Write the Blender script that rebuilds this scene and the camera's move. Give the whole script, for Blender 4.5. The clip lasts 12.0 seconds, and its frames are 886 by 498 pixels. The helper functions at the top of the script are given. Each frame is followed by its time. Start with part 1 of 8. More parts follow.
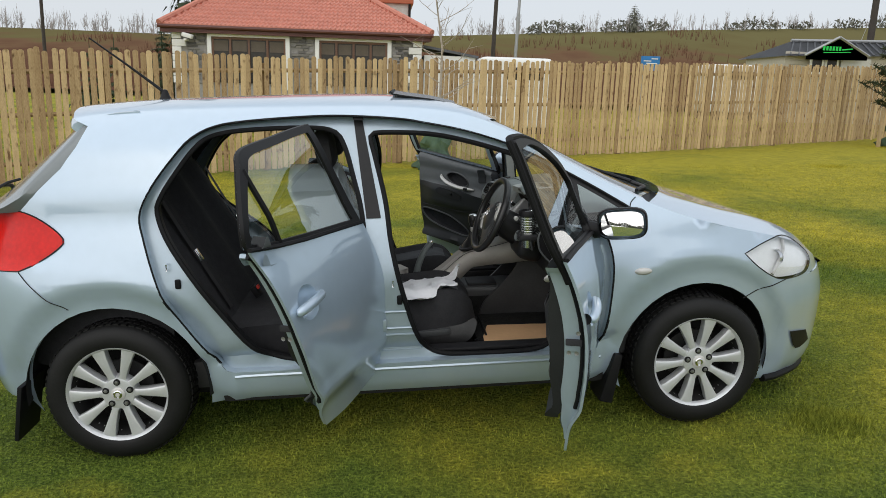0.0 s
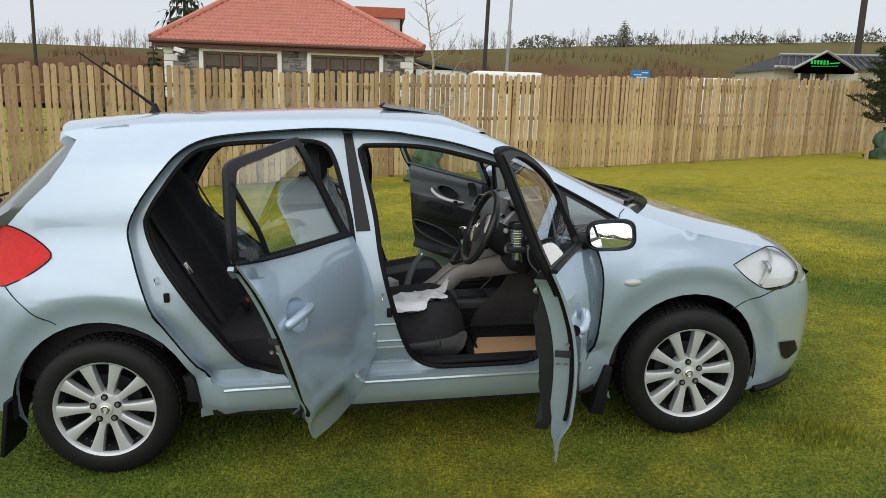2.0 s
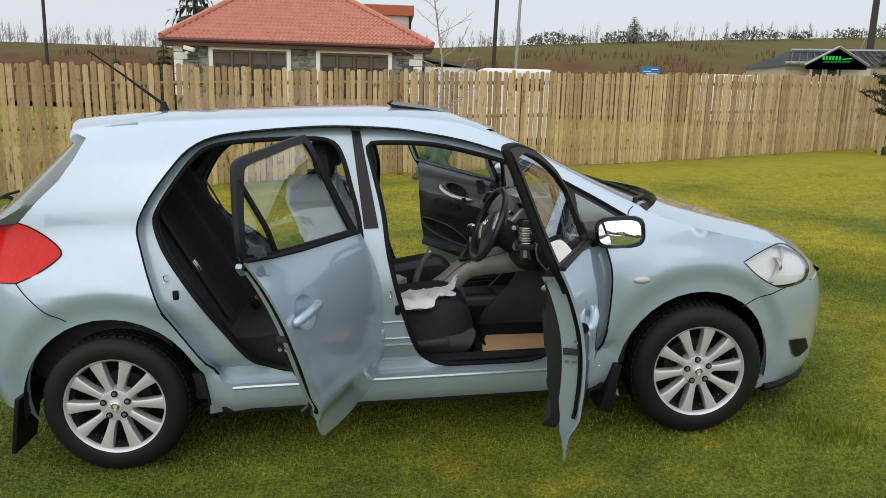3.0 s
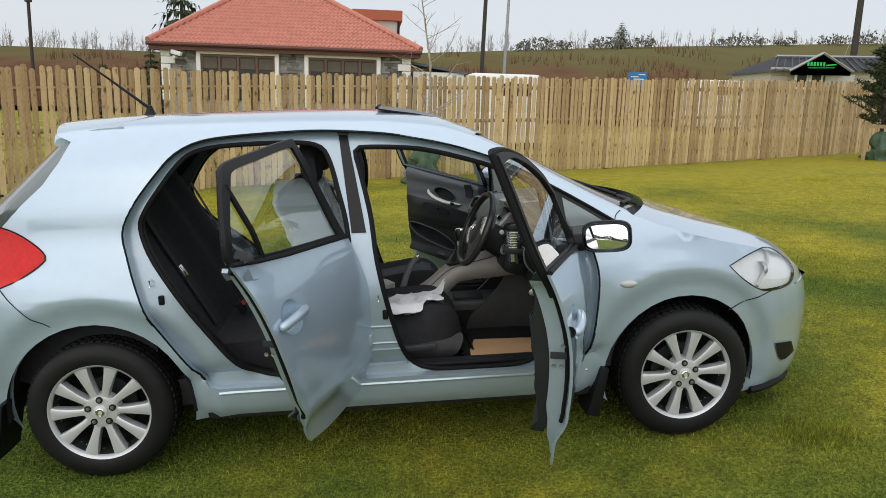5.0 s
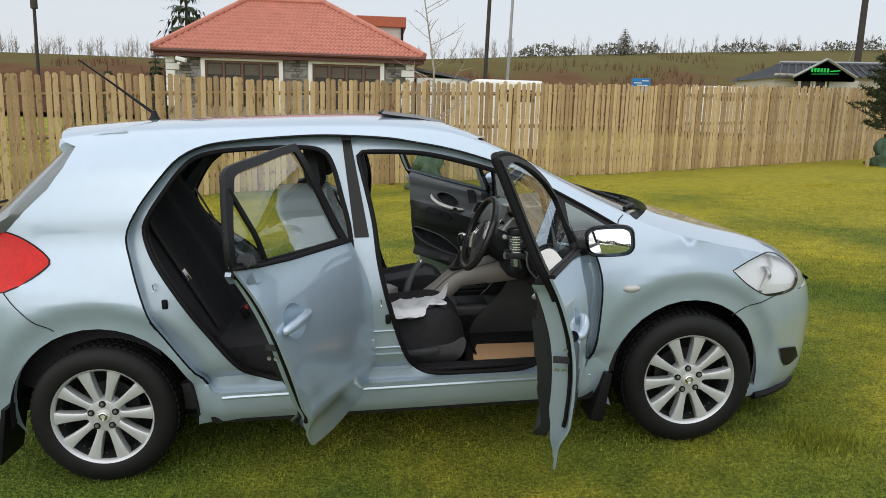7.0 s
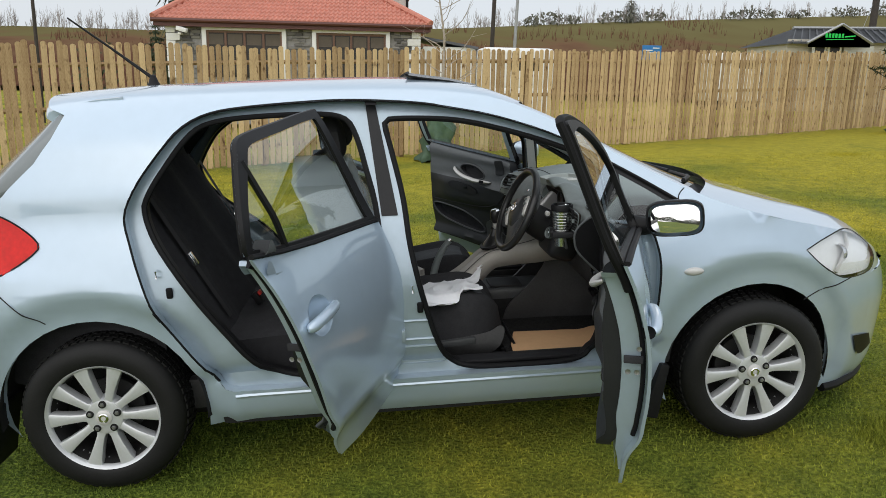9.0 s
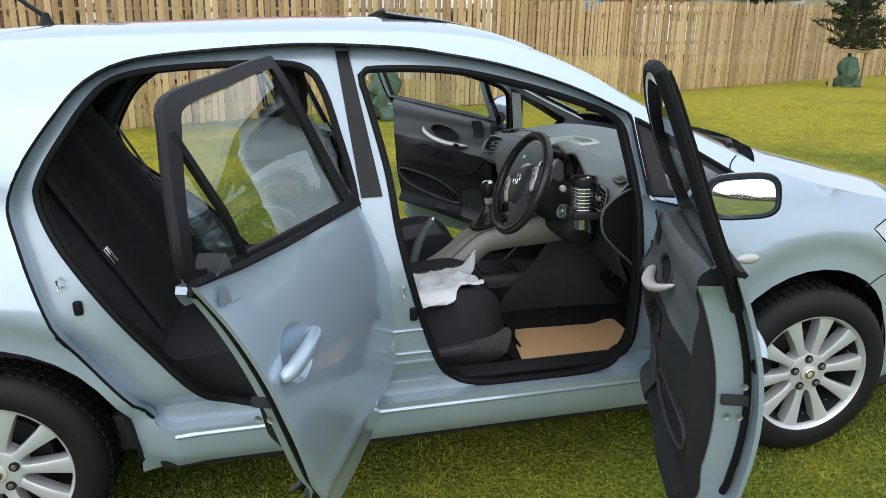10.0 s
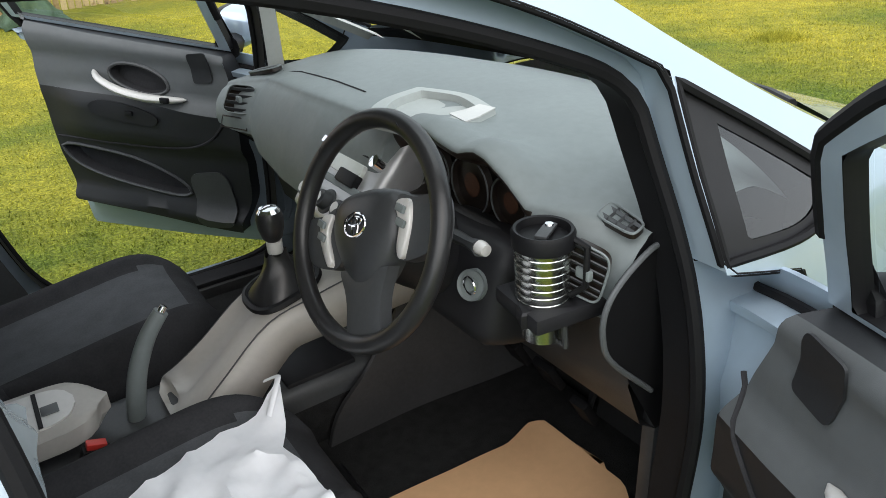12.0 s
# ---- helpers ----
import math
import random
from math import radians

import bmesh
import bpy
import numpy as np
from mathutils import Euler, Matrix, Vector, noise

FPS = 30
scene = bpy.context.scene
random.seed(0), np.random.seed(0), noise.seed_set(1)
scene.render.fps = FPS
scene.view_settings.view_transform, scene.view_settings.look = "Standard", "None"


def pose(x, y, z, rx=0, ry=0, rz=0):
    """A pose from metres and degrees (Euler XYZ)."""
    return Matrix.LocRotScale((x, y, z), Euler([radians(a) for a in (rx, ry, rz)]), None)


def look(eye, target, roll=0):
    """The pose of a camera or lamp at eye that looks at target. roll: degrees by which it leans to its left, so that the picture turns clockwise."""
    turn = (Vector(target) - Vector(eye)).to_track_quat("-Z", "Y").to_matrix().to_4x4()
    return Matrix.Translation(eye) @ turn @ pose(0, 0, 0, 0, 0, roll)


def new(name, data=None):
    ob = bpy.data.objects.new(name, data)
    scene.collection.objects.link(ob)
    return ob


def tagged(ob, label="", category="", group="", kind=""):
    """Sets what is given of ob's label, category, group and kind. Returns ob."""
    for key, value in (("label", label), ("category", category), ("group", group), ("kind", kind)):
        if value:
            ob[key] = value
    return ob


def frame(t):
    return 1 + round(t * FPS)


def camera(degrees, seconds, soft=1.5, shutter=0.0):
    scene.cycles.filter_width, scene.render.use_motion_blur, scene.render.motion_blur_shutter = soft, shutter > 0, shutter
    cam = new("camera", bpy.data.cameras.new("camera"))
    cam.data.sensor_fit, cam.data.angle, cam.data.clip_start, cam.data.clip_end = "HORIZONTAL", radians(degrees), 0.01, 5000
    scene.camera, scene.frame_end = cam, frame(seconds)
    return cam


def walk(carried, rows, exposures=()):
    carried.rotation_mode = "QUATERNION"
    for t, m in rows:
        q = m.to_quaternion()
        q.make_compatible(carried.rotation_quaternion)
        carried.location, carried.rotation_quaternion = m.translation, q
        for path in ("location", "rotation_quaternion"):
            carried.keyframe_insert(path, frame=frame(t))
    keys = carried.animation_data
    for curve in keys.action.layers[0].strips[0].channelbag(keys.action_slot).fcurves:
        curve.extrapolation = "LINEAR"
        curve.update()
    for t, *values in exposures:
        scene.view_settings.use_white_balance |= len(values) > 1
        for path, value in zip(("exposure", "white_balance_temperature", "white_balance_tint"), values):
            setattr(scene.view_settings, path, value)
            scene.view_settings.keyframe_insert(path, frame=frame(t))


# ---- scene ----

# The car stands nose-up on a gently sloping lawn: G turns its own level frame into the world.
G = Matrix.Rotation(radians(-3.15), 4, "Y")

cam = camera(63.9, 12.0, soft=0.35)
PATH = [
    (0, (-0.109, -3.828, 1.574), (0.046, -1.884, 1.135), -1.4),
    (0.5, (-0.114, -3.832, 1.573), (0.042, -1.885, 1.143), -1.3),
    (1, (-0.11, -3.831, 1.572), (0.05, -1.882, 1.153), -1.4),
    (1.5, (-0.098, -3.829, 1.572), (0.077, -1.879, 1.163), -1.4),
    (2, (-0.096, -3.832, 1.57), (0.081, -1.881, 1.167), -1.5),
    (2.5, (-0.094, -3.828, 1.567), (0.073, -1.877, 1.163), -1.6),
    (3, (-0.091, -3.828, 1.568), (0.06, -1.876, 1.159), -1.7),
    (5, (-0.086, -3.828, 1.566), (0.097, -1.876, 1.169), -1.6),
    (5.5, (-0.083, -3.832, 1.565), (0.1, -1.879, 1.174), -1.7),
    (6, (-0.087, -3.834, 1.564), (0.093, -1.88, 1.178), -1.7),
    (6.5, (-0.083, -3.83, 1.561), (0.101, -1.876, 1.175), -1.6),
    (7, (-0.084, -3.831, 1.56), (0.09, -1.876, 1.18), -1.6),
    (8, (-0.098, -3.79, 1.554), (0.065, -1.84, 1.165), -1.7),
    (8.8, (-0.159, -3.585, 1.534), (-0.012, -1.636, 1.11), -2.0),
    (9, (-0.184, -3.468, 1.524), (-0.026, -1.528, 1.068), -2.1),
    (9.5, (-0.238, -3.176, 1.511), (-0.038, -1.256, 0.984), -2.1),
    (10, (-0.313, -2.826, 1.489), (0.012, -0.940, 0.908), -2.0),
    (10.5, (-0.339, -2.424, 1.480), (0.314, -0.638, 0.859), -4.6),
    (11, (-0.264, -1.954, 1.458), (0.584, -0.282, 0.764), -4.2),
    (11.5, (-0.177, -1.542, 1.451), (0.822, -0.006, 0.651), -3.4),
    (12, (-0.045, -1.291, 1.440), (0.921, 0.208, 0.533), -3.3),
]
EXPOSURES = [(0, 0.0, 6400, 10), (8.8, 0.04, 6400, 10), (9, 0.05, 6400, 10), (9.5, 0.17, 6300, 10), (10, 0.36, 6100, 10), (10.5, 0.54, 5950, 10), (11, 0.60, 5950, 10), (11.5, 0.69, 6150, 10), (12, 0.90, 6350, 10)]
walk(cam, [(t, G @ look(eye, target, roll)) for t, eye, target, roll in PATH], EXPOSURES)

# ---- light: a bright overcast sky, with a weak, very soft sun ----
world = bpy.data.worlds.new("world")
scene.world = world
world.use_nodes = True
wn, wl = world.node_tree.nodes, world.node_tree.links
sky = wn.new("ShaderNodeTexSky")
sky.sky_type = "NISHITA"
sky.sun_disc = False
sky.sun_elevation, sky.sun_rotation = radians(38), radians(200)
sky.air_density, sky.dust_density = 1.0, 4.0
cloud = wn.new("ShaderNodeRGB")
cloud.outputs[0].default_value = (6.6, 6.9, 7.2, 1)
wmix = wn.new("ShaderNodeMixRGB")
wmix.inputs[0].default_value = 0.85
wl.new(sky.outputs[0], wmix.inputs[1])
wl.new(cloud.outputs[0], wmix.inputs[2])
wbg = wn["Background"]
wl.new(wmix.outputs[0], wbg.inputs[0])
wbg.inputs[1].default_value = 0.12
sun = new("sun", bpy.data.lights.new("sun", "SUN"))
sun.data.energy, sun.data.angle, sun.data.color = 1.7, radians(120), (1.0, 0.97, 0.92)
sun.matrix_world = look((-6, -9, 14), (0, 0, 0))

# ---- materials ----
def mat(name, color, rough=0.5, metal=0.0, **k):
    """A principled material with a two-scale tint and a fine relief. k: var, scale, bump, bscale, coat, alpha, trans, spec, rnd, coords."""
    m = bpy.data.materials.new(name)
    m.use_nodes = True
    n, l = m.node_tree.nodes, m.node_tree.links
    b = n["Principled BSDF"]
    b.inputs["Base Color"].default_value = (*color, 1)
    b.inputs["Roughness"].default_value = rough
    b.inputs["Metallic"].default_value = metal
    b.inputs["Coat Weight"].default_value = k.get("coat", 0)
    b.inputs["Coat Roughness"].default_value = 0.04
    b.inputs["Coat IOR"].default_value = k.get("coat_ior", 1.5)
    b.inputs["Specular IOR Level"].default_value = k.get("spec", 0.5)
    var, sc = k.get("var", 0.0), k.get("scale", 8.0)
    co = n.new("ShaderNodeTexCoord")
    if var or k.get("rnd"):
        a, c = n.new("ShaderNodeTexNoise"), n.new("ShaderNodeTexNoise")
        a.inputs["Scale"].default_value, c.inputs["Scale"].default_value = sc, sc * 9
        a.inputs["Detail"].default_value = c.inputs["Detail"].default_value = 5
        if "stretch" in k:
            mp = n.new("ShaderNodeMapping")
            mp.inputs["Scale"].default_value = k["stretch"]
            l.new(co.outputs["Object"], mp.inputs[0])
            l.new(mp.outputs[0], a.inputs[0]), l.new(mp.outputs[0], c.inputs[0])
        else:
            l.new(co.outputs["Object"], a.inputs[0]), l.new(co.outputs["Object"], c.inputs[0])
        add = n.new("ShaderNodeMath")
        l.new(a.outputs[0], add.inputs[0]), l.new(c.outputs[0], add.inputs[1])
        last = add.outputs[0]
        if k.get("rnd"):
            oi, am = n.new("ShaderNodeObjectInfo"), n.new("ShaderNodeMath")
            am.operation = "MULTIPLY_ADD"
            am.inputs[1].default_value, am.inputs[2].default_value = k["rnd"], 0
            l.new(oi.outputs["Random"], am.inputs[0])
            ad2 = n.new("ShaderNodeMath")
            l.new(add.outputs[0], ad2.inputs[0]), l.new(am.outputs[0], ad2.inputs[1])
            last = ad2.outputs[0]
        mr = n.new("ShaderNodeMapRange")
        mr.inputs["From Min"].default_value, mr.inputs["From Max"].default_value = 0.6, 1.4 + k.get("rnd", 0)
        l.new(last, mr.inputs[0])
        rp = n.new("ShaderNodeMixRGB")
        lo = k.get("dark", [x * (1 - var) for x in color])
        hi = k.get("light", [min(1, x * (1 + var)) for x in color])
        rp.inputs[1].default_value, rp.inputs[2].default_value = (*lo, 1), (*hi, 1)
        l.new(mr.outputs[0], rp.inputs[0])
        tone = rp.outputs[0]
        if k.get("knots"):
            kn, kr, km = n.new("ShaderNodeTexNoise"), n.new("ShaderNodeMapRange"), n.new("ShaderNodeMixRGB")
            mk, sh = n.new("ShaderNodeMapping"), n.new("ShaderNodeObjectInfo")
            mk.inputs["Scale"].default_value = (14, 14, 6)
            far = n.new("ShaderNodeMath")
            far.operation = "MULTIPLY"
            far.inputs[1].default_value = 90.0
            l.new(sh.outputs["Random"], far.inputs[0])
            l.new(co.outputs["Object"], mk.inputs[0]), l.new(far.outputs[0], mk.inputs[1])
            l.new(mk.outputs[0], kn.inputs[0])
            kn.inputs["Scale"].default_value, kn.inputs["Detail"].default_value = 1.0, 3
            kr.inputs["From Min"].default_value, kr.inputs["From Max"].default_value = 0.60, 0.74
            km.blend_type = "MULTIPLY"
            km.inputs[2].default_value = (0.30, 0.22, 0.16, 1)
            l.new(kn.outputs[0], kr.inputs[0]), l.new(kr.outputs[0], km.inputs[0]), l.new(tone, km.inputs[1])
            tone = km.outputs[0]
        l.new(tone, b.inputs["Base Color"])
    if k.get("bump"):
        t = n.new("ShaderNodeTexNoise")
        t.inputs["Scale"].default_value, t.inputs["Detail"].default_value = k.get("bscale", 200), 3
        l.new(co.outputs["Object"], t.inputs[0])
        bp = n.new("ShaderNodeBump")
        bp.inputs["Strength"].default_value, bp.inputs["Distance"].default_value = k["bump"], k.get("bdist", 0.002)
        l.new(t.outputs[0], bp.inputs["Height"])
        l.new(bp.outputs[0], b.inputs["Normal"])
    if "trans" in k:
        b.inputs["Transmission Weight"].default_value = k["trans"]
        b.inputs["IOR"].default_value = 1.45
    return m


def glass_mat(name, tint):
    """Thin window glass: clear with a tint, and a mirror layer driven by Fresnel."""
    m = bpy.data.materials.new(name)
    m.use_nodes = True
    n, l = m.node_tree.nodes, m.node_tree.links
    n.remove(n["Principled BSDF"])
    tr, gl = n.new("ShaderNodeBsdfTransparent"), n.new("ShaderNodeBsdfGlossy")
    mx, lw = n.new("ShaderNodeMixShader"), n.new("ShaderNodeLayerWeight")
    pw, sc = n.new("ShaderNodeMath"), n.new("ShaderNodeMath")
    tr.inputs[0].default_value = (*tint, 1)
    gl.inputs["Roughness"].default_value = 0.01
    lw.inputs[0].default_value = 0.5
    pw.operation, sc.operation = "POWER", "MULTIPLY_ADD"
    pw.inputs[1].default_value, sc.inputs[1].default_value, sc.inputs[2].default_value = 3.0, 0.9, 0.075
    l.new(lw.outputs["Facing"], pw.inputs[0]), l.new(pw.outputs[0], sc.inputs[0]), l.new(sc.outputs[0], mx.inputs[0])
    l.new(tr.outputs[0], mx.inputs[1]), l.new(gl.outputs[0], mx.inputs[2])
    l.new(mx.outputs[0], n["Material Output"].inputs[0])
    return m


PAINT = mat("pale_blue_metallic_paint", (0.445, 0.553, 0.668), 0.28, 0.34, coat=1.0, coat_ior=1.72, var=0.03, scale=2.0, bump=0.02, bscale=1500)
# body paint again, its colour darkened for the dimmer light in jambs and edges
JAMB = mat("pale_blue_shaded_jamb_paint", (0.375, 0.46, 0.535), 0.34, 0.35, coat=0.5, var=0.05, scale=4.0)
BLACK_TRIM = mat("satin_black_trim", (0.008, 0.008, 0.009), 0.5, spec=0.22, var=0.2, scale=20, bump=0.05, bscale=600)
TAPE = mat("dark_grey_pillar_tape", (0.017, 0.017, 0.019), 0.5, spec=0.28, var=0.12, scale=30, bump=0.05, bscale=900)
RUBBER = mat("black_rubber", (0.007, 0.007, 0.008), 0.65, spec=0.2, var=0.2, scale=30)
TYRE = mat("tyre_rubber", (0.008, 0.008, 0.008), 0.62, spec=0.3, var=0.35, scale=14, bump=0.2, bscale=120)
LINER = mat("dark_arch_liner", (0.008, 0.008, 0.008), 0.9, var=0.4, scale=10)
# brake iron, near black so its colour also holds shade behind the spokes
DISC_SHADE = mat("brake_iron_and_gap_shade", (0.03, 0.03, 0.03), 0.6, 0.3, var=0.3, scale=20)
REFLECTOR = mat("bright_lamp_reflector", (0.93, 0.94, 0.95), 0.2, 0.15, var=0.06, scale=30)
ALLOY = mat("silver_alloy", (0.64, 0.655, 0.67), 0.36, 0.4, coat=0.4, var=0.05, scale=12)
STEEL = mat("dull_steel", (0.35, 0.35, 0.35), 0.4, 0.9, var=0.2, scale=30)
CHROME = mat("chrome", (0.8, 0.8, 0.82), 0.08, 1.0, var=0.02)
MIRROR = mat("mirror_glass", (0.9, 0.9, 0.9), 0.01, 1.0)
GLASS = glass_mat("clear_car_glass", (0.91, 0.965, 0.95))
CLEARGLASS = glass_mat("clear_lamp_lens", (0.95, 0.96, 0.97))
# opaque grey base carries the sky's reflection in the rear window
REARGLASS = mat("sky_grey_rear_glass", (0.16, 0.18, 0.185), 0.08, spec=0.6, var=0.05)
SUNROOF = mat("dark_tinted_glass", (0.012, 0.012, 0.013), 0.25, spec=0.25, var=0.05)
GAUGE = mat("gauge_face", (0.02, 0.015, 0.012), 0.3, var=0.2)
GAUGE_GLOW = mat("amber_dial_face", (0.075, 0.032, 0.018), 0.5, var=0.3, scale=30)
TRAY_GREY = mat("pale_grey_tray_plastic", (0.36, 0.38, 0.37), 0.5, var=0.06, scale=10, bump=0.15, bscale=800, bdist=0.0005)
RADIO = mat("silver_radio_panel", (0.55, 0.55, 0.55), 0.38, 0.5, var=0.05)
LCD = mat("pale_display_glass", (0.62, 0.64, 0.60), 0.15, var=0.05)
STEEL_CUP = mat("ribbed_polished_steel", (0.66, 0.67, 0.64), 0.24, 1.0, var=0.05)
PINK = mat("pink_air_freshener", (0.62, 0.22, 0.22), 0.6, var=0.1)
PILLAR_TRIM = mat("warm_grey_pillar_trim", (0.42, 0.43, 0.41), 0.7, var=0.05, scale=10)
BELT = mat("black_belt_webbing", (0.02, 0.02, 0.022), 0.8, var=0.2, scale=60)
RUST = mat("rusty_check_strap", (0.30, 0.12, 0.04), 0.8, var=0.5, scale=40)
CLEARFILM = bpy.data.materials.new("clear_plastic_film")
CLEARFILM.use_nodes = True
_n, _l = CLEARFILM.node_tree.nodes, CLEARFILM.node_tree.links
_t, _d, _m = _n.new("ShaderNodeBsdfTransparent"), _n["Principled BSDF"], _n.new("ShaderNodeMixShader")
_d.inputs["Base Color"].default_value, _d.inputs["Roughness"].default_value = (0.66, 0.76, 0.82, 1), 0.12
_m.inputs[0].default_value = 0.40
_l.new(_t.outputs[0], _m.inputs[1]), _l.new(_d.outputs[0], _m.inputs[2]), _l.new(_m.outputs[0], _n["Material Output"].inputs[0])
PLASTIC_DK = mat("charcoal_plastic", (0.052, 0.055, 0.058), 0.48, var=0.15, scale=15, bump=0.25, bscale=700, bdist=0.0006)
PLASTIC_MID = mat("grey_dash_plastic", (0.180, 0.204, 0.205), 0.52, var=0.10, scale=6, bump=0.3, bscale=900, bdist=0.0006)
TRIM_DK = mat("charcoal_door_plastic", (0.018, 0.019, 0.021), 0.5, spec=0.35, var=0.15, scale=15, bump=0.25, bscale=700, bdist=0.0006)
FOOTWELL = mat("black_footwell_trim", (0.034, 0.034, 0.035), 0.45, spec=0.45, var=0.3, scale=12, bump=0.3, bscale=500)
TRIM_MID = mat("grey_door_plastic", (0.090, 0.097, 0.101), 0.52, var=0.10, scale=6, bump=0.3, bscale=900, bdist=0.0006)
SILVER_TRIM = mat("silver_grey_plastic", (0.60, 0.59, 0.57), 0.42, 0.2, var=0.06, scale=10)
CONSOLE_GREY = mat("warm_grey_console_plastic", (0.42, 0.40, 0.37), 0.48, 0.1, var=0.06, scale=10)
CLOTH = mat("charcoal_seat_cloth", (0.078, 0.082, 0.089), 0.95, spec=0.25, var=0.2, scale=25, bump=0.6, bscale=900, bdist=0.001)
CLOTH_SIDE = mat("black_seat_cloth", (0.034, 0.034, 0.037), 0.95, spec=0.2, var=0.25, scale=25, bump=0.5, bscale=1200, bdist=0.001)
CARPET = mat("black_carpet", (0.018, 0.018, 0.018), 1.0, spec=0.15, var=0.5, scale=40, bump=0.8, bscale=500, bdist=0.003)
CARDBOARD = mat("brown_paper_mat", (0.64, 0.39, 0.205), 0.85, var=0.06, scale=6, bump=0.1, bscale=80)
BAG = mat("thin_white_plastic_bag", (0.84, 0.85, 0.88), 0.35, var=0.04, scale=9, trans=0.1)
RED_LAMP = mat("red_lamp_lens", (0.60, 0.010, 0.006), 0.22, spec=0.3, var=0.2, scale=6)
RED = mat("red_button_plastic", (0.55, 0.04, 0.03), 0.4)
BOSS = mat("airbag_cover_plastic", (0.042, 0.044, 0.047), 0.36, var=0.12, scale=12, bump=0.2, bscale=900, bdist=0.0005)
LEATHER = mat("black_leather", (0.02, 0.02, 0.021), 0.33, var=0.2, scale=20, bump=0.25, bscale=500, bdist=0.0008)
ROOFLIN = mat("pale_grey_headlining", (0.45, 0.45, 0.43), 0.95, var=0.05, scale=10)
GRASS_G = None
WOOD = mat("weathered_fence_timber", (0.42, 0.28, 0.13), 0.85, var=0.3, scale=2.2, stretch=(9, 9, 1.4), rnd=0.75, bump=0.3, bscale=60, dark=(0.17, 0.09, 0.034), light=(0.76, 0.57, 0.31), knots=True)
RAILWOOD = mat("fence_rail_timber", (0.3, 0.2, 0.1), 0.9, var=0.3, scale=4)
ROOF_TILE = mat("terracotta_tile", (0.50, 0.19, 0.135), 0.7, var=0.18, scale=3)
FASCIA = mat("dark_red_brown_fascia", (0.10, 0.035, 0.028), 0.5, var=0.1)
STONE = mat("dark_grey_rubble_stone", (0.15, 0.15, 0.15), 0.9, var=0.35, scale=9, rnd=1.4, dark=(0.03, 0.03, 0.035), light=(0.38, 0.36, 0.33))
MORTAR = mat("grey_mortar", (0.30, 0.29, 0.28), 0.95, var=0.2, scale=12)
WHITE_PAINT = mat("white_paint", (0.75, 0.75, 0.73), 0.6, var=0.05, scale=4)
RENDER_GREY = mat("pale_render", (0.5, 0.5, 0.47), 0.9, var=0.12, scale=2)
ORANGE_BAND = mat("rust_orange_fascia", (0.38, 0.10, 0.045), 0.6, var=0.1)
DARKGLASS = mat("dark_window_glass", (0.04, 0.036, 0.032), 0.2, spec=0.25, var=0.4, scale=1.5)
BLIND = mat("beige_blind", (0.11, 0.09, 0.07), 0.8, var=0.2, scale=5)
BROWN_FRAME = mat("brown_window_frame", (0.13, 0.06, 0.03), 0.5, var=0.2)
SHED_ROOF = mat("dark_grey_metal_roof", (0.09, 0.095, 0.105), 0.5, 0.2, var=0.15, scale=2)
SHED_WALL = mat("cream_cladding", (0.48, 0.45, 0.38), 0.8, var=0.1)
SIGN_BLACK = mat("black_sign_board", (0.008, 0.009, 0.009), 0.6, var=0.2)
SIGN_GREEN = mat("green_sign_paint", (0.01, 0.55, 0.08), 0.5)
SIGN_BLUE = mat("blue_sign_paint", (0.02, 0.17, 0.45), 0.5, var=0.1)
POLE_WOOD = mat("dark_pole_timber", (0.05, 0.042, 0.036), 0.9, var=0.3, scale=6)
POLE_STEEL = mat("galvanised_steel", (0.33, 0.34, 0.35), 0.5, 0.4, var=0.1)
BARK = mat("dark_bark", (0.06, 0.045, 0.033), 0.95, var=0.4, scale=12)
BIRCH = mat("pale_birch_bark", (0.38, 0.33, 0.28), 0.9, var=0.4, scale=14)
PINE = mat("dark_pine_needles", (0.03, 0.045, 0.016), 0.8, var=0.5, scale=6)
# these two far colours are paled, with the distance haze put into them
FAR_TREE = mat("haze_paled_winter_twigs", (0.29, 0.265, 0.25), 0.95, var=0.3, scale=0.4)
FAR_BUSH = mat("haze_paled_evergreen_scrub", (0.13, 0.13, 0.10), 0.95, var=0.3, scale=0.4)
GREEN_SACK = mat("green_woven_sack", (0.06, 0.105, 0.065), 0.7, var=0.35, scale=10, bump=0.4, bscale=60, bdist=0.01)
STAKE = mat("pale_stake_timber", (0.42, 0.31, 0.17), 0.85, var=0.2, scale=6)


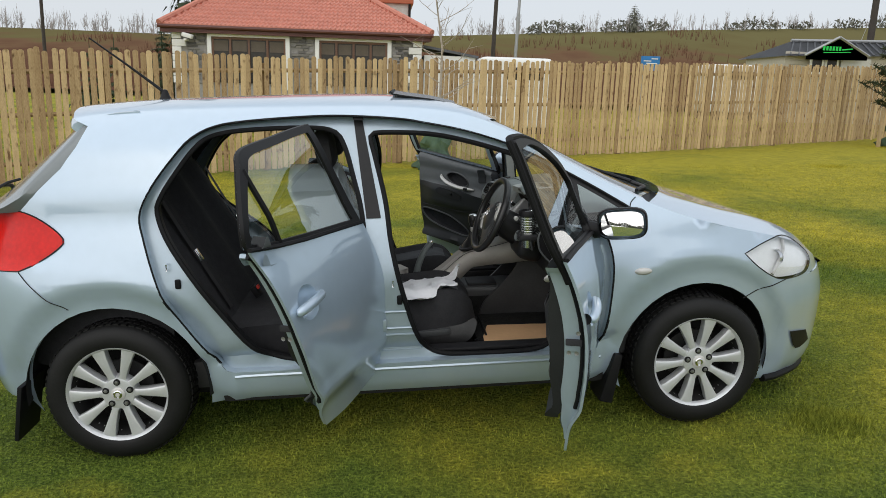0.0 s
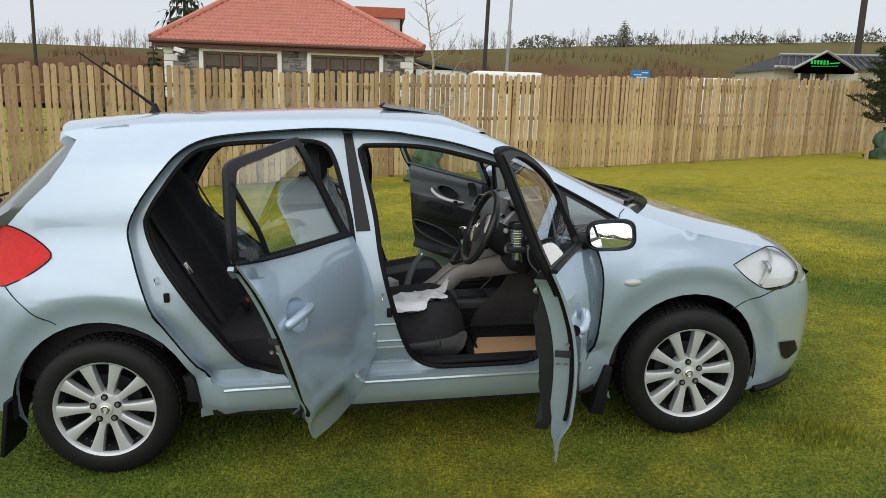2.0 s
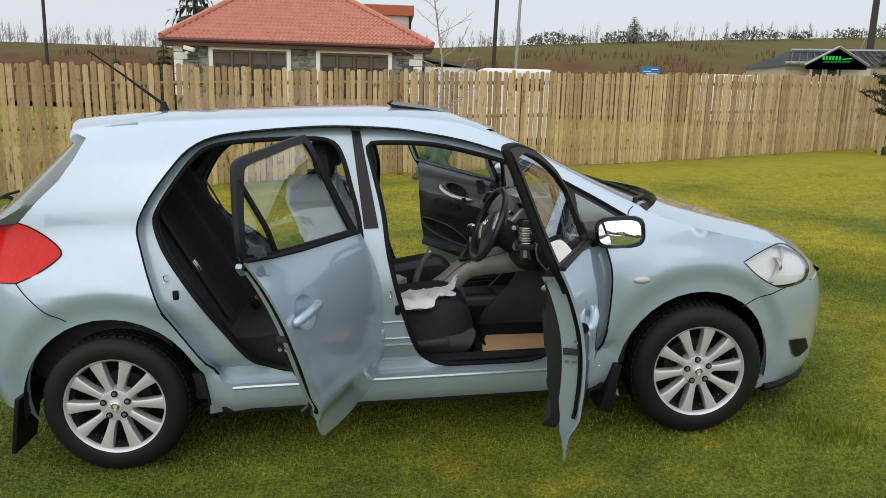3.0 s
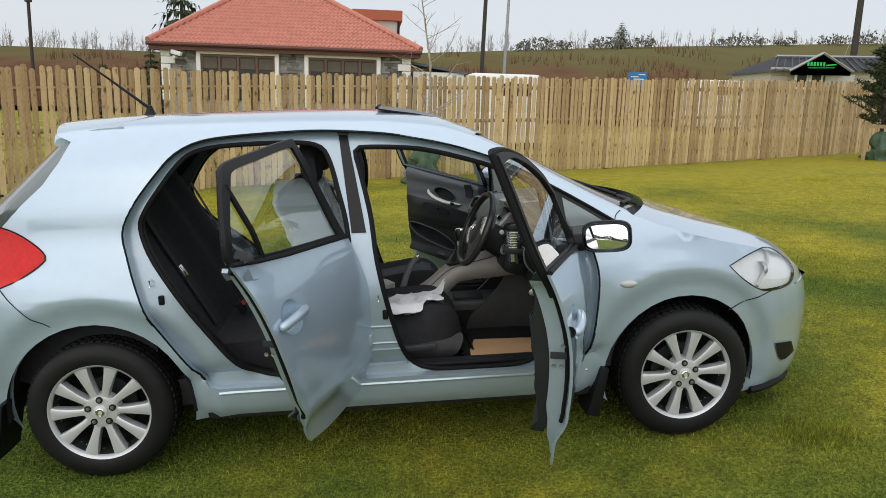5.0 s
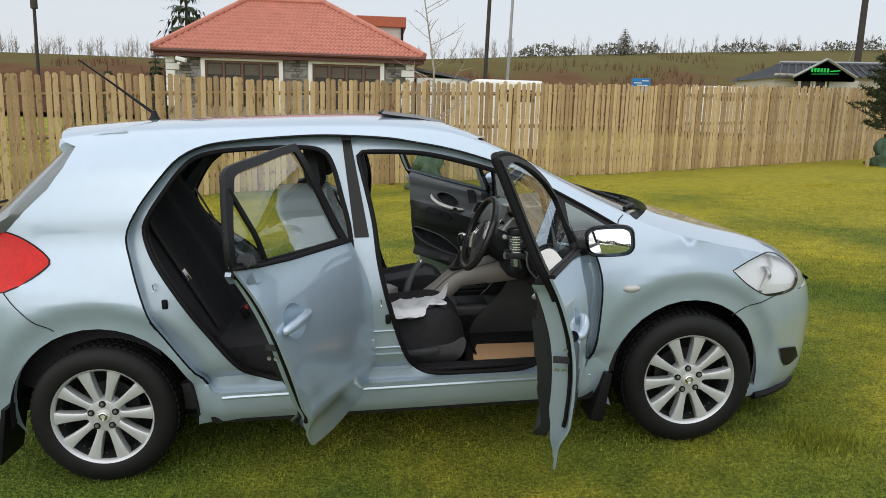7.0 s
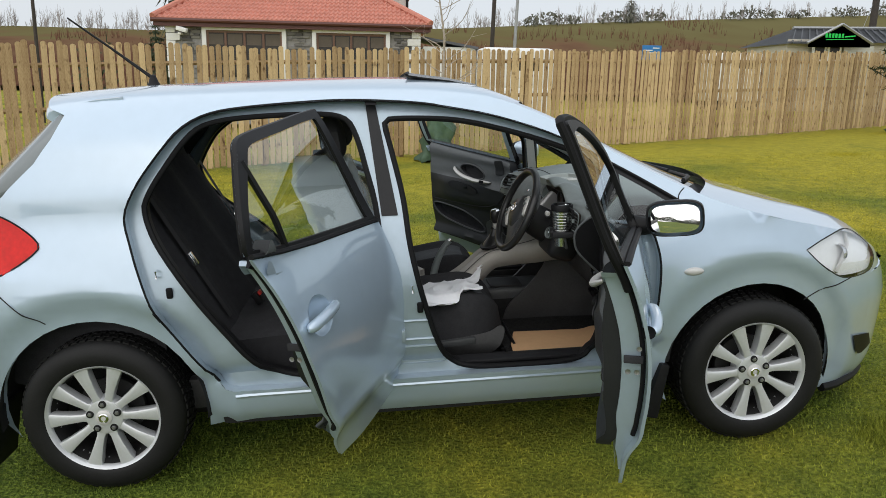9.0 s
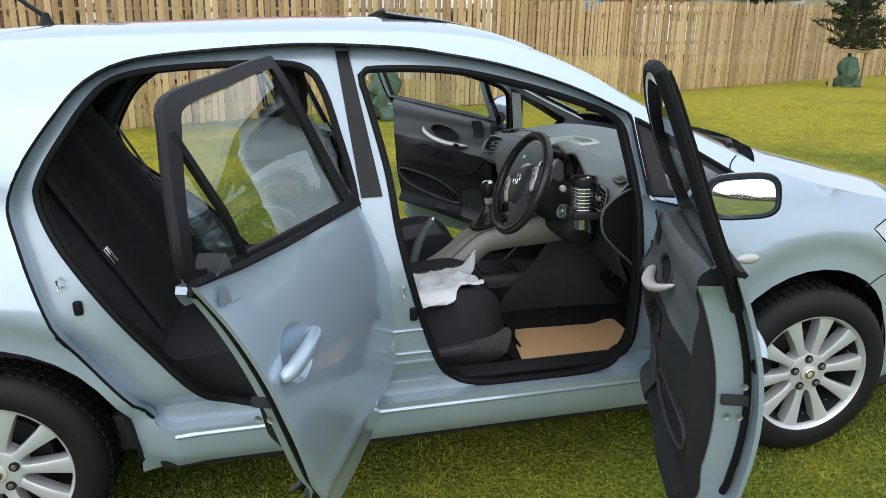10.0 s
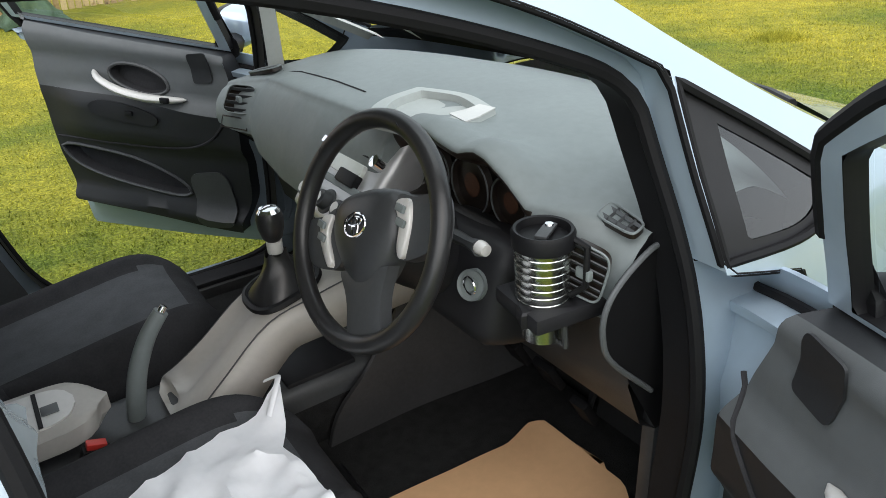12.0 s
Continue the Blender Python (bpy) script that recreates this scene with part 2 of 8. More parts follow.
def lawn_material(name, blades):
    """Short mown grass with moss and yellow patches; on single blades each one has its own shade."""
    m = bpy.data.materials.new(name)
    m.use_nodes = True
    n, l = m.node_tree.nodes, m.node_tree.links
    b = n["Principled BSDF"]
    b.inputs["Roughness"].default_value = 0.85
    b.inputs["Specular IOR Level"].default_value = 0.15
    co = n.new("ShaderNodeTexCoord")
    def noise_at(s, d=4):
        t = n.new("ShaderNodeTexNoise")
        t.inputs["Scale"].default_value, t.inputs["Detail"].default_value = s, d
        l.new(co.outputs["Object"], t.inputs[0])
        return t.outputs[0]
    def mix(f, c1, c2, lo=0.35, hi=0.65):
        r = n.new("ShaderNodeMapRange")
        r.inputs["From Min"].default_value, r.inputs["From Max"].default_value = lo, hi
        l.new(f, r.inputs[0])
        x = n.new("ShaderNodeMixRGB")
        l.new(r.outputs[0], x.inputs[0])
        for i, c in ((1, c1), (2, c2)):
            if isinstance(c, tuple):
                x.inputs[i].default_value = (*c, 1)
            else:
                l.new(c, x.inputs[i])
        return x.outputs[0]
    if blades:
        g = n.new("ShaderNodeNewGeometry")
        f1 = f2 = g.outputs["Random Per Island"]
        lo, hi = 0.0, 1.0
    else:
        f1, f2, lo, hi = noise_at(75, 6), noise_at(60, 6), 0.34, 0.68
    gain = 1.15 if blades else 1.0
    fine = mix(f1, tuple(gain * v for v in (0.047, 0.080, 0.010)), tuple(gain * v for v in (0.168, 0.222, 0.034)), lo, hi)
    dry = mix(f2, tuple(gain * v for v in (0.20, 0.185, 0.014)), tuple(gain * v for v in (0.46, 0.405, 0.052)), lo, hi)
    sp = n.new("ShaderNodeSeparateXYZ")
    l.new(co.outputs["Object"], sp.inputs[0])
    worn = noise_at(0.5, 6)
    for axis, a, e, gain in ((0, 0.5, 7.0, 0.13), (1, 0.3, 6.0, 0.22)):
        mr, ad = n.new("ShaderNodeMapRange"), n.new("ShaderNodeMath")
        mr.inputs["From Min"].default_value, mr.inputs["From Max"].default_value, mr.inputs["To Max"].default_value = a, e, gain
        l.new(sp.outputs[axis], mr.inputs[0])
        l.new(worn, ad.inputs[0]), l.new(mr.outputs[0], ad.inputs[1])
        worn = ad.outputs[0]
    patch = mix(worn, fine, dry, 0.52, 0.80)
    patch2 = mix(noise_at(2.1, 5), patch, dry, 0.60, 0.90)
    clump = mix(noise_at(55, 4), (0.74, 0.76, 0.76), (1.34, 1.31, 1.25), 0.36, 0.66)
    wide = mix(noise_at(7, 4), (0.86, 0.89, 0.9), (1.20, 1.17, 1.10), 0.36, 0.64)
    for layer in (clump, wide):
        mu = n.new("ShaderNodeMixRGB")
        mu.blend_type = "MULTIPLY"
        mu.inputs[0].default_value = 1.0
        l.new(patch2, mu.inputs[1]), l.new(layer, mu.inputs[2])
        patch2 = mu.outputs[0]
    l.new(patch2, b.inputs["Base Color"])
    if not blades:
        bp = n.new("ShaderNodeBump")
        bp.inputs["Strength"].default_value, bp.inputs["Distance"].default_value = 1.0, 0.04
        l.new(noise_at(55, 8), bp.inputs["Height"])
        l.new(bp.outputs[0], b.inputs["Normal"])
    return m


def hill_material():
    m = bpy.data.materials.new("winter_hillside_scrub")
    m.use_nodes = True
    n, l = m.node_tree.nodes, m.node_tree.links
    b = n["Principled BSDF"]
    b.inputs["Roughness"].default_value = 1.0
    b.inputs["Specular IOR Level"].default_value = 0.0
    co, sp = n.new("ShaderNodeTexCoord"), n.new("ShaderNodeSeparateXYZ")
    l.new(co.outputs["Object"], sp.inputs[0])
    t = n.new("ShaderNodeTexNoise")
    t.inputs["Scale"].default_value, t.inputs["Detail"].default_value = 0.09, 9
    mp = n.new("ShaderNodeMapping")
    mp.inputs["Scale"].default_value = (1, 0.6, 2.5)
    l.new(co.outputs["Object"], mp.inputs[0]), l.new(mp.outputs[0], t.inputs[0])
    ad = n.new("ShaderNodeMath")
    ad.operation = "MULTIPLY_ADD"
    ad.inputs[1].default_value, ad.inputs[2].default_value = 0.055, -0.5
    l.new(sp.outputs[2], ad.inputs[0])
    sm = n.new("ShaderNodeMath")
    l.new(ad.outputs[0], sm.inputs[0]), l.new(t.outputs[0], sm.inputs[1])
    r = n.new("ShaderNodeValToRGB")
    e = r.color_ramp.elements
    e[0].position, e[0].color = 0.28, (0.105, 0.055, 0.036, 1)
    e[1].position, e[1].color = 0.95, (0.135, 0.12, 0.055, 1)
    x = e.new(0.5)
    x.color = (0.14, 0.085, 0.05, 1)
    x = e.new(0.66)
    x.color = (0.125, 0.105, 0.048, 1)
    l.new(sm.outputs[0], r.inputs[0]), l.new(r.outputs[0], b.inputs["Base Color"])
    return m


LAWN, BLADES, HILL = lawn_material("lawn_grass", False), lawn_material("grass_blades", True), hill_material()


# ---- mesh helpers ----
def mesh_of(bm, smooth=40):
    me = bpy.data.meshes.new("mesh")
    bmesh.ops.recalc_face_normals(bm, faces=bm.faces)
    if smooth:
        for f in bm.faces:
            f.smooth = True
        for e in bm.edges:
            if len(e.link_faces) == 2 and e.calc_face_angle(0) > radians(smooth):
                e.smooth = False
    bm.to_mesh(me)
    bm.free()
    return me


def part(name, bm, material, parent=None, label="", smooth=40, m=None):
    """Links a bmesh as one mesh object under a thing or a part."""
    ob = new(name, mesh_of(bm, smooth))
    for x in (material if isinstance(material, (list, tuple)) else (material,)):
        ob.data.materials.append(x)
    ob.parent = parent
    if m is not None:
        ob.matrix_basis = m
    if label:
        ob["label"] = label
    return ob


def thing(name, label, category, group="", kind="", m=None):
    ob = new(name)
    ob.empty_display_size = 0.1
    if m is not None:
        ob.matrix_basis = m
    return tagged(ob, label, category, group, kind)


def box(size, at=(0, 0, 0), bevel=0.0, bm=None, rot=None, seg=2, taper=None):
    """A bevelled block of that size about its centre, turned by rot (degrees), at that place; taper: x, y factors at the top."""
    b2 = bmesh.new()
    bmesh.ops.create_cube(b2, size=1)
    for v in b2.verts:
        v.co = Vector((v.co.x * size[0], v.co.y * size[1], v.co.z * size[2]))
        if taper and v.co.z > 0:
            v.co.x, v.co.y = v.co.x * taper[0], v.co.y * taper[1]
    if bevel:
        bmesh.ops.bevel(b2, geom=list(b2.edges), offset=bevel, segments=seg, profile=0.6, affect="EDGES")
    m = Matrix.Translation(at) @ (pose(0, 0, 0, *rot) if rot else Matrix())
    bmesh.ops.transform(b2, matrix=m, verts=b2.verts)
    return join(bm, b2)


def join(bm, b2):
    if bm is None:
        return b2
    me = bpy.data.meshes.new("tmp")
    b2.to_mesh(me)
    b2.free()
    bm.from_mesh(me)
    bpy.data.meshes.remove(me)
    return bm


def lathe(profile, seg=48, axis="Z", at=(0, 0, 0), bm=None, a0=0.0, a1=360.0, rot=None):
    """Turns (radius, height) pairs round an axis."""
    b2 = bmesh.new()
    full = abs(a1 - a0) >= 359.9
    rings = []
    for i in range(seg if full else seg + 1):
        a = radians(a0 + (a1 - a0) * i / seg)
        rings.append([b2.verts.new((r * math.cos(a), r * math.sin(a), h)) for r, h in profile])
    for i in range(seg):
        p, q = rings[i], rings[(i + 1) % len(rings)]
        for j in range(len(profile) - 1):
            b2.faces.new((p[j], q[j], q[j + 1], p[j + 1]))
    bmesh.ops.remove_doubles(b2, verts=b2.verts, dist=1e-6)
    m = {"Z": Matrix(), "Y": Matrix.Rotation(radians(90), 4, "X"), "X": Matrix.Rotation(radians(90), 4, "Y")}[axis]
    m = Matrix.Translation(at) @ (pose(0, 0, 0, *rot) if rot else Matrix()) @ m
    bmesh.ops.transform(b2, matrix=m, verts=b2.verts)
    return join(bm, b2)


def tube(pts, radius, seg=8, bm=None, closed=False, radii=None, flat=1.0):
    """A round bar along points."""
    b2 = bmesh.new()
    pts = [Vector(p) for p in pts]
    n = len(pts)
    rings = []
    up = None
    for i, p in enumerate(pts):
        a, c = (pts[(i - 1) % n], pts[(i + 1) % n]) if closed else (pts[max(i - 1, 0)], pts[min(i + 1, n - 1)])
        d = (c - a).normalized() if (c - a).length > 1e-9 else Vector((0, 0, 1))
        if up is None:
            up = Vector((0, 0, 1)) if abs(d.z) < 0.9 else Vector((1, 0, 0))
        s = d.cross(up).normalized()
        up = s.cross(d).normalized()
        r = radii[i] if radii else radius
        rings.append([b2.verts.new(p + (s * math.cos(2 * math.pi * k / seg) + up * flat * math.sin(2 * math.pi * k / seg)) * r) for k in range(seg)])
    for i in range(n if closed else n - 1):
        p, q = rings[i], rings[(i + 1) % n]
        for k in range(seg):
            b2.faces.new((p[k], p[(k + 1) % seg], q[(k + 1) % seg], q[k]))
    if not closed:
        b2.faces.new(rings[0]), b2.faces.new(rings[-1][::-1])
    return join(bm, b2)


def spline(pts, per=6, closed=False):
    """Catmull-Rom through points; a point given twice makes a sharp corner."""
    P = [np.array(p, float) for p in pts]
    n, out = len(P), []
    for i in range(n if closed else n - 1):
        g = (lambda k: P[k % n]) if closed else (lambda k: P[min(max(k, 0), n - 1)])
        p0, p1, p2, p3 = g(i - 1), g(i), g(i + 1), g(i + 2)
        if np.linalg.norm(p2 - p1) < 1e-9:
            continue
        m1, m2 = (p2 - p0) / 2, (p3 - p1) / 2
        if np.linalg.norm(p1 - p0) < 1e-9:
            m1 = (p2 - p1) * 0.9
        if np.linalg.norm(p3 - p2) < 1e-9:
            m2 = (p2 - p1) * 0.9
        k = np.linalg.norm(p2 - p1)
        for f in (m1, m2):
            s = np.linalg.norm(f)
            if s > 1.6 * k:
                f *= 1.6 * k / s
        for j in range(per):
            t = j / per
            out.append((2 * t**3 - 3 * t**2 + 1) * p1 + (t**3 - 2 * t**2 + t) * m1 + (3 * t**2 - 2 * t**3) * p2 + (t**3 - t**2) * m2)
    if not closed:
        out.append(P[-1])
    return [tuple(map(float, o)) for o in out]


def resample(pts, n, closed=True):
    P = np.array(list(pts) + ([pts[0]] if closed else []), float)
    d = np.r_[0, np.cumsum(np.linalg.norm(np.diff(P, axis=0), axis=1))]
    s = np.linspace(0, d[-1], n + 1)[:n] if closed else np.linspace(0, d[-1], n)
    return [tuple(float(np.interp(q, d, P[:, k])) for k in range(P.shape[1])) for q in s]


def inside(poly, X, Z):
    poly = np.array(poly)
    r = np.zeros(X.shape, bool)
    j = len(poly) - 1
    for i in range(len(poly)):
        (xi, zi), (xj, zj) = poly[i], poly[j]
        if zi != zj:
            r ^= ((zi > Z) != (zj > Z)) & (X < (xj - xi) * (Z - zi) / (zj - zi) + xi)
        j = i
    return r


def dist_to(poly, X, Z):
    A = np.array(poly)
    B = np.roll(A, -1, 0)
    best = np.full(X.shape, 9e9)
    for a, b in zip(A, B):
        d = b - a
        t = np.clip(((X - a[0]) * d[0] + (Z - a[1]) * d[1]) / max(d @ d, 1e-12), 0, 1)
        best = np.minimum(best, (X - a[0] - t * d[0]) ** 2 + (Z - a[1] - t * d[1]) ** 2)
    return np.sqrt(best)


from mathutils.geometry import delaunay_2d_cdt


def sheet(outer, holes=(), step=0.03):
    """Triangles of a flat outline with holes, with grid points inside: vertices (a, b) and faces."""
    loops = [list(outer)] + [list(h) for h in holes]
    pts, edges = [], []
    for lp in loops:
        base = len(pts)
        for i, p in enumerate(lp):
            q = lp[(i + 1) % len(lp)]
            k = max(1, int(math.dist(p, q) / (step * 1.2)))
            pts += [(p[0] + (q[0] - p[0]) * j / k, p[1] + (q[1] - p[1]) * j / k) for j in range(k)]
        n = len(pts) - base
        edges += [(base + i, base + (i + 1) % n) for i in range(n)]
    o = np.array(outer)
    gx, gz = np.meshgrid(np.arange(o[:, 0].min(), o[:, 0].max(), step), np.arange(o[:, 1].min(), o[:, 1].max(), step))
    gx, gz = gx.ravel(), gz.ravel()
    keep = inside(outer, gx, gz) & (dist_to(outer, gx, gz) > step * 0.5)
    for h in holes:
        keep &= ~inside(h, gx, gz) & (dist_to(h, gx, gz) > step * 0.5)
    pts += list(zip(gx[keep].tolist(), gz[keep].tolist()))
    vs, _, fs, *_ = delaunay_2d_cdt([Vector(p) for p in pts], edges, [], 0, 1e-7)
    C = np.array([[sum(vs[i][k] for i in f) / len(f) for k in (0, 1)] for f in fs])
    ok = inside(outer, C[:, 0], C[:, 1])
    for h in holes:
        ok &= ~inside(h, C[:, 0], C[:, 1])
    return [tuple(v) for v in vs], [f for f, g in zip(fs, ok) if g]


def lifted(vf, fn, bm=None):
    b2 = bmesh.new()
    vs, fs = vf
    V = [b2.verts.new(fn(*v)) for v in vs]
    for f in fs:
        try:
            b2.faces.new([V[i] for i in f])
        except ValueError:
            pass
    bmesh.ops.delete(b2, geom=[v for v in b2.verts if not v.link_faces], context="VERTS")
    return join(bm, b2)


def strip(loops, closed=True, bm=None, quads=True):
    """Faces between successive loops of equal length."""
    b2 = bmesh.new()
    R = [[b2.verts.new(p) for p in lp] for lp in loops]
    n = len(R[0])
    for a, b in zip(R, R[1:]):
        for i in range(n if closed else n - 1):
            j = (i + 1) % n
            b2.faces.new((a[i], a[j], b[j], b[i]))
    return join(bm, b2)


def solidify(bm, t):
    """Gives a sheet a thickness, inward."""
    bmesh.ops.recalc_face_normals(bm, faces=bm.faces)
    bmesh.ops.solidify(bm, geom=list(bm.faces), thickness=t)
    return bm


def dense(xs, ys, n=400):
    """A smooth table through given values."""
    X = np.linspace(xs[0], xs[-1], n)
    x, y = np.array(xs, float), np.array(ys, float)
    d = np.diff(y) / np.diff(x)
    m = np.r_[d[0], [0 if a * b <= 0 else 2 * a * b / (a + b) for a, b in zip(d, d[1:])], d[-1]]
    i = np.clip(np.searchsorted(x, X) - 1, 0, len(x) - 2)
    h = x[i + 1] - x[i]
    t = (X - x[i]) / h
    Y = (2 * t**3 - 3 * t**2 + 1) * y[i] + (t**3 - 2 * t**2 + t) * h * m[i] + (3 * t**2 - 2 * t**3) * y[i + 1] + (t**3 - t**2) * h * m[i + 1]
    return X, Y


def interp(x, xs, ys):
    return float(np.interp(x, xs, ys))


def smooth_step(a, b, x):
    t = min(max((x - a) / (b - a), 0), 1)
    return t * t * (3 - 2 * t)


# ================= the setting =================
def ground_z(x, y):
    """Height of the lawn in the car's level frame."""
    k = smooth_step(1.0, 10.5, y)
    far = smooth_step(14, 60, y)
    return 0.010 + k * (0.2 - 0.023 * min(max(x, -30), 40)) * (1 - far) - 0.055 * x * (smooth_step(14, 45, max(abs(x), abs(y))))


def on_lawn(x, y):
    return G @ Vector((x, y, ground_z(x, y)))


bm = bmesh.new()
gx = sorted(set([round(v, 3) for v in list(np.arange(-12, 22, 0.4)) + list(np.geomspace(22, 900, 16)) + list(-np.geomspace(12.4, 900, 18))]))
gy = sorted(set([round(v, 3) for v in list(np.arange(-8, 18, 0.4)) + list(np.geomspace(18, 900, 16)) + list(-np.geomspace(8.4, 900, 18))]))
V = [[bm.verts.new(on_lawn(x, y) + Vector((0, 0, 0.012 * noise.noise(Vector((x * 0.9, y * 0.9, 0))) if abs(x) < 22 and abs(y) < 18 else 0))) for x in gx] for y in gy]
for j in range(len(gy) - 1):
    for i in range(len(gx) - 1):
        bm.faces.new((V[j][i], V[j][i + 1], V[j + 1][i + 1], V[j + 1][i]))
ground = part("ground", bm, LAWN, None, smooth=80)
tagged(ground, "mown green lawn with mossy and yellow patches", "lawn", kind="structure")

# hillside far behind the fence
bm = bmesh.new()
HX = np.linspace(-420, 460, 90)
def hill_h(x, k):
    top = interp(x, [-420, -150, -88, -40, 17, 64, 137, 300, 460], [13, 13.2, 13.6, 13.4, 15.6, 18.6, 22.2, 26, 27])
    return (0.6 + (top - 0.6) * k) + (0.5 * noise.noise(Vector((x * 0.03, k * 3, 0))) if 0 < k < 1 else 0)
rows = []
for k, y in ((0, 88), (0.12, 100), (0.3, 118), (0.5, 137), (0.75, 160), (0.93, 175), (1.0, 182), (1.0, 260)):
    rows.append([bm.verts.new((x, y, hill_h(x, k) - (1.0 if y > 200 else 0))) for x in HX])
for p, q in zip(rows, rows[1:]):
    for i in range(len(HX) - 1):
        bm.faces.new((p[i], p[i + 1], q[i + 1], q[i]))
tagged(part("backdrop", bm, HILL, None, smooth=80), "far hillside of rust-brown winter scrub and grass", "hillside", kind="structure")


# ---- timber fence: round-topped boards on rails ----
FENCE_LINE = [(-14.0, 4.35), (-5.9, 7.4), (-3.0, 8.6), (0.3, 9.85), (4.4, 11.15), (8.3, 12.75), (14.2, 15.4), (26.0, 20.6), (40.0, 26.5)]
fence_pts = resample(spline(FENCE_LINE, 12), 430, closed=False)
fence = thing("fence", "tall weathered timber fence with round-topped vertical boards", "fence")


def board_mesh(w, h, t=0.009):
    b = bmesh.new()
    top = [(w / 2 * math.cos(a), h - w * 0.42 + w * 0.42 * math.sin(a)) for a in np.linspace(0, math.pi, 9)]
    prof = [(-w / 2, 0.03), (w / 2, 0.03)] + top
    f = [b.verts.new((x, -t / 2, z)) for x, z in prof]
    k = [b.verts.new((x, t / 2, z)) for x, z in prof]
    b.faces.new(f), b.faces.new(k[::-1])
    for i in range(len(prof)):
        j = (i + 1) % len(prof)
        b.faces.new((f[i], k[i], k[j], f[j]))
    me = mesh_of(b, 0)
    me.materials.append(WOOD)
    return me


random.seed(4)
BOARDS = [board_mesh(random.uniform(0.077, 0.085), random.uniform(1.955, 2.015)) for _ in range(14)]
rest = bmesh.new()
step, acc, count = 0.103, 0.0, 0
total = sum(math.dist(a, b) for a, b in zip(fence_pts, fence_pts[1:]))
fence_run = resample(fence_pts, int(total / step), closed=False)
for i in range(len(fence_run) - 1):
    (x, y), (x2, y2) = fence_run[i], fence_run[i + 1]
    a = math.atan2(y2 - y, x2 - x)
    m = Matrix.Translation(on_lawn(x, y)) @ Matrix.Rotation(a, 4, "Z") @ Matrix.Rotation(random.uniform(-0.011, 0.011), 4, "Y") @ Matrix.Translation((0, random.uniform(-0.004, 0.004), random.uniform(-0.015, 0.015))) @ Matrix.Diagonal((1, 1, 1 + 0.5 * interp(x, [-8, -5.9, -2, 4, 14], [0.12, 0.09, -0.03, -0.05, 0.0]), 1))
    if -8.6 < x < 17.0:
        ob = new("board", random.choice(BOARDS))
        ob.parent, ob.matrix_basis = fence, m
    else:
        me = random.choice(BOARDS)
        n0 = len(rest.verts)
        rest.from_mesh(me)
        rest.verts.ensure_lookup_table()
        bmesh.ops.transform(rest, matrix=m, verts=rest.verts[n0:])
tagged(part("board_run", rest, WOOD, fence, smooth=0), kind="stuff")
for hz in (0.35, 1.08, 1.72):
    pts = [on_lawn(x, y) + Vector((0, 0, hz)) + Vector((-math.sin(0.4), math.cos(0.4), 0)) * 0.035 for x, y in resample(fence_pts, 60, closed=False)]
    part("rail", tube(pts, 0.035, 4), RAILWOOD, fence, smooth=0)
for x, y in resample(fence_pts, 24, closed=False):
    p = on_lawn(x, y) + Vector((-math.sin(0.4), math.cos(0.4), 0)) * 0.11
    part("post", box((0.09, 0.09, 1.85), p + Vector((0, 0, 0.92)), 0.004, rot=(0, 0, 23)), RAILWOOD, fence, smooth=0)


# ---- the bungalow behind the fence ----
house = thing("bungalow", "stone-faced bungalow with a hipped terracotta tile roof", "house")
HX0, HX1, HY, HZ, HB = -6.75, 1.1, 20.0, 3.12, 0.2
wins = [(-5.54, -3.23), (-2.18, 0.0)]
bm = box((HX1 - HX0, 0.2, HZ - HB), ((HX0 + HX1) / 2, HY + 0.16, (HZ + HB) / 2))
box((0.2, 7.0, HZ - HB), (HX0 + 0.1, HY + 3.7, (HZ + HB) / 2), bm=bm)
box((0.2, 7.0, HZ - HB), (HX1 - 0.1, HY + 3.7, (HZ + HB) / 2), bm=bm)
box((HX1 - HX0, 0.2, HZ - HB), ((HX0 + HX1) / 2, HY + 7.2, (HZ + HB) / 2), bm=bm)
wall = part("wall", bm, MORTAR, house, smooth=0)
random.seed(11)
stone_meshes = []
for _ in range(10):
    b = box((1, 0.06, 1), (0, 0, 0), 0.03, seg=1)
    for v in b.verts:
        v.co += Vector((random.uniform(-0.06, 0.06), random.uniform(-0.01, 0.01), random.uniform(-0.06, 0.06)))
    me = mesh_of(b, 0)
    me.materials.append(STONE)
    stone_meshes.append(me)
z = 1.6
while z < HZ - 0.05:
    h = random.choice((0.08, 0.10, 0.13, 0.17))
    x = HX0 + 0.45
    while x < HX1 - 0.4:
        w = random.uniform(0.12, 0.36)
        c = x + w / 2
        if not any(a - 0.12 < c + w / 2 and c - w / 2 < b + 0.12 and z < 3.22 for a, b in wins) or z > 3.0 and not any(a - 0.1 < c < b + 0.1 for a, b in wins):
            ob = new("stone", random.choice(stone_meshes))
            ob.parent = wall
            ob.matrix_basis = Matrix.Translation((c, HY + 0.045, z + h / 2)) @ Matrix.Diagonal((w - 0.02, 1, h - 0.018, 1))
        x += w
    z += h
for x, s in ((HX0, 1), (HX1, -1)):
    for i in range(7):
        w = 0.42 if i % 2 else 0.28
        part("quoin", box((w, 0.12, 0.21), (x + s * w / 2, HY + 0.02, 1.72 + i * 0.225), 0.012), WHITE_PAINT, wall)
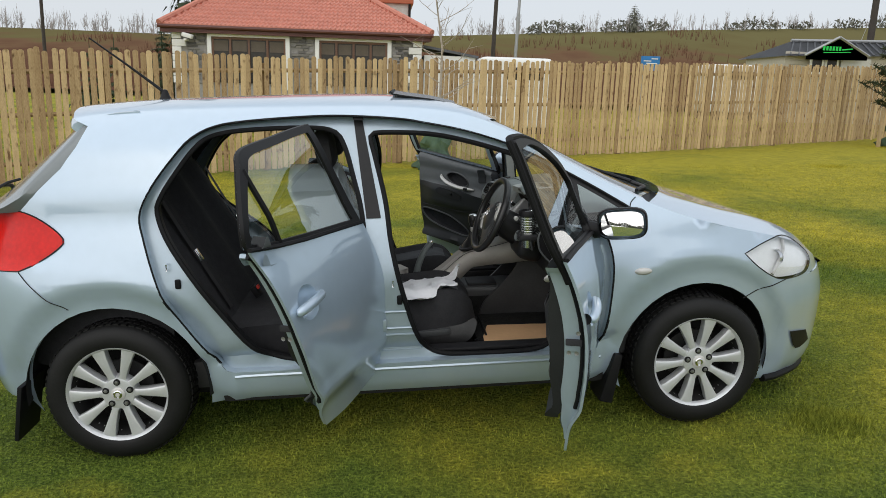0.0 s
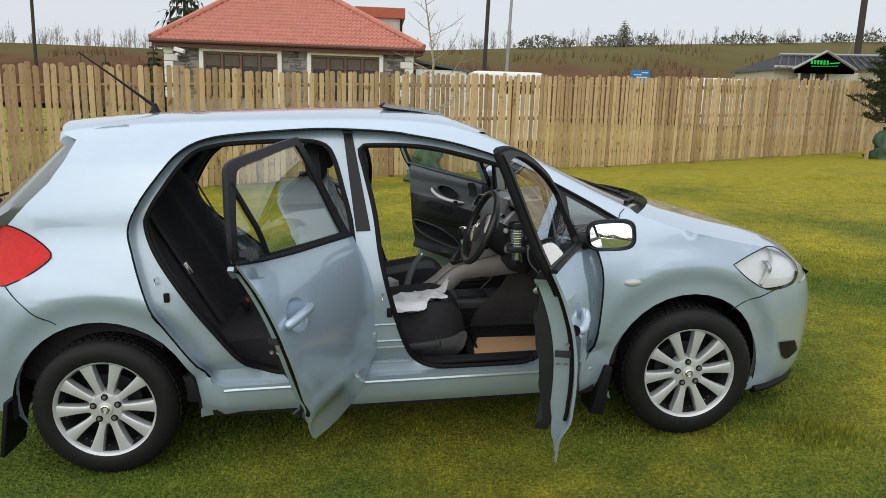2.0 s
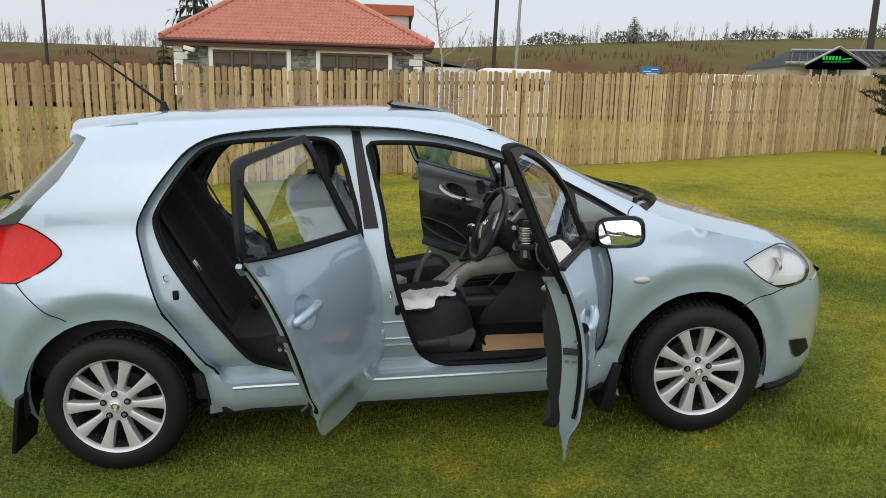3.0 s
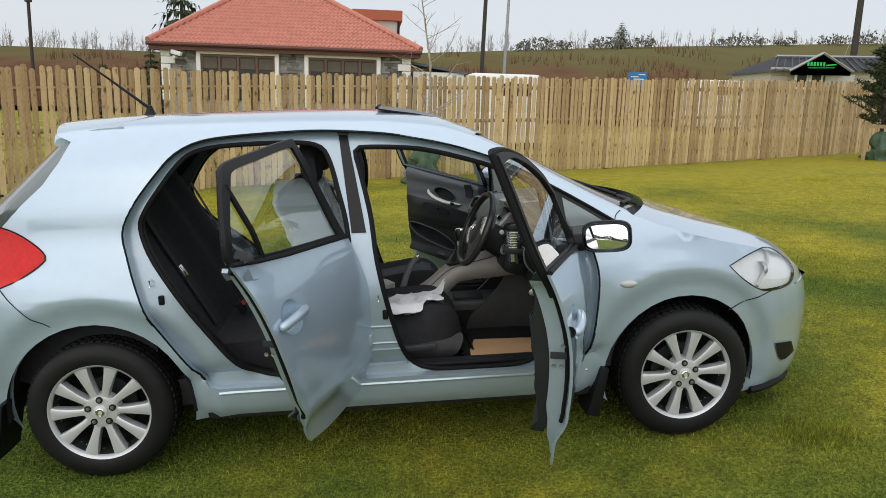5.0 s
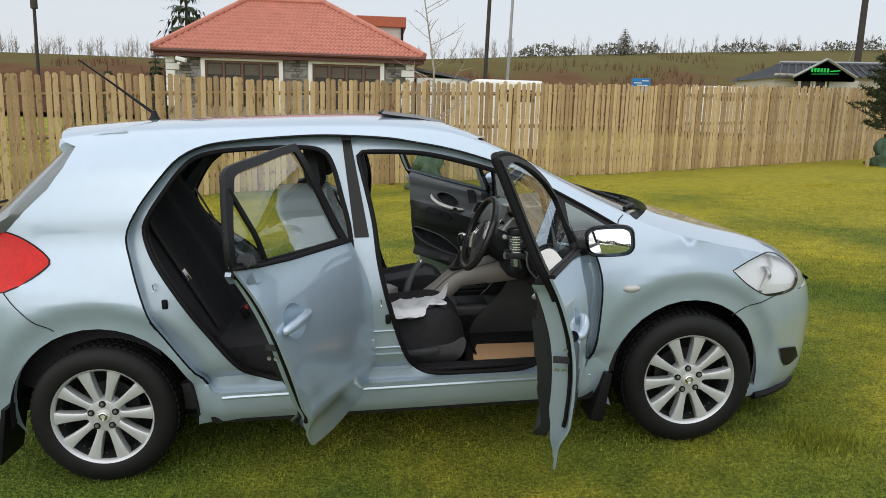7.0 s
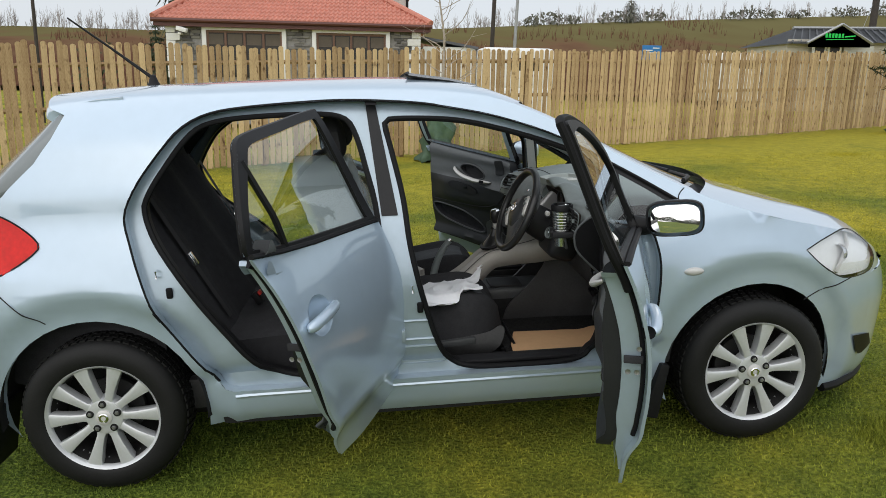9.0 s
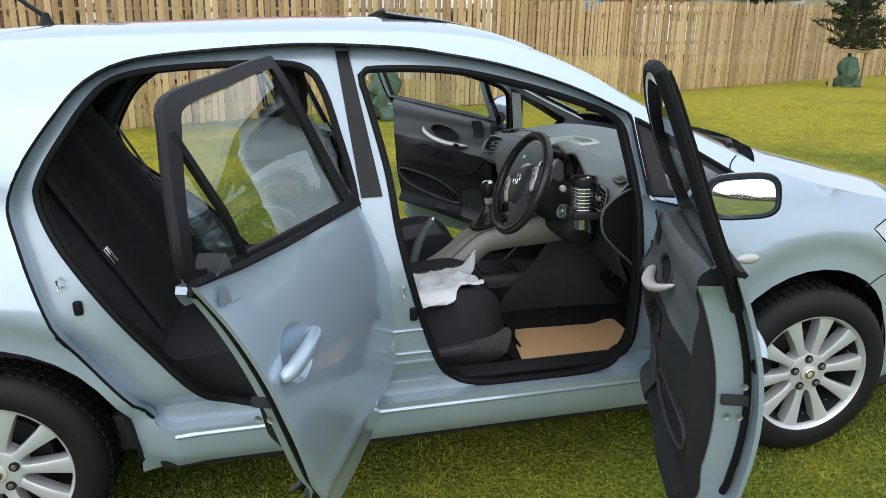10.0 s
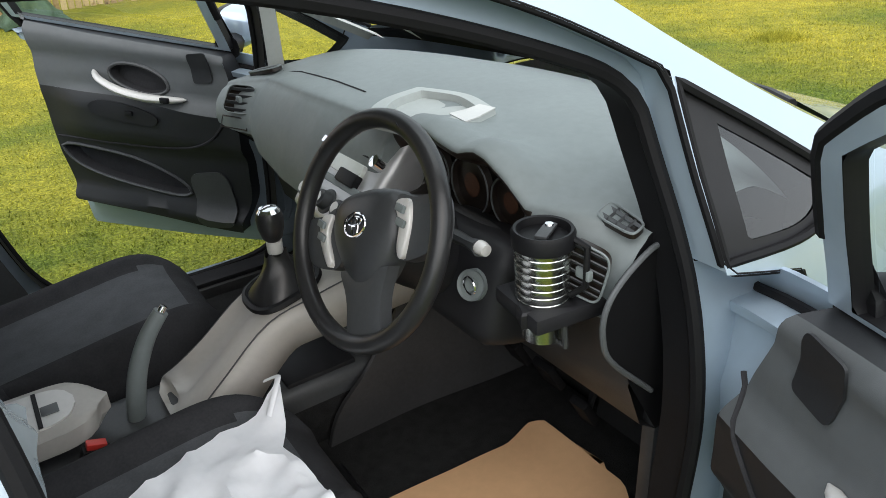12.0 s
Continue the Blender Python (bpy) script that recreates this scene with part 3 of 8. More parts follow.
for a, b in wins:
    win = part("window", box((b - a + 0.24, 0.14, 0.13), ((a + b) / 2, HY - 0.01, 3.13), 0.01), WHITE_PAINT, house, "white surround and brown frame")
    for x in (a - 0.06, b + 0.06):
        part("surround", box((0.13, 0.14, 1.6), (x, HY - 0.01, 2.28), 0.01), WHITE_PAINT, win)
    part("pane", box((b - a, 0.02, 1.4), ((a + b) / 2, HY + 0.02, 2.36)), DARKGLASS, win)
    for i in range(5):
        x = a + (b - a) * i / 4
        part("frame_bar", box((0.07, 0.05, 1.4), (min(max(x, a + 0.035), b - 0.035), HY, 2.36), 0.006), BROWN_FRAME, win)
    part("frame_bar", box((b - a, 0.05, 0.07), ((a + b) / 2, HY - 0.003, 3.03), 0.006), BROWN_FRAME, win)
    for i in range(4):
        x = a + (b - a) * (i + 0.5) / 4
        part("blind", box(((b - a) / 4 - 0.14, 0.012, 0.32), (x, HY + 0.006, 2.80)), BLIND, win)
# hipped roof with rows of rolled tiles
EX0, EX1, EY0, EY1, EZ, RZ = -7.05, 1.4, 19.75, 27.6, 3.36, 5.40
RX0, RX1, RY = -4.83, -2.02, 23.6
bm = bmesh.new()
nrow, ncol = 15, 60
def slope_pt(u, v):
    xa, xb = EX0 + (RX0 - EX0) * v, EX1 + (RX1 - EX1) * v
    return xa + (xb - xa) * u, EY0 + (RY - EY0) * v, EZ + (RZ - EZ) * v
for r in range(nrow):
    v0, v1 = r / nrow, (r + 1) / nrow
    prev = None
    width = (EX1 - EX0)
    xs = np.linspace(EX0, EX1, ncol * 6 + 1)
    for i, x in enumerate(xs):
        (xa, _, _), (xb, _, _) = slope_pt(0, v0), slope_pt(1, v0)
        if not (xa - 0.02 <= x <= xb + 0.02):
            prev = None
            continue
        ph = (i % 6) / 6
        roll = 0.045 * (math.sin(ph * 2 * math.pi) * 0.5 + 0.5) ** 1.3
        _, y0, z0 = slope_pt(0, v0)
        _, y1, z1 = slope_pt(0, v1)
        q = (bm.verts.new((x, y0 - 0.02, z0 + roll - 0.03)), bm.verts.new((x, y0 - 0.02, z0 + roll + 0.035)), bm.verts.new((x, y1, z1 + roll)))
        if prev:
            bm.faces.new((prev[0], q[0], q[1], prev[1])), bm.faces.new((prev[1], q[1], q[2], prev[2]))
        prev = q
roof = part("roof", bm, ROOF_TILE, house, "terracotta rolled tiles", smooth=35)
bm = bmesh.new()
for tri in (((EX0, EY0, EZ), (RX0, RY, RZ), (EX0, EY1, EZ)), ((EX1, EY0, EZ), (EX1, EY1, EZ), (RX1, RY, RZ)), ((EX0, EY1, EZ), (RX0, RY, RZ), (RX1, RY, RZ), (EX1, EY1, EZ)), ((EX0, EY0, EZ - 0.05), (EX1, EY0, EZ - 0.05), (EX1, EY1, EZ - 0.05), (EX0, EY1, EZ - 0.05))):
    bm.faces.new([bm.verts.new(p) for p in tri])
part("hip_slope", bm, ROOF_TILE, roof, smooth=0)
for a, b in (((EX0, EY0, EZ), (RX0, RY, RZ)), ((EX1, EY0, EZ), (RX1, RY, RZ)), ((RX0, RY, RZ), (RX1, RY, RZ))):
    a, b = Vector(a), Vector(b)
    n = int((b - a).length / 0.33)
    for i in range(n):
        p, q = a.lerp(b, i / n), a.lerp(b, (i + 1.08) / n)
        part("ridge_tile", tube([p + Vector((0, 0, 0.05)), q + Vector((0, 0, 0.07))], 0.1, 8, radii=[0.11, 0.095]), ROOF_TILE, roof)
part("fascia", box((EX1 - EX0, 0.05, 0.2), ((EX0 + EX1) / 2, EY0 + 0.05, EZ - 0.11), 0.006), FASCIA, house)
part("soffit", box((EX1 - EX0 - 0.1, 0.5, 0.03), ((EX0 + EX1) / 2, EY0 + 0.26, EZ - 0.2)), FASCIA, house)
part("gutter", tube([(EX0 - 0.05, EY0 - 0.02, EZ - 0.04), (EX1 + 0.05, EY0 - 0.02, EZ - 0.05)], 0.06, 8), FASCIA, house)
camera_box = part("security_camera", box((0.36, 0.13, 0.13), (-6.2, HY - 0.28, 3.05), 0.03, rot=(0, 14, -20)), WHITE_PAINT, house, "white wall-mounted security camera")
part("bracket", box((0.09, 0.3, 0.07), (-6.28, HY - 0.13, 2.93), 0.01), WHITE_PAINT, camera_box)
# taller wing behind
wing = thing("flat_roofed_wing", "pale rendered flat-roofed building with a rust-orange fascia", "building")
part("wall", box((1.76, 4.0, 5.0), (0.05, 28.0, 2.5)), RENDER_GREY, wing, smooth=0)
part("fascia", box((2.0, 4.3, 0.40), (0.05, 28.0, 5.17), 0.02), ORANGE_BAND, wing, smooth=0)
part("drainpipe", tube([(0.90, 25.95, 0.2), (0.90, 25.95, 4.95)], 0.05, 8), BLACK_TRIM, wing)
shedlet = thing("lean_to", "small white lean-to with a dark sloping roof", "outbuilding")
part("wall", box((1.7, 2.0, 2.6), (2.05, 21.3, 1.45)), WHITE_PAINT, shedlet, smooth=0)
part("roof", box((1.9, 2.2, 0.08), (2.05, 21.3, 2.88), rot=(0, 9, 0)), SHED_ROOF, shedlet, smooth=0)

# ---- dark-roofed kiosk far right ----
kiosk = thing("cafe_kiosk", "low cream kiosk with dark metal roof and black gable sign", "kiosk")
part("wall", box((10.4, 4.0, 3.4), (25.6, 34.2, 2.3)), SHED_WALL, kiosk, smooth=0)
for i in range(7):
    part("cladding_board", box((10.42, 0.03, 0.2), (25.6, 32.18, 2.75 + i * 0.22), 0.006), SHED_WALL, kiosk, smooth=0)
bm = bmesh.new()
KX0, KX1, KE, KR = 20.2, 31.0, 3.92, 4.83
P = [(KX0, 31.8, KE), (KX1, 31.8, KE + 0.3), (KX1, 34.3, KR + 0.2), (KX0 + 1.6, 34.3, KR)]
bm.faces.new([bm.verts.new(p) for p in P])
bm.faces.new([bm.verts.new(p) for p in ((KX0, 31.8, KE), (KX0 + 1.6, 34.3, KR), (KX0, 36.8, KE))])
bmesh.ops.solidify(bm, geom=list(bm.faces), thickness=0.08)
kroof = part("roof", bm, SHED_ROOF, kiosk, smooth=0)
for i in range(24):
    f = (i + 0.5) / 24
    a = Vector(P[0]).lerp(Vector(P[1]), f)
    b = Vector((KX0 + 1.6, 34.3, KR)).lerp(Vector((KX1, 34.3, KR + 0.2)), f)
    part("roof_rib", tube([a + Vector((0, 0, 0.05)), b + Vector((0, 0, 0.05))], 0.035, 4), SHED_ROOF, kroof, smooth=0)
part("ridge_cap", tube([(KX0 + 1.6, 34.25, KR + 0.06), (KX1, 34.25, KR + 0.26)], 0.09, 6), POLE_STEEL, kroof)
bm = bmesh.new()
bm.faces.new([bm.verts.new(p) for p in ((21.02, 31.4, 3.75), (21.02, 31.4, 4.02), (22.66, 31.4, 4.84), (24.28, 31.4, 4.06), (24.28, 31.4, 3.8))])
bmesh.ops.solidify(bm, geom=list(bm.faces), thickness=0.12)
gable = part("gable_sign", bm, SIGN_BLACK, kiosk, "black gable sign board with green lettering bars", smooth=0)
for i, (x, w) in enumerate(((21.86, 0.11), (22.03, 0.11), (22.20, 0.11), (22.37, 0.11), (22.54, 0.11), (22.71, 0.10))):
    part("letter_bar", box((w, 0.02, 0.20), (x, 31.30, 4.32)), SIGN_GREEN, gable, smooth=0)
part("letter_bar", box((0.55, 0.02, 0.06), (23.10, 31.30, 4.30), rot=(0, -6, 0)), SIGN_GREEN, gable, smooth=0)
part("letter_bar", box((1.45, 0.02, 0.03), (22.58, 31.30, 4.14), rot=(0, -2, 0)), SIGN_GREEN, gable, smooth=0)
for a, b in (((20.94, 3.95), (22.66, 4.88)), ((22.66, 4.88), (24.36, 4.0))):
    part("verge", tube([(a[0], 31.36, a[1]), (b[0], 31.36, b[1])], 0.07, 4), POLE_STEEL, gable, smooth=0)
for x in (21.95, 22.75):
    w = part("window", box((0.75, 0.06, 0.9), (x, 31.9, 3.45), 0.01), WHITE_PAINT, kiosk, smooth=0)
    part("pane", box((0.5, 0.02, 0.62), (x, 31.86, 3.5)), DARKGLASS, w, smooth=0)
part("shutter", box((1.6, 0.05, 0.9), (24.05, 31.9, 3.45)), RENDER_GREY, kiosk, smooth=0)

# ---- poles, signs, vans beyond the fence ----
def pole(name, label, x, y, h, r0, r1, material, lean=0.0):
    ob = thing(name, label, "pole", "poles beyond the fence", m=Matrix.Translation((x, y, 0.0)))
    part("post", tube([(0, 0, -0.3), (lean * 0.5, 0, h / 2), (lean, 0, h)], r0, 10, radii=[r0, (r0 + r1) / 2, r1]), material, ob)
    return ob


p = pole("lamp_post", "dark slim lamp post beyond the fence", -12.38, 24.0, 5.15, 0.065, 0.055, POLE_WOOD, 0.05)
part("cap", lathe([(0, 0.12), (0.07, 0.1), (0.12, 0.0), (0.12, -0.3), (0, -0.3)], 12, at=(0.05, 0, 5.2)), POLE_WOOD, p)
pole("utility_pole", "dark timber utility pole beyond the fence", 4.88, 30.0, 9.0, 0.105, 0.085, POLE_WOOD, 0.2)
pole("street_lamp", "pale grey steel lamp column beyond the fence", 6.3, 32.0, 9.0, 0.095, 0.06, POLE_STEEL, 0.22)
p = pole("utility_pole", "dark timber utility pole with a stay wire", 23.45, 36.0, 10.0, 0.22, 0.17, POLE_WOOD, 0.0)
p.location.x = 27.5
part("stay_wire", tube([(0, 0, 7.0), (-0.9, 0, 4.0)], 0.012, 4), POLE_STEEL, p)
sign = thing("road_sign", "blue rectangular sign with pale bars on posts", "sign", m=Matrix.Translation((11.75, 28.0, 0)))
board = part("panel", box((0.86, 0.05, 0.62), (0, 0, 3.12), 0.01), SIGN_BLUE, sign, smooth=0)
for dx, dz, w in ((0.18, 0.2, 0.3), (-0.15, 0.1, 0.35), (0.05, 0.0, 0.5)):
    part("bar", box((w, 0.01, 0.04), (dx, -0.032, 3.12 + dz)), WHITE_PAINT, board, smooth=0)
for dx in (-0.3, 0.3):
    part("post", tube([(dx, 0.05, 0), (dx, 0.05, 3.0)], 0.03, 6), POLE_STEEL, sign)


def van(name, label, x, y, z, L, material):
    ob = thing(name, label, "van", "vans beyond the fence", m=Matrix.Translation((x, y, z)))
    b = box((L, 1.9, 1.3), (0, 0, 1.95), 0.18, seg=3)
    box((L * 0.96, 1.95, 1.0), (0, 0, 0.9), 0.12, bm=b, seg=3)
    part("body", b, material, ob)
    part("window", box((L * 0.5, 1.94, 0.4), (0.2, 0, 2.1), 0.05), DARKGLASS, ob)
    for dx in (-L * 0.32, L * 0.32):
        for dy in (-0.85, 0.85):
            part("wheel", lathe([(0, -0.1), (0.3, -0.1), (0.33, 0), (0.3, 0.1), (0, 0.1)], 20, "Y", (dx, dy, 0.33)), TYRE, ob)
    return ob


van("white_van", "white van roof showing above the fence", 4.1, 20.0, 0.12, 2.3, WHITE_PAINT)
van("parked_van", "white van parked beyond the fence", 16.4, 30.0, 0.66, 2.4, WHITE_PAINT)


# ---- trees ----
def twig_tree(bm, x, y, z, h, seed, spread=0.5, r=0.05, n=16, up=0.55):
    """A bare tree: a tapered stem and forking limbs."""
    rnd = random.Random(seed)
    stem = [Vector((x, y, z))]
    for i in range(6):
        stem.append(stem[-1] + Vector((rnd.uniform(-0.03, 0.03) * h, rnd.uniform(-0.03, 0.03) * h, h / 6)))
    tube(stem, r, 6, bm=bm, radii=[r * (1 - i / 6.6) for i in range(7)])
    for k in range(n):
        f = rnd.uniform(0.25, 0.97)
        p = stem[int(f * 6)].lerp(stem[min(int(f * 6) + 1, 6)], (f * 6) % 1)
        a = rnd.uniform(0, 2 * math.pi)
        L = h * spread * (1.1 - f) * rnd.uniform(0.6, 1.1)
        d = Vector((math.cos(a), math.sin(a), up))
        pts = [p]
        for j in range(4):
            pts.append(pts[-1] + d * L / 4)
            d = (d + Vector((rnd.uniform(-0.35, 0.35), rnd.uniform(-0.35, 0.35), rnd.uniform(-0.15, 0.35)))).normalized()
        tube(pts, r * 0.3, 4, bm=bm, radii=[r * 0.32 * (1 - f * 0.6), r * 0.25 * (1 - f * 0.6), r * 0.18, r * 0.12, r * 0.06])
        for q in (2, 3):
            e = pts[q] + Vector((rnd.uniform(-1, 1), rnd.uniform(-1, 1), rnd.uniform(0, 1))).normalized() * L * 0.35
            tube([pts[q], e], r * 0.1, 3, bm=bm, radii=[r * 0.12, r * 0.05])
    return bm


birch = thing("birch_sapling", "slender bare birch sapling with pale bark", "tree")
b0 = on_lawn(0.86, 9.1)
part("trunk", twig_tree(bmesh.new(), b0.x, b0.y, b0.z - 0.02, 4.2, 7, 0.34, 0.036, 30), BIRCH, birch)


def conifer(bm, x, y, z, h, w, seed, levels=16, card=0.3):
    rnd = random.Random(seed)
    tube([(x, y, z), (x, y, z + h)], 0.05 * w, 5, bm=bm, radii=[0.06 * w, 0.01])
    for i in range(levels):
        f = i / levels
        zz = z + h * (0.12 + 0.86 * f)
        L = w * 0.5 * (1 - f) ** 0.8 + 0.05 * w
        for k in range(34):
            a = rnd.uniform(0, 2 * math.pi)
            l = L * rnd.uniform(0.55, 1.1)
            e = Vector((x + l * math.cos(a), y + l * math.sin(a), zz - 0.22 * l + rnd.uniform(-0.1, 0.15) * h / levels))
            s = Vector((x, y, zz))
            side = Vector((-math.sin(a), math.cos(a), 0)) * l * 0.10
            for o in (0.45, 0.75, 1.0):
                p = s.lerp(e, o)
                v = [bm.verts.new(p + side * rnd.uniform(0.5, 1.1)), bm.verts.new(p - side * rnd.uniform(0.5, 1.1)), bm.verts.new(p + (e - s) * 0.2 + Vector((0, 0, rnd.uniform(-0.5, 0.12) * max(l, 0.3)))), ]
                bm.faces.new(v)
    return bm


for x, y, z, h, w, seed in ((-7.3, 25.0, 0.3, 6.6, 3.4, 3), (-7.5, 21.5, 0.3, 3.2, 1.6, 5)):
    t = thing("conifer", "dark layered conifer beside the bungalow", "tree", "conifers by the bungalow")
    part("crown", conifer(bmesh.new(), x, y, z, h, w, seed), PINE, t, smooth=0)
for x, y, z, h, w, seed in ((-8.6, 20.2, 0.2, 2.75, 1.2, 8), (-9.5, 20.6, 0.2, 2.55, 1.5, 9)):
    t = thing("evergreen_shrub", "dark evergreen shrub beyond the fence", "shrub", "evergreen shrubs")
    part("crown", conifer(bmesh.new(), x, y, z, h, w, seed, 9), PINE, t, smooth=0)


def far_tree_line():
    """Bare trees along the crest: one mesh of many stems."""
    bm = bmesh.new()
    rnd = random.Random(5)
    for i in range(520):
        x = rnd.choice((rnd.uniform(-112, -38), rnd.uniform(8, 160), rnd.uniform(8, 160)))
        y = rnd.uniform(176, 196)
        z0 = hill_h(x, 1.0) - 0.6
        h = rnd.uniform(1.6, 6.2) * (1.0 if x < 0 else rnd.choice((0.45, 0.6, 1.0)))
        tube([(x, y, z0), (x + rnd.uniform(-0.2, 0.2), y, z0 + h)], 0.06, 3, bm=bm, radii=[0.08, 0.02])
        for k in range(11):
            s = rnd.uniform(0.1, 0.8) * h
            a = rnd.uniform(-0.75, 0.75)
            l = (h - s) * rnd.uniform(0.35, 0.75)
            tube([(x, y, z0 + s), (x + math.sin(a) * l * 0.6, y, z0 + s + math.cos(a) * l * 0.5), (x + math.sin(a) * l * 0.8, y, z0 + s + l)], 0.03, 3, bm=bm, radii=[0.045, 0.035, 0.015])
    return bm


def far_bushes():
    bm = bmesh.new()
    rnd = random.Random(6)
    for x0, x1, h, n in ((36, 50, 3.4, 60), (56, 62, 3.4, 30), (66, 72, 3.0, 26), (88, 102, 3.0, 50), (106, 110, 2.2, 20), (118, 124, 2.8, 26), (128, 133, 3.6, 24)):
        for k in range(n * 6):
            f = rnd.random()
            x = x0 + (x1 - x0) * f
            z = hill_h(x, 1.0) - 0.6 + rnd.random() ** 0.7 * h * (0.55 + 0.45 * math.sin(math.pi * f)) * rnd.uniform(0.8, 1.1)
            c = Vector((x, rnd.uniform(176, 184), z))
            v = [bm.verts.new(c + Vector((rnd.uniform(-0.5, 0.5), rnd.uniform(-0.3, 0.3), rnd.uniform(-0.5, 0.5)))) for _ in range(4)]
            bm.faces.new(v[:3]), bm.faces.new((v[1], v[2], v[3]))
    conifer(bm, 63.5, 180, hill_h(63.5, 1) - 0.5, 7.0, 5.5, 12, 12)
    return bm


tagged(part("tree_line", far_tree_line(), FAR_TREE, None, smooth=0), "bare winter trees along the far crest", "trees", kind="stuff")
tagged(part("scrub", far_bushes(), FAR_BUSH, None, smooth=0), "dark evergreen scrub on the far crest", "bushes", kind="stuff")
bm = bmesh.new()
rnd = random.Random(9)
for i in range(5200):
    x = rnd.uniform(-115, 150)
    k = rnd.uniform(0.02, 0.98) ** 1.4
    y = interp(k, [0, 0.12, 0.3, 0.5, 0.75, 0.93, 1.0], [88, 100, 118, 137, 160, 175, 182])
    if noise.noise(Vector((x * 0.06, k * 5, 2))) < -0.05 + 0.35 * k:
        continue
    z = hill_h(x, k)
    for j in range(3):
        tube([(x, y, z - 0.2), (x + rnd.uniform(-0.5, 0.5), y, z + rnd.uniform(0.8, 2.0))], 0.05, 3, bm=bm, radii=[0.06, 0.02])
tagged(part("willow_scrub", bm, mat("rust_brown_twigs", (0.12, 0.055, 0.032), 1.0, var=0.4, scale=0.2), None, smooth=0), "rust-brown bare willow scrub below the hillside", "scrub", kind="stuff")


# ---- grass blades on the near lawn ----
def blades(name, label, n, place, h0, h1, w, seed):
    g = np.random.RandomState(seed)
    X, Yy = place(g, n)
    H = g.uniform(h0, h1, n)
    A, B = g.uniform(0, 2 * np.pi, n), g.uniform(0, 2 * np.pi, n)
    lean = g.uniform(0.2, 0.9, n) * H
    Zg = np.array([on_lawn(x, y).z for x, y in zip(X, Yy)])
    Xw = np.array([on_lawn(x, y).x for x, y in zip(X, Yy)])
    wx, wy = np.cos(A) * w / 2, np.sin(A) * w / 2
    V = np.empty((n * 3, 3))
    V[0::3] = np.stack([Xw - wx, Yy - wy, Zg - 0.002], 1)
    V[1::3] = np.stack([Xw + wx, Yy + wy, Zg - 0.002], 1)
    V[2::3] = np.stack([Xw + lean * np.cos(B), Yy + lean * np.sin(B), Zg + H], 1)
    me = bpy.data.meshes.new("mesh")
    me.from_pydata(V.tolist(), [], np.arange(n * 3).reshape(n, 3).tolist())
    me.materials.append(BLADES)
    return tagged(new(name, me), label, "grass", kind="stuff")


def near_field(g, n):
    y = -2.4 + 5.2 * g.uniform(0, 1, n) ** 1.35 + g.normal(0, 0.35, n)
    return g.uniform(-3.4, 4.8, n) + g.normal(0, 0.7, n), y


blades("grass", "short green and yellow grass blades of the lawn", 320000, near_field, 0.006, 0.017, 0.0048, 1)
blades("grass", "short green and yellow grass blades of the lawn", 110000, lambda g, n: (g.uniform(-6, 13, n) + g.normal(0, 1.0, n), 1.5 + 7.5 * g.uniform(0, 1, n) ** 1.5 + g.normal(0, 0.5, n)), 0.010, 0.026, 0.010, 2)
for k, (cx, cy, r, n) in enumerate(((1.92, -0.92, 0.15, 2600), (6.4, 2.65, 0.22, 2600), (8.0, 8.5, 0.3, 900), (12.3, 12.6, 0.9, 1800))):
    blades("grass_tuft", "darker tuft of longer grass in the lawn", n, lambda g, n, cx=cx, cy=cy, r=r: (cx + g.normal(0, r * 0.5, n), cy + g.normal(0, r * 0.4, n)), 0.018, 0.05, 0.005, 10 + k)


# ---- young staked trees with sacking round their stems ----
def sack(x, y, h, w, seed):
    p = on_lawn(x, y)
    rnd = random.Random(seed)
    prof = [(0.46, 0.0), (0.50, 0.05), (0.47, 0.15), (0.44, 0.28), (0.40, 0.42), (0.35, 0.55), (0.30, 0.68), (0.25, 0.8), (0.2, 0.9), (0.14, 0.97), (0.05, 1.0)]
    ob = thing("tree_sack", "green woven sack tied round the tree stem", "sack", "sacks on the young trees", m=Matrix.Translation(p))
    b = lathe([(r * w, z * h) for r, z in prof], 44)
    for v in b.verts:
        k = 1 + 0.75 * noise.noise(v.co * 4.5 + Vector((seed, 0, 0))) + 0.30 * noise.noise(v.co * 11)
        v.co.z += 0.10 * h * noise.noise(v.co * 6 + Vector((0, seed, 0)))
        v.co.x, v.co.y = v.co.x * k, v.co.y * k
    part("cloth", b, GREEN_SACK, ob, smooth=75)
    return ob


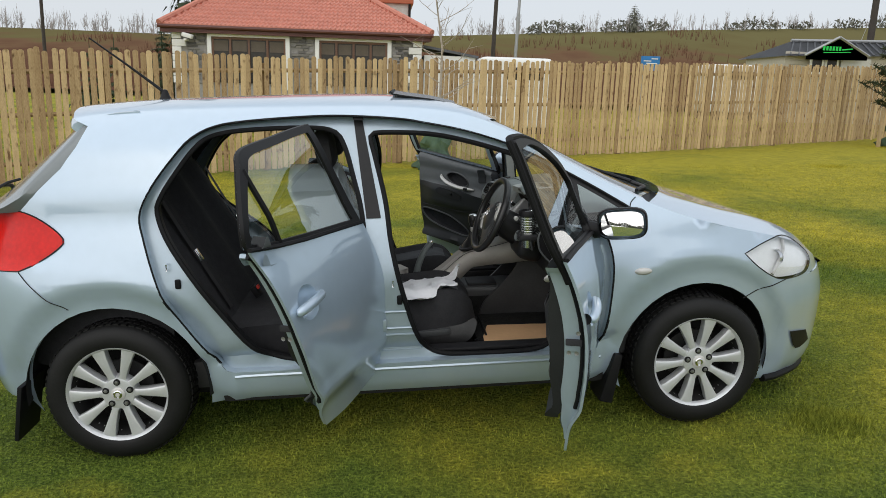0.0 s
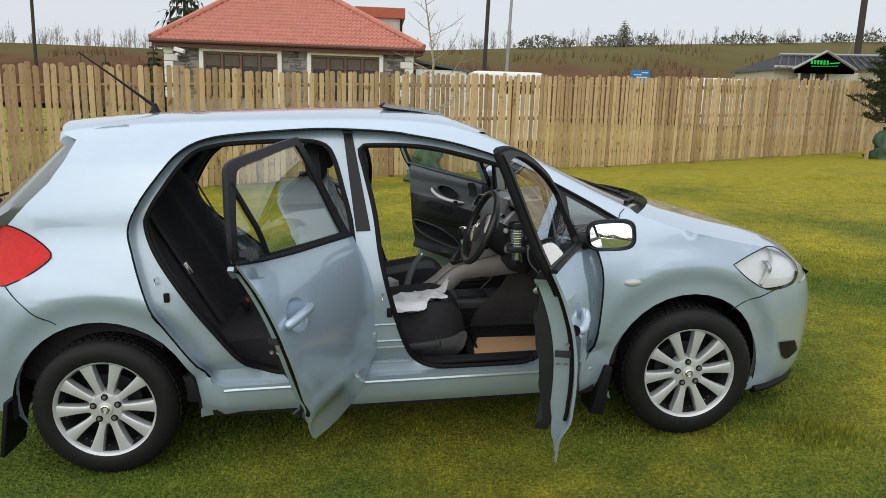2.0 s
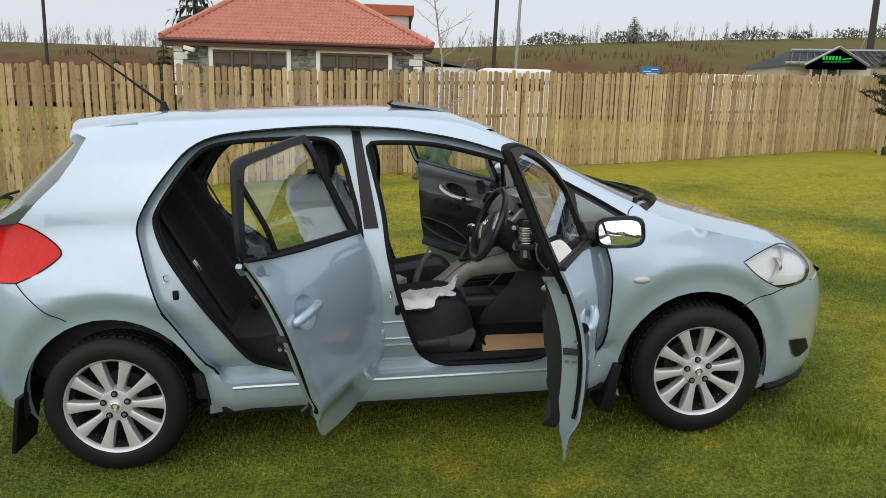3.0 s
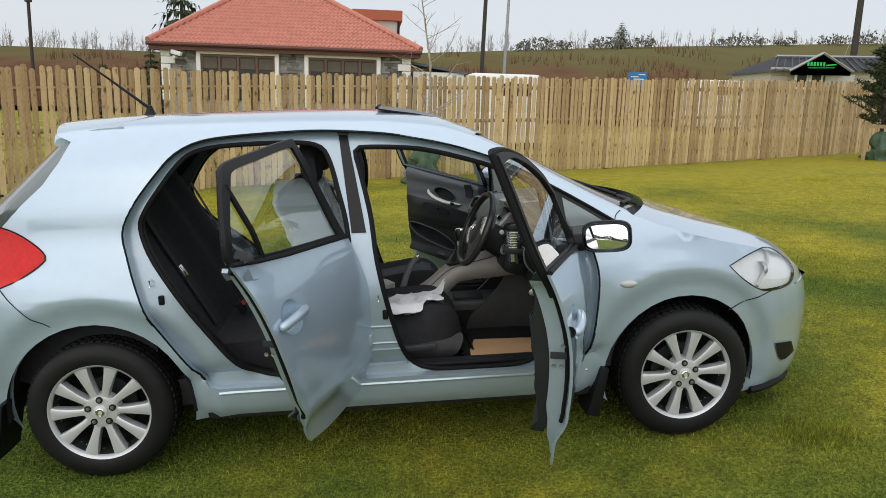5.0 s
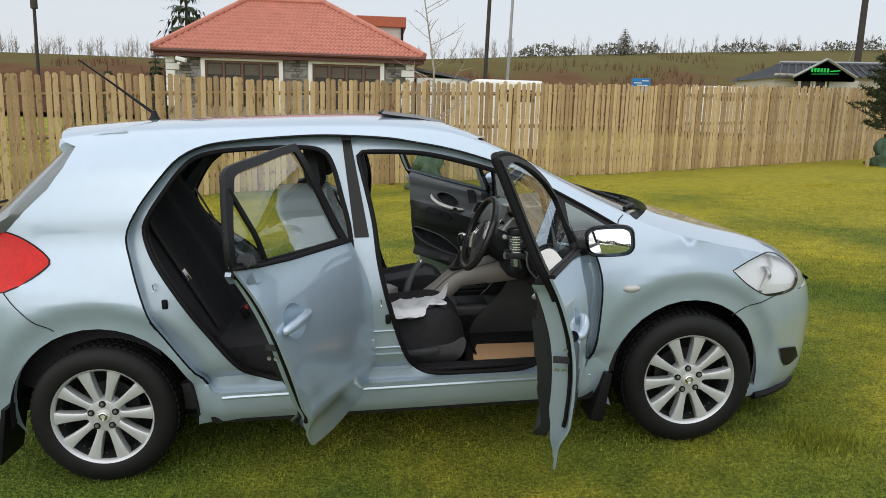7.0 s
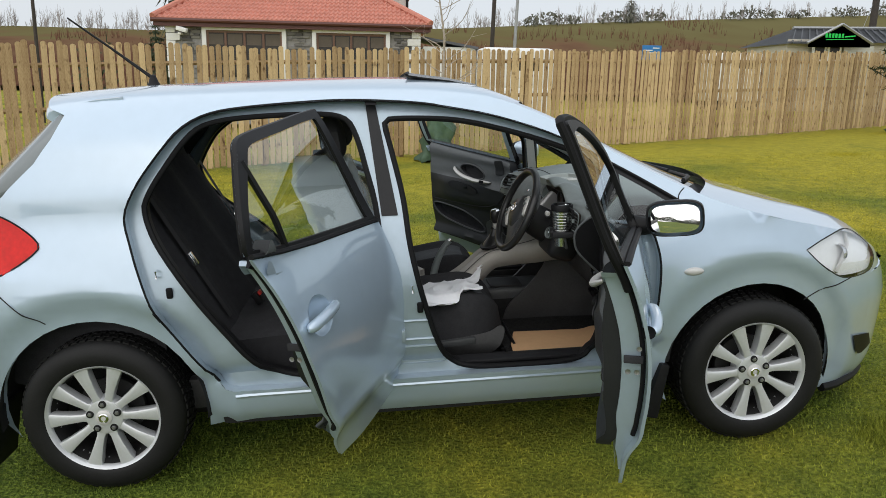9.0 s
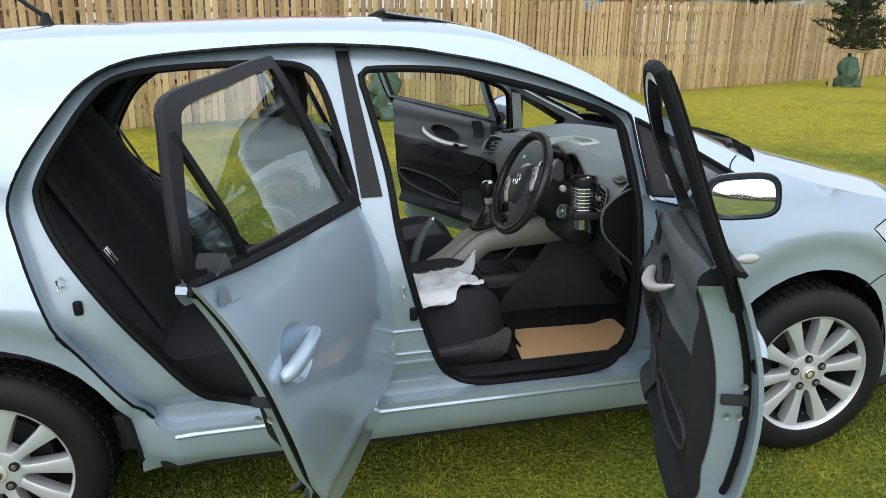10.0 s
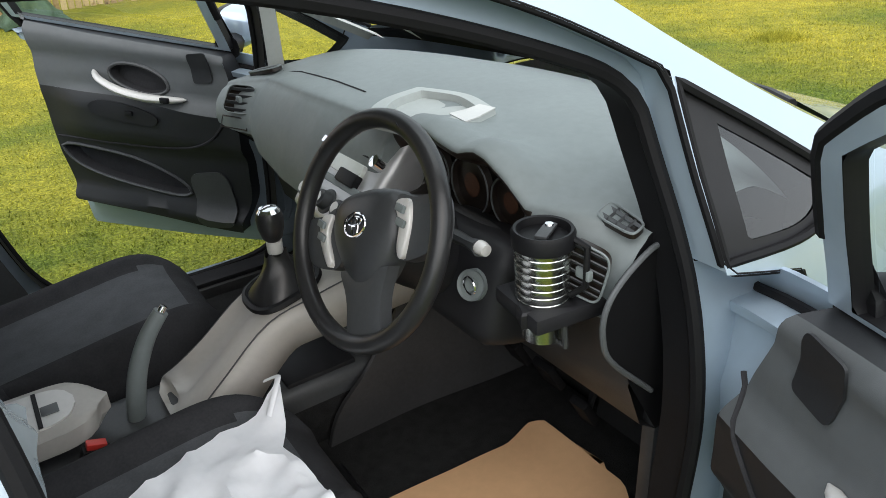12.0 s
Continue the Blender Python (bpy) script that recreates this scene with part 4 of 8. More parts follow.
def pine(x, y, h, w, seed):
    p = on_lawn(x, y)
    ob = thing("pine_sapling", "young dark green pine tied to stakes", "tree", "pines along the fence", m=Matrix.Translation(p))
    part("trunk", tube([(0, 0, 0), (0.02, 0, h * 0.5), (0, 0, h)], 0.05, 8, radii=[0.055, 0.04, 0.012]), BARK, ob)
    rnd = random.Random(seed)
    limbs, b = bmesh.new(), bmesh.new()
    for k in range(130):
        f = rnd.uniform(0.30, 1.0)
        a = rnd.uniform(0, 2 * math.pi)
        L = w * 0.5 * (1.15 - f) ** 0.6 * rnd.uniform(0.5, 1.1)
        s = Vector((0, 0, h * f * 0.95))
        e = s + Vector((math.cos(a) * L, math.sin(a) * L, L * rnd.uniform(0.05, 0.7)))
        tube([s, s.lerp(e, 0.5) - Vector((0, 0, 0.03)), e], 0.012, 4, bm=limbs, radii=[0.016, 0.011, 0.005])
        for j in range(60):
            c = s.lerp(e, rnd.uniform(0.35, 1.05))
            d = Vector((rnd.gauss(0, 1), rnd.gauss(0, 1), rnd.gauss(0.4, 1))).normalized() * rnd.uniform(0.08, 0.16)
            q = d.cross(Vector((rnd.random(), rnd.random(), rnd.random()))).normalized() * 0.016
            b.faces.new((b.verts.new(c - q), b.verts.new(c + q), b.verts.new(c + d)))
    part("limbs", limbs, BARK, ob)
    part("crown", b, PINE, ob, smooth=0)
    fr = thing("tree_stake", "pale timber stake frame beside the sapling", "stake", "tree stakes", m=Matrix.Translation(p))
    for dx in (-0.42, 0.42):
        part("post", box((0.07, 0.07, 0.95), (dx, -0.05, 0.45), 0.006), STAKE, fr, smooth=0)
    part("crossbar", box((0.98, 0.035, 0.09), (0, -0.10, 0.83), 0.006), STAKE, fr, smooth=0)
    return ob


pine(12.35, 12.75, 2.75, 2.0, 31)
sack(12.30, 12.62, 0.72, 0.62, 3)
pine(20.2, 15.3, 2.6, 1.9, 33)
sack(20.1, 15.15, 0.75, 0.62, 5)
sack(0.80, 9.0, 0.86, 0.72, 8)

# ---- what closes the place behind the camera ----
bm = bmesh.new()
rnd = random.Random(14)
for i in range(16000):
    x = rnd.uniform(-75, 75)
    h = 2.2 + 1.6 * noise.noise(Vector((x * 0.12, 3, 0))) + (2.5 if noise.noise(Vector((x * 0.05, 9, 0))) > 0.25 else 0)
    c = Vector((x, -75 + rnd.uniform(-1.5, 1.5), -0.3 - 0.055 * x + rnd.random() ** 1.3 * max(h, 0.8)))
    v = [bm.verts.new(c + Vector((rnd.uniform(-0.45, 0.45), rnd.uniform(-0.3, 0.3), rnd.uniform(-0.4, 0.4)))) for _ in range(3)]
    bm.faces.new(v)
tagged(part("hedge", bm, FAR_BUSH, None, smooth=0), "dark straggling hedge across the lawn", "hedge", kind="stuff")


# ================= the car =================
# Its own frame: x to the nose, y to its left, z up; hubs at x = -1.3 and 1.3, driver's side at -y.
HUBS = (-1.3, 1.3)
PZ = ([0.10, 0.18, 0.24, 0.30, 0.36, 0.42, 0.50, 0.60, 0.72, 0.80, 0.88, 0.95, 1.02, 1.10, 1.20, 1.30, 1.40, 1.46, 1.51, 1.56],
      [0.74, 0.795, 0.815, 0.83, 0.838, 0.845, 0.862, 0.872, 0.874, 0.868, 0.852, 0.832, 0.806, 0.772, 0.735, 0.699, 0.660, 0.626, 0.57, 0.475])
RAIL = ([-1.72, -1.60, -1.45, -1.30, -1.10, -0.80, -0.50, -0.20, 0.10, 0.26, 0.38, 0.53, 0.69, 0.88, 0.97, 1.05, 1.20, 1.40, 1.60, 1.75, 1.90, 2.02, 2.12],
        [1.435, 1.462, 1.488, 1.502, 1.515, 1.52, 1.52, 1.512, 1.487, 1.462, 1.42, 1.35, 1.255, 1.15, 1.105, 1.065, 1.005, 0.945, 0.895, 0.85, 0.785, 0.72, 0.65])
CROWN = dense([-1.72, -1.5, -1.1, -0.5, -0.2, 0.1, 0.22, 0.32, 0.45, 0.69, 0.97, 1.15, 1.33, 1.5, 1.7, 1.86, 2.0, 2.12, 2.2],
              [1.49, 1.535, 1.562, 1.567, 1.562, 1.542, 1.520, 1.482, 1.412, 1.286, 1.138, 1.065, 1.022, 0.975, 0.925, 0.87, 0.795, 0.70, 0.64])
NOSE = ([0.10, 0.16, 0.22, 0.30, 0.42, 0.55, 0.64, 0.72, 0.78, 0.84, 0.9], [2.10, 2.15, 2.185, 2.19, 2.20, 2.195, 2.17, 2.13, 2.08, 2.0, 1.95])
TAIL = ([0.2, 0.35, 0.5, 0.7, 0.87, 1.0, 1.12, 1.28, 1.46], [-1.98, -2.03, -2.05, -2.04, -2.02, -2.0, -1.96, -1.86, -1.74])


PZ, RAIL = dense(*PZ), dense(*RAIL)


def half_width(x, z, door=False):
    """The body's half width at a place of its side; door: with the doors' scalloped lower section in place of the sill."""
    w = interp(z, *PZ)
    if x > 0.5:
        w -= 0.035 * ((x - 0.5) / 1.0) ** 2 * (1.0 if z < 0.95 else 0.6)
    if x < -1.0:
        w -= 0.05 * ((-1.0 - x) / 0.7) ** 2 * (1 if z > 0.9 else 0.6)
    if x < -0.3 and z > 1.02:
        w += 0.036 * smooth_step(0.3, 0.95, -x) * smooth_step(1.02, 1.2, z) * (1 - smooth_step(1.33, 1.47, z))
    for h in HUBS:
        r = math.hypot(x - h, z - 0.317)
        w -= 0.022 * (1 - smooth_step(0.43, 0.49, r)) if z > 0.2 else 0
        w += 0.006 * math.exp(-((r - 0.50) / 0.04) ** 2)
    if door:
        f = smooth_step(-0.17, -0.12, x)
        w += (0.012 - 0.007 * f) * math.exp(-((z - 0.50) / 0.035) ** 2) - 0.012 * smooth_step(0.48, 0.40, z) - 0.022 * f * smooth_step(0.70, 0.33, z)
    elif z < 0.46 and -0.95 < x < 0.95:
        w -= 0.016 * math.exp(-((z - 0.435) / 0.022) ** 2)
    if not door and z < 0.30 and -0.95 < x < 0.95:
        w -= 0.055 * smooth_step(0.30, 0.17, z) * smooth_step(0.95, 0.85, abs(x))
    if not door and -1.0 < x < 0.9 and 0.40 < z < 0.62:
        w += 0.009 * smooth_step(0.62, 0.50, z) * smooth_step(0.44, 0.485, z)
    if x > 1.25:
        xf = interp(z, *NOSE)
        w *= max(0.0, 1 - min(1, (x - 1.25) / (xf - 1.25)) ** 3.0) ** (1 / 2.6)
    if x < -1.35:
        xr = interp(z, *TAIL)
        w *= max(0.0, 1 - min(1, (-1.35 - x) / (-1.35 - xr)) ** 3.6) ** (1 / 3.0)
    return w


def side(s, d=0.0, door=False):
    """Lifts (x, z) onto the car's side s (-1: driver's), d metres inward."""
    return lambda x, z: Vector((x, s * (half_width(x, z, door) - d), z))


def top_z(x, y, xs):
    yr = half_width(xs, interp(xs, *RAIL))
    k = min(1.0, abs(y) / max(yr, 1e-6))
    zr, zc = interp(xs, *RAIL), interp(x if x > xs else xs, *CROWN)
    return zr + (max(zc, zr) - zr) * (1 - 0.7 * k ** 2.2 - 0.3 * k ** 14)


def arc_arch(h, r, a0, a1, n=22):
    return [(h + r * math.cos(a), 0.317 + r * math.sin(a)) for a in np.linspace(radians(a0), radians(a1), n)]


OPENING = spline([(-0.80, 0.385), (-0.88, 0.45), (-0.96, 0.56), (-1.04, 0.69), (-1.085, 0.81), (-1.13, 0.98), (-1.148, 1.08), (-1.10, 1.185), (-1.02, 1.295), (-0.93, 1.392), (-0.84, 1.437), (-0.72, 1.456), (-0.5, 1.468), (-0.3, 1.470), (-0.05, 1.452), (0.10, 1.427), (0.25, 1.395), (0.40, 1.348), (0.52, 1.30), (0.662, 1.228), (0.662, 1.228), (0.69, 0.975), (0.69, 0.975), (0.86, 0.93), (0.86, 0.93), (0.885, 0.80), (0.87, 0.60), (0.83, 0.43), (0.79, 0.385), (0.79, 0.385), (0.0, 0.39), (-0.80, 0.385)][:-1], 4, closed=True)
REAR_CLEAR = spline([(-0.50, 0.41), (-0.62, 0.43), (-0.72, 0.49), (-0.84, 0.65), (-0.94, 0.80), (-1.05, 0.98), (-1.085, 1.09), (-1.06, 1.16), (-1.0, 1.25), (-0.93, 1.34), (-0.86, 1.395), (-0.72, 1.418), (-0.45, 1.422), (-0.33, 1.405), (-0.285, 1.35), (-0.25, 1.22), (-0.21, 1.0), (-0.21, 0.6), (-0.24, 0.44), (-0.30, 0.41)], 4, closed=True)
FRONT_CLEAR = spline([(-0.165, 1.375), (-0.13, 1.392), (0.10, 1.38), (0.30, 1.335), (0.5, 1.27), (0.63, 1.208), (0.658, 1.12), (0.672, 0.95), (0.668, 0.80), (0.662, 0.62), (0.64, 0.48), (0.57, 0.405), (0.30, 0.395), (0.10, 0.41), (0.02, 0.48), (-0.04, 0.66), (-0.09, 0.90), (-0.11, 1.1), (-0.15, 1.30)], 4, closed=True)
FAR_CLEAR = [(x - 0.055 * smooth_step(0.1, -0.02, x) * smooth_step(1.25, 0.95, z), z) for x, z in FRONT_CLEAR]
def far_shift(poly):
    """The passenger side's rear opening, which reaches further back."""
    return [(x - 0.14 * smooth_step(0.75, 1.0, -x) * smooth_step(0.6, 1.0, z), z) for x, z in poly]


FAR_OPENING, FAR_REAR_CLEAR = far_shift(OPENING), far_shift(REAR_CLEAR)
QUARTER = spline([(0.672, 1.215), (0.672, 1.215), (0.695, 0.985), (0.695, 0.985), (0.85, 0.972), (0.93, 0.985), (0.985, 1.03), (0.985, 1.03), (0.83, 1.125)], 4, closed=True)
HEADLAMP = spline([(1.50, 0.815), (1.50, 0.815), (1.60, 0.85), (1.715, 0.868), (1.80, 0.845), (1.885, 0.79), (1.93, 0.74), (1.915, 0.70), (1.86, 0.675), (1.74, 0.672), (1.665, 0.69), (1.57, 0.75)], 4, closed=True)
TAILLAMP = spline([(-1.46, 1.0), (-1.475, 0.965), (-1.56, 0.91), (-1.65, 0.872), (-1.65, 0.872), (-1.80, 0.875), (-1.92, 0.90), (-1.945, 1.0), (-1.88, 1.10), (-1.88, 1.10), (-1.72, 1.118), (-1.62, 1.105), (-1.53, 1.06)], 4, closed=True)
ROOF_STATIONS = [round(-1.44 + 0.06 * i, 3) for i in range(31)]
rail_pts = [(x, interp(x, *RAIL)) for x in ROOF_STATIONS] + [(x, interp(x, *RAIL)) for x in np.linspace(0.42, 2.02, 34)]
nose_edge = [(interp(z, *NOSE) - 0.04, z) for z in (0.70, 0.64, 0.58, 0.5, 0.42, 0.34, 0.28, 0.22, 0.17, 0.14)]
tail_edge = [(-1.90, 0.30), (-2.0, 0.36), (-2.04, 0.5), (-2.035, 0.7), (-2.015, 0.87), (-1.99, 1.0), (-1.95, 1.09), (-1.79, 1.125), (-1.645, 1.125), (-1.56, 1.20), (-1.465, 1.285), (-1.405, 1.37), (-1.37, 1.455), (-1.425, 1.478)]
SIDE_OUTLINE = ([(-1.72, 0.27)] + tail_edge + rail_pts + nose_edge + [(1.9, 0.125), (1.66, 0.15)]
                + arc_arch(1.3, 0.372, -18, 200) + [(0.89, 0.225), (-0.86, 0.225)] + arc_arch(-1.3, 0.388, -14, 197))

car = thing("car", "pale blue metallic hatchback with all doors open on the lawn", "car", m=G)
bm = bmesh.new()
for s in (-1, 1):
    lifted(sheet(SIDE_OUTLINE, (OPENING if s < 0 else FAR_OPENING, QUARTER, HEADLAMP, TAILLAMP), 0.035), side(s), bm)
# roof skin between the rails
for_rows = []
for xs in ROOF_STATIONS:
    yr = half_width(xs, interp(xs, *RAIL))
    b = 0.12 * smooth_step(-0.1, 0.36, xs) - 0.10 * smooth_step(1.1, 1.44, -xs)
    row = []
    for k in np.linspace(-1, 1, 33):
        y = k * yr
        x = xs + b * (1 - k * k)
        row.append(bm.verts.new((x, y, top_z(x, y, xs))))
    for_rows.append(row)
for p, q in zip(for_rows, for_rows[1:]):
    for i in range(32):
        bm.faces.new((p[i], q[i], q[i + 1], p[i + 1]))
# bonnet skin
bon = []
for xs in np.linspace(1.06, 2.05, 18):
    yr = half_width(xs, interp(xs, *RAIL))
    row = []
    for k in np.linspace(-1, 1, 29):
        y = k * yr
        b = 0.24 * (1 - (xs - 1.06) / 0.99) + 0.02
        x = xs + b * (1 - k * k)
        zr, zc = interp(xs, *RAIL), interp(x, *CROWN)
        crease = 0.010 * math.exp(-((abs(k) - 0.72) / 0.10) ** 2)
        row.append(bm.verts.new((x, y, zr + max(0, zc - zr) * (1 - abs(k) ** 3.0) + crease)))
    bon.append(row)
for p, q in zip(bon, bon[1:]):
    for i in range(28):
        bm.faces.new((p[i], q[i], q[i + 1], p[i + 1]))
# nose cap
row2 = [bm.verts.new((min(interp(0.7, *NOSE) - 0.03, v.co.x + 0.06), v.co.y * 0.93, 0.665)) for v in bon[-1]]
for i in range(28):
    bm.faces.new((bon[-1][i], row2[i], row2[i + 1], bon[-1][i + 1]))
cap = [v.co.copy() for v in row2]
bmesh.ops.remove_doubles(bm, verts=bm.verts, dist=0.004)
body = part("body", bm, PAINT, car, "pale blue metallic paint", smooth=38)
# front bumper face, closing the nose between the wings
bm = bmesh.new()
R = []
U = [1 - 0.42 * (1 - q) ** 2.6 for q in np.linspace(0, 1, 26)]
for z in np.linspace(0.13, 0.668, 16):
    xf = interp(z, *NOSE)
    half = [(1.25 + (xf - 1.25) * u + 0.003, half_width(1.25 + (xf - 1.25) * min(u, 0.99999), z) - 0.006 + 0.010 * smooth_step(0, 5, k)) for k, u in enumerate(U[:-1])]
    pts = [(x, -y) for x, y in half] + [(xf + 0.003, 0.0)] + [(x, y) for x, y in half[::-1]]
    R.append([bm.verts.new((x, y, z)) for x, y in pts])
for p, q in zip(R, R[1:]):
    for i in range(len(p) - 1):
        bm.faces.new((p[i], p[i + 1], q[i + 1], q[i]))
lip = [v.co.copy() for v in R[-1]]
part("front_bumper", bm, PAINT, car, smooth=60)
part("nose_panel", strip([cap, [lip[int(round(i * (len(lip) - 1) / 28))] for i in range(29)]], closed=False), PAINT, car, smooth=60)
# tailgate: spoiler, wrap-round rear window, lower panel
def rear_x(z, y):
    return interp(z, [0.85, 1.0, 1.1, 1.2, 1.3, 1.4, 1.47], [-2.03, -2.02, -1.98, -1.85, -1.73, -1.61, -1.53]) + 0.215 * (abs(y) / 0.70) ** 2.4 * smooth_step(0.9, 1.2, z)
bm = bmesh.new()
Z, Yk = np.linspace(1.11, 1.455, 12), np.linspace(-1, 1, 25)
R = []
for z in Z:
    row = [bm.verts.new((rear_x(z, k * half_width(-1.45, z)), k * half_width(-1.45, z) * 0.985, z)) for k in Yk]
    xe = interp(z, [1.11, 1.20, 1.285, 1.37, 1.455], [-1.65, -1.555, -1.46, -1.40, -1.365])
    w = half_width(xe, z) - 0.002
    R.append([bm.verts.new((xe, -w, z))] + row + [bm.verts.new((xe, w, z))])
for p, q in zip(R, R[1:]):
    for i in range(26):
        bm.faces.new((p[i], p[i + 1], q[i + 1], q[i]))
tailgate = part("rear_window", bm, REARGLASS, car, "dark wrap-round rear window glass", smooth=60)
bm = bmesh.new()
Z, Yk = np.linspace(0.30, 1.115, 16), np.linspace(-1, 1, 25)
R = [[bm.verts.new((interp(z, *TAIL) + 0.03 * abs(k) ** 4, k * 0.74, z)) for k in Yk] for z in Z]
for p, q in zip(R, R[1:]):
    for i in range(24):
        bm.faces.new((p[i], p[i + 1], q[i + 1], q[i]))
part("tailgate_panel", bm, PAINT, car, smooth=60)
bm = bmesh.new()
R = []
for xo, zo in ((0.16, 0.012), (0.06, 0.006), (-0.06, -0.012), (-0.125, -0.035), (-0.135, -0.055), (-0.11, -0.075), (0.0, -0.075), (0.12, -0.06)):
    row = []
    for k in np.linspace(-1, 1, 25):
        y = k * 0.575
        bx = -1.44 + 0.12 * abs(k) ** 2.4
        row.append(bm.verts.new((bx + xo, y, 1.512 + 0.03 * (1 - abs(k) ** 2.6) + zo - 0.012 * abs(k) ** 3)))
    R.append(row)
for i in range(len(R)):
    p, q = R[i], R[(i + 1) % len(R)]
    for j in range(24):
        bm.faces.new((p[j], p[j + 1], q[j + 1], q[j]))
bm.faces.new([r[0] for r in R]), bm.faces.new([r[-1] for r in R][::-1])
spoiler = part("roof_spoiler", bm, PAINT, car, smooth=50)
for s in (-1, 1):
    part("tail_lamp", solidify(lifted(sheet(TAILLAMP, (), 0.03), side(s, -0.004)), 0.03), RED_LAMP, car, "red wrap-round tail lamp")
    lamp = part("headlamp", lifted(sheet(HEADLAMP, (), 0.03), side(s, -0.002)), CLEARGLASS, car, "clear lens headlamp", smooth=60)
    part("reflector_bowl", lifted(sheet(HEADLAMP, (), 0.03), lambda x, z, s=s: Vector((x, s * (half_width(x, z) - 0.018 - 0.022 * math.sin(min(max((x - 1.5) / 0.38, 0), 1) * math.pi)), z))), REFLECTOR, lamp, smooth=60)
    part("projector", lathe([(0.0, 0.012), (0.028, 0.008), (0.040, -0.006), (0.042, -0.03)], 20, "X", (1.72, s * (half_width(1.72, 0.77) - 0.050), 0.765), rot=(0, 0, -20 * s)), CHROME, lamp)
    part("inner_bezel", tube([(x, s * (half_width(x, z) - 0.02), z) for x, z in ((1.665, 0.70), (1.70, 0.745), (1.745, 0.80), (1.76, 0.855))], 0.008, 6), SILVER_TRIM, lamp)
    part("lamp_seal", tube([side(s, 0.001)(x, z) for x, z in resample(HEADLAMP, 60)], 0.0035, 4, closed=True), BLACK_TRIM, lamp)
    part("lamp_seal", tube([side(s, -0.003)(x, z) for x, z in resample(TAILLAMP, 60)], 0.003, 4, closed=True), BLACK_TRIM, car)
    # quarter light in the front pillar
    q = part("quarter_light", lifted(sheet(QUARTER, (), 0.04), side(s, 0.012)), GLASS, car, "small triangular quarter window")
    q.visible_shadow = False
    inner = [(0.838 + (x - 0.82) * 0.64, 1.046 + (z - 1.06) * 0.66) for x, z in QUARTER]
    part("frit", lifted(sheet(QUARTER, (resample(inner, 40),), 0.02), side(s, 0.010)), TAPE, q, "dark glass border")
    part("gasket", tube([side(s, 0.004)(x, z) for x, z in resample(QUARTER, 70)], 0.007, 6, closed=True), RUBBER, q)
    # side repeater, bumper seams, panel gaps
    rp = part("side_indicator", lathe([(0.0, 0.010), (0.5, 0.008), (0.9, 0.004), (1.0, -0.004)], 24, "Y"), SILVER_TRIM, car, "small clear oval side indicator")
    rp.matrix_basis = Matrix.Translation((1.015, s * half_width(1.015, 0.765), 0.765)) @ Matrix.Diagonal((0.042, 1 if s < 0 else -1, 0.017, 1))
    for line in ([(1.745, 0.672), (1.66, 0.655), (1.58, 0.63), (1.515, 0.60)], [(-1.65, 0.868), (-1.60, 0.81), (-1.53, 0.75), (-1.46, 0.702)], [(1.0, 1.085), (0.975, 1.06), (0.968, 1.02)]):
        part("panel_gap", tube([side(s, -0.0005)(x, z) for x, z in resample(spline(line, 5), 24, False)], 0.0028, 4), BLACK_TRIM, body)
    part("mudflap", box((0.02, 0.2, 0.26), (-1.73, s * 0.74, 0.245), 0.006, rot=(0, 12, 0), taper=(1, 1.1)), BLACK_TRIM, car, "black rubber mudflap")
    part("mudflap", box((0.065, 0.17, 0.24), (0.900, s * 0.75, 0.250), 0.01, rot=(0, 14, 0), taper=(0.6, 1.0)), BLACK_TRIM, car, "black rubber mudflap")
    # arch liners
    for h, r in ((1.3, 0.375), (-1.3, 0.39)):
        part("arch_liner", lathe([(r - 0.004, -(0.765 if h > 0 else 0.835) * s), (r + 0.03, -0.70 * s), (r + 0.03, -0.42 * s), (0.02, -0.40 * s)], 40, "Y", (h, 0, 0.317), a0=-14 if h > 0 else -6, a1=186), LINER, body)
    # fog recess and lower lip
    part("fog_recess", lifted(sheet(spline([(1.80, 0.398), (1.80, 0.398), (1.935, 0.372), (1.935, 0.372), (1.985, 0.30), (1.985, 0.30), (1.87, 0.288)], 3, True), (), 0.03), side(s, -0.010)), BLACK_TRIM, car, "black fog lamp recess")
    part("front_lip", tube([side(s, -0.004)(x, 0.150) for x in np.linspace(1.70, 2.00, 10)], 0.022, 8), BLACK_TRIM, car)

    part("sill_bead", tube([side(s, 0.006)(x, 0.362) for x in np.linspace(-0.80, 0.84, 24)], 0.011, 6), PAINT, body)

# rear wiper across the tailgate glass
wiper = part("rear_wiper", tube(spline([(-2.035, 0.0, 1.085), (-2.01, -0.02, 1.125), (-1.985, -0.10, 1.155), (-1.955, -0.22, 1.168)], 4), 0.012, 8, radii=[0.026, 0.024, 0.020, 0.016, 0.013, 0.011, 0.010, 0.010, 0.009, 0.009, 0.008, 0.008, 0.007]), BLACK_TRIM, car, "black rear wiper arm")
part("blade", tube([(-1.975, -0.02, 1.175), (-1.95, -0.20, 1.178), (-1.90, -0.38, 1.176)], 0.007, 6), RUBBER, wiper)

# underbody
part("underbody", box((2.9, 1.25, 0.06), (0.0, 0, 0.235), 0.01), LINER, car)
part("engine_bay_block", box((1.1, 0.8, 0.5), (1.5, 0, 0.48), 0.05), LINER, car)
for s in (-1, 1):
    part("sill_panel", box((1.75, 0.12, 0.16), (0.0, s * 0.735, 0.30), 0.03), LINER, car)

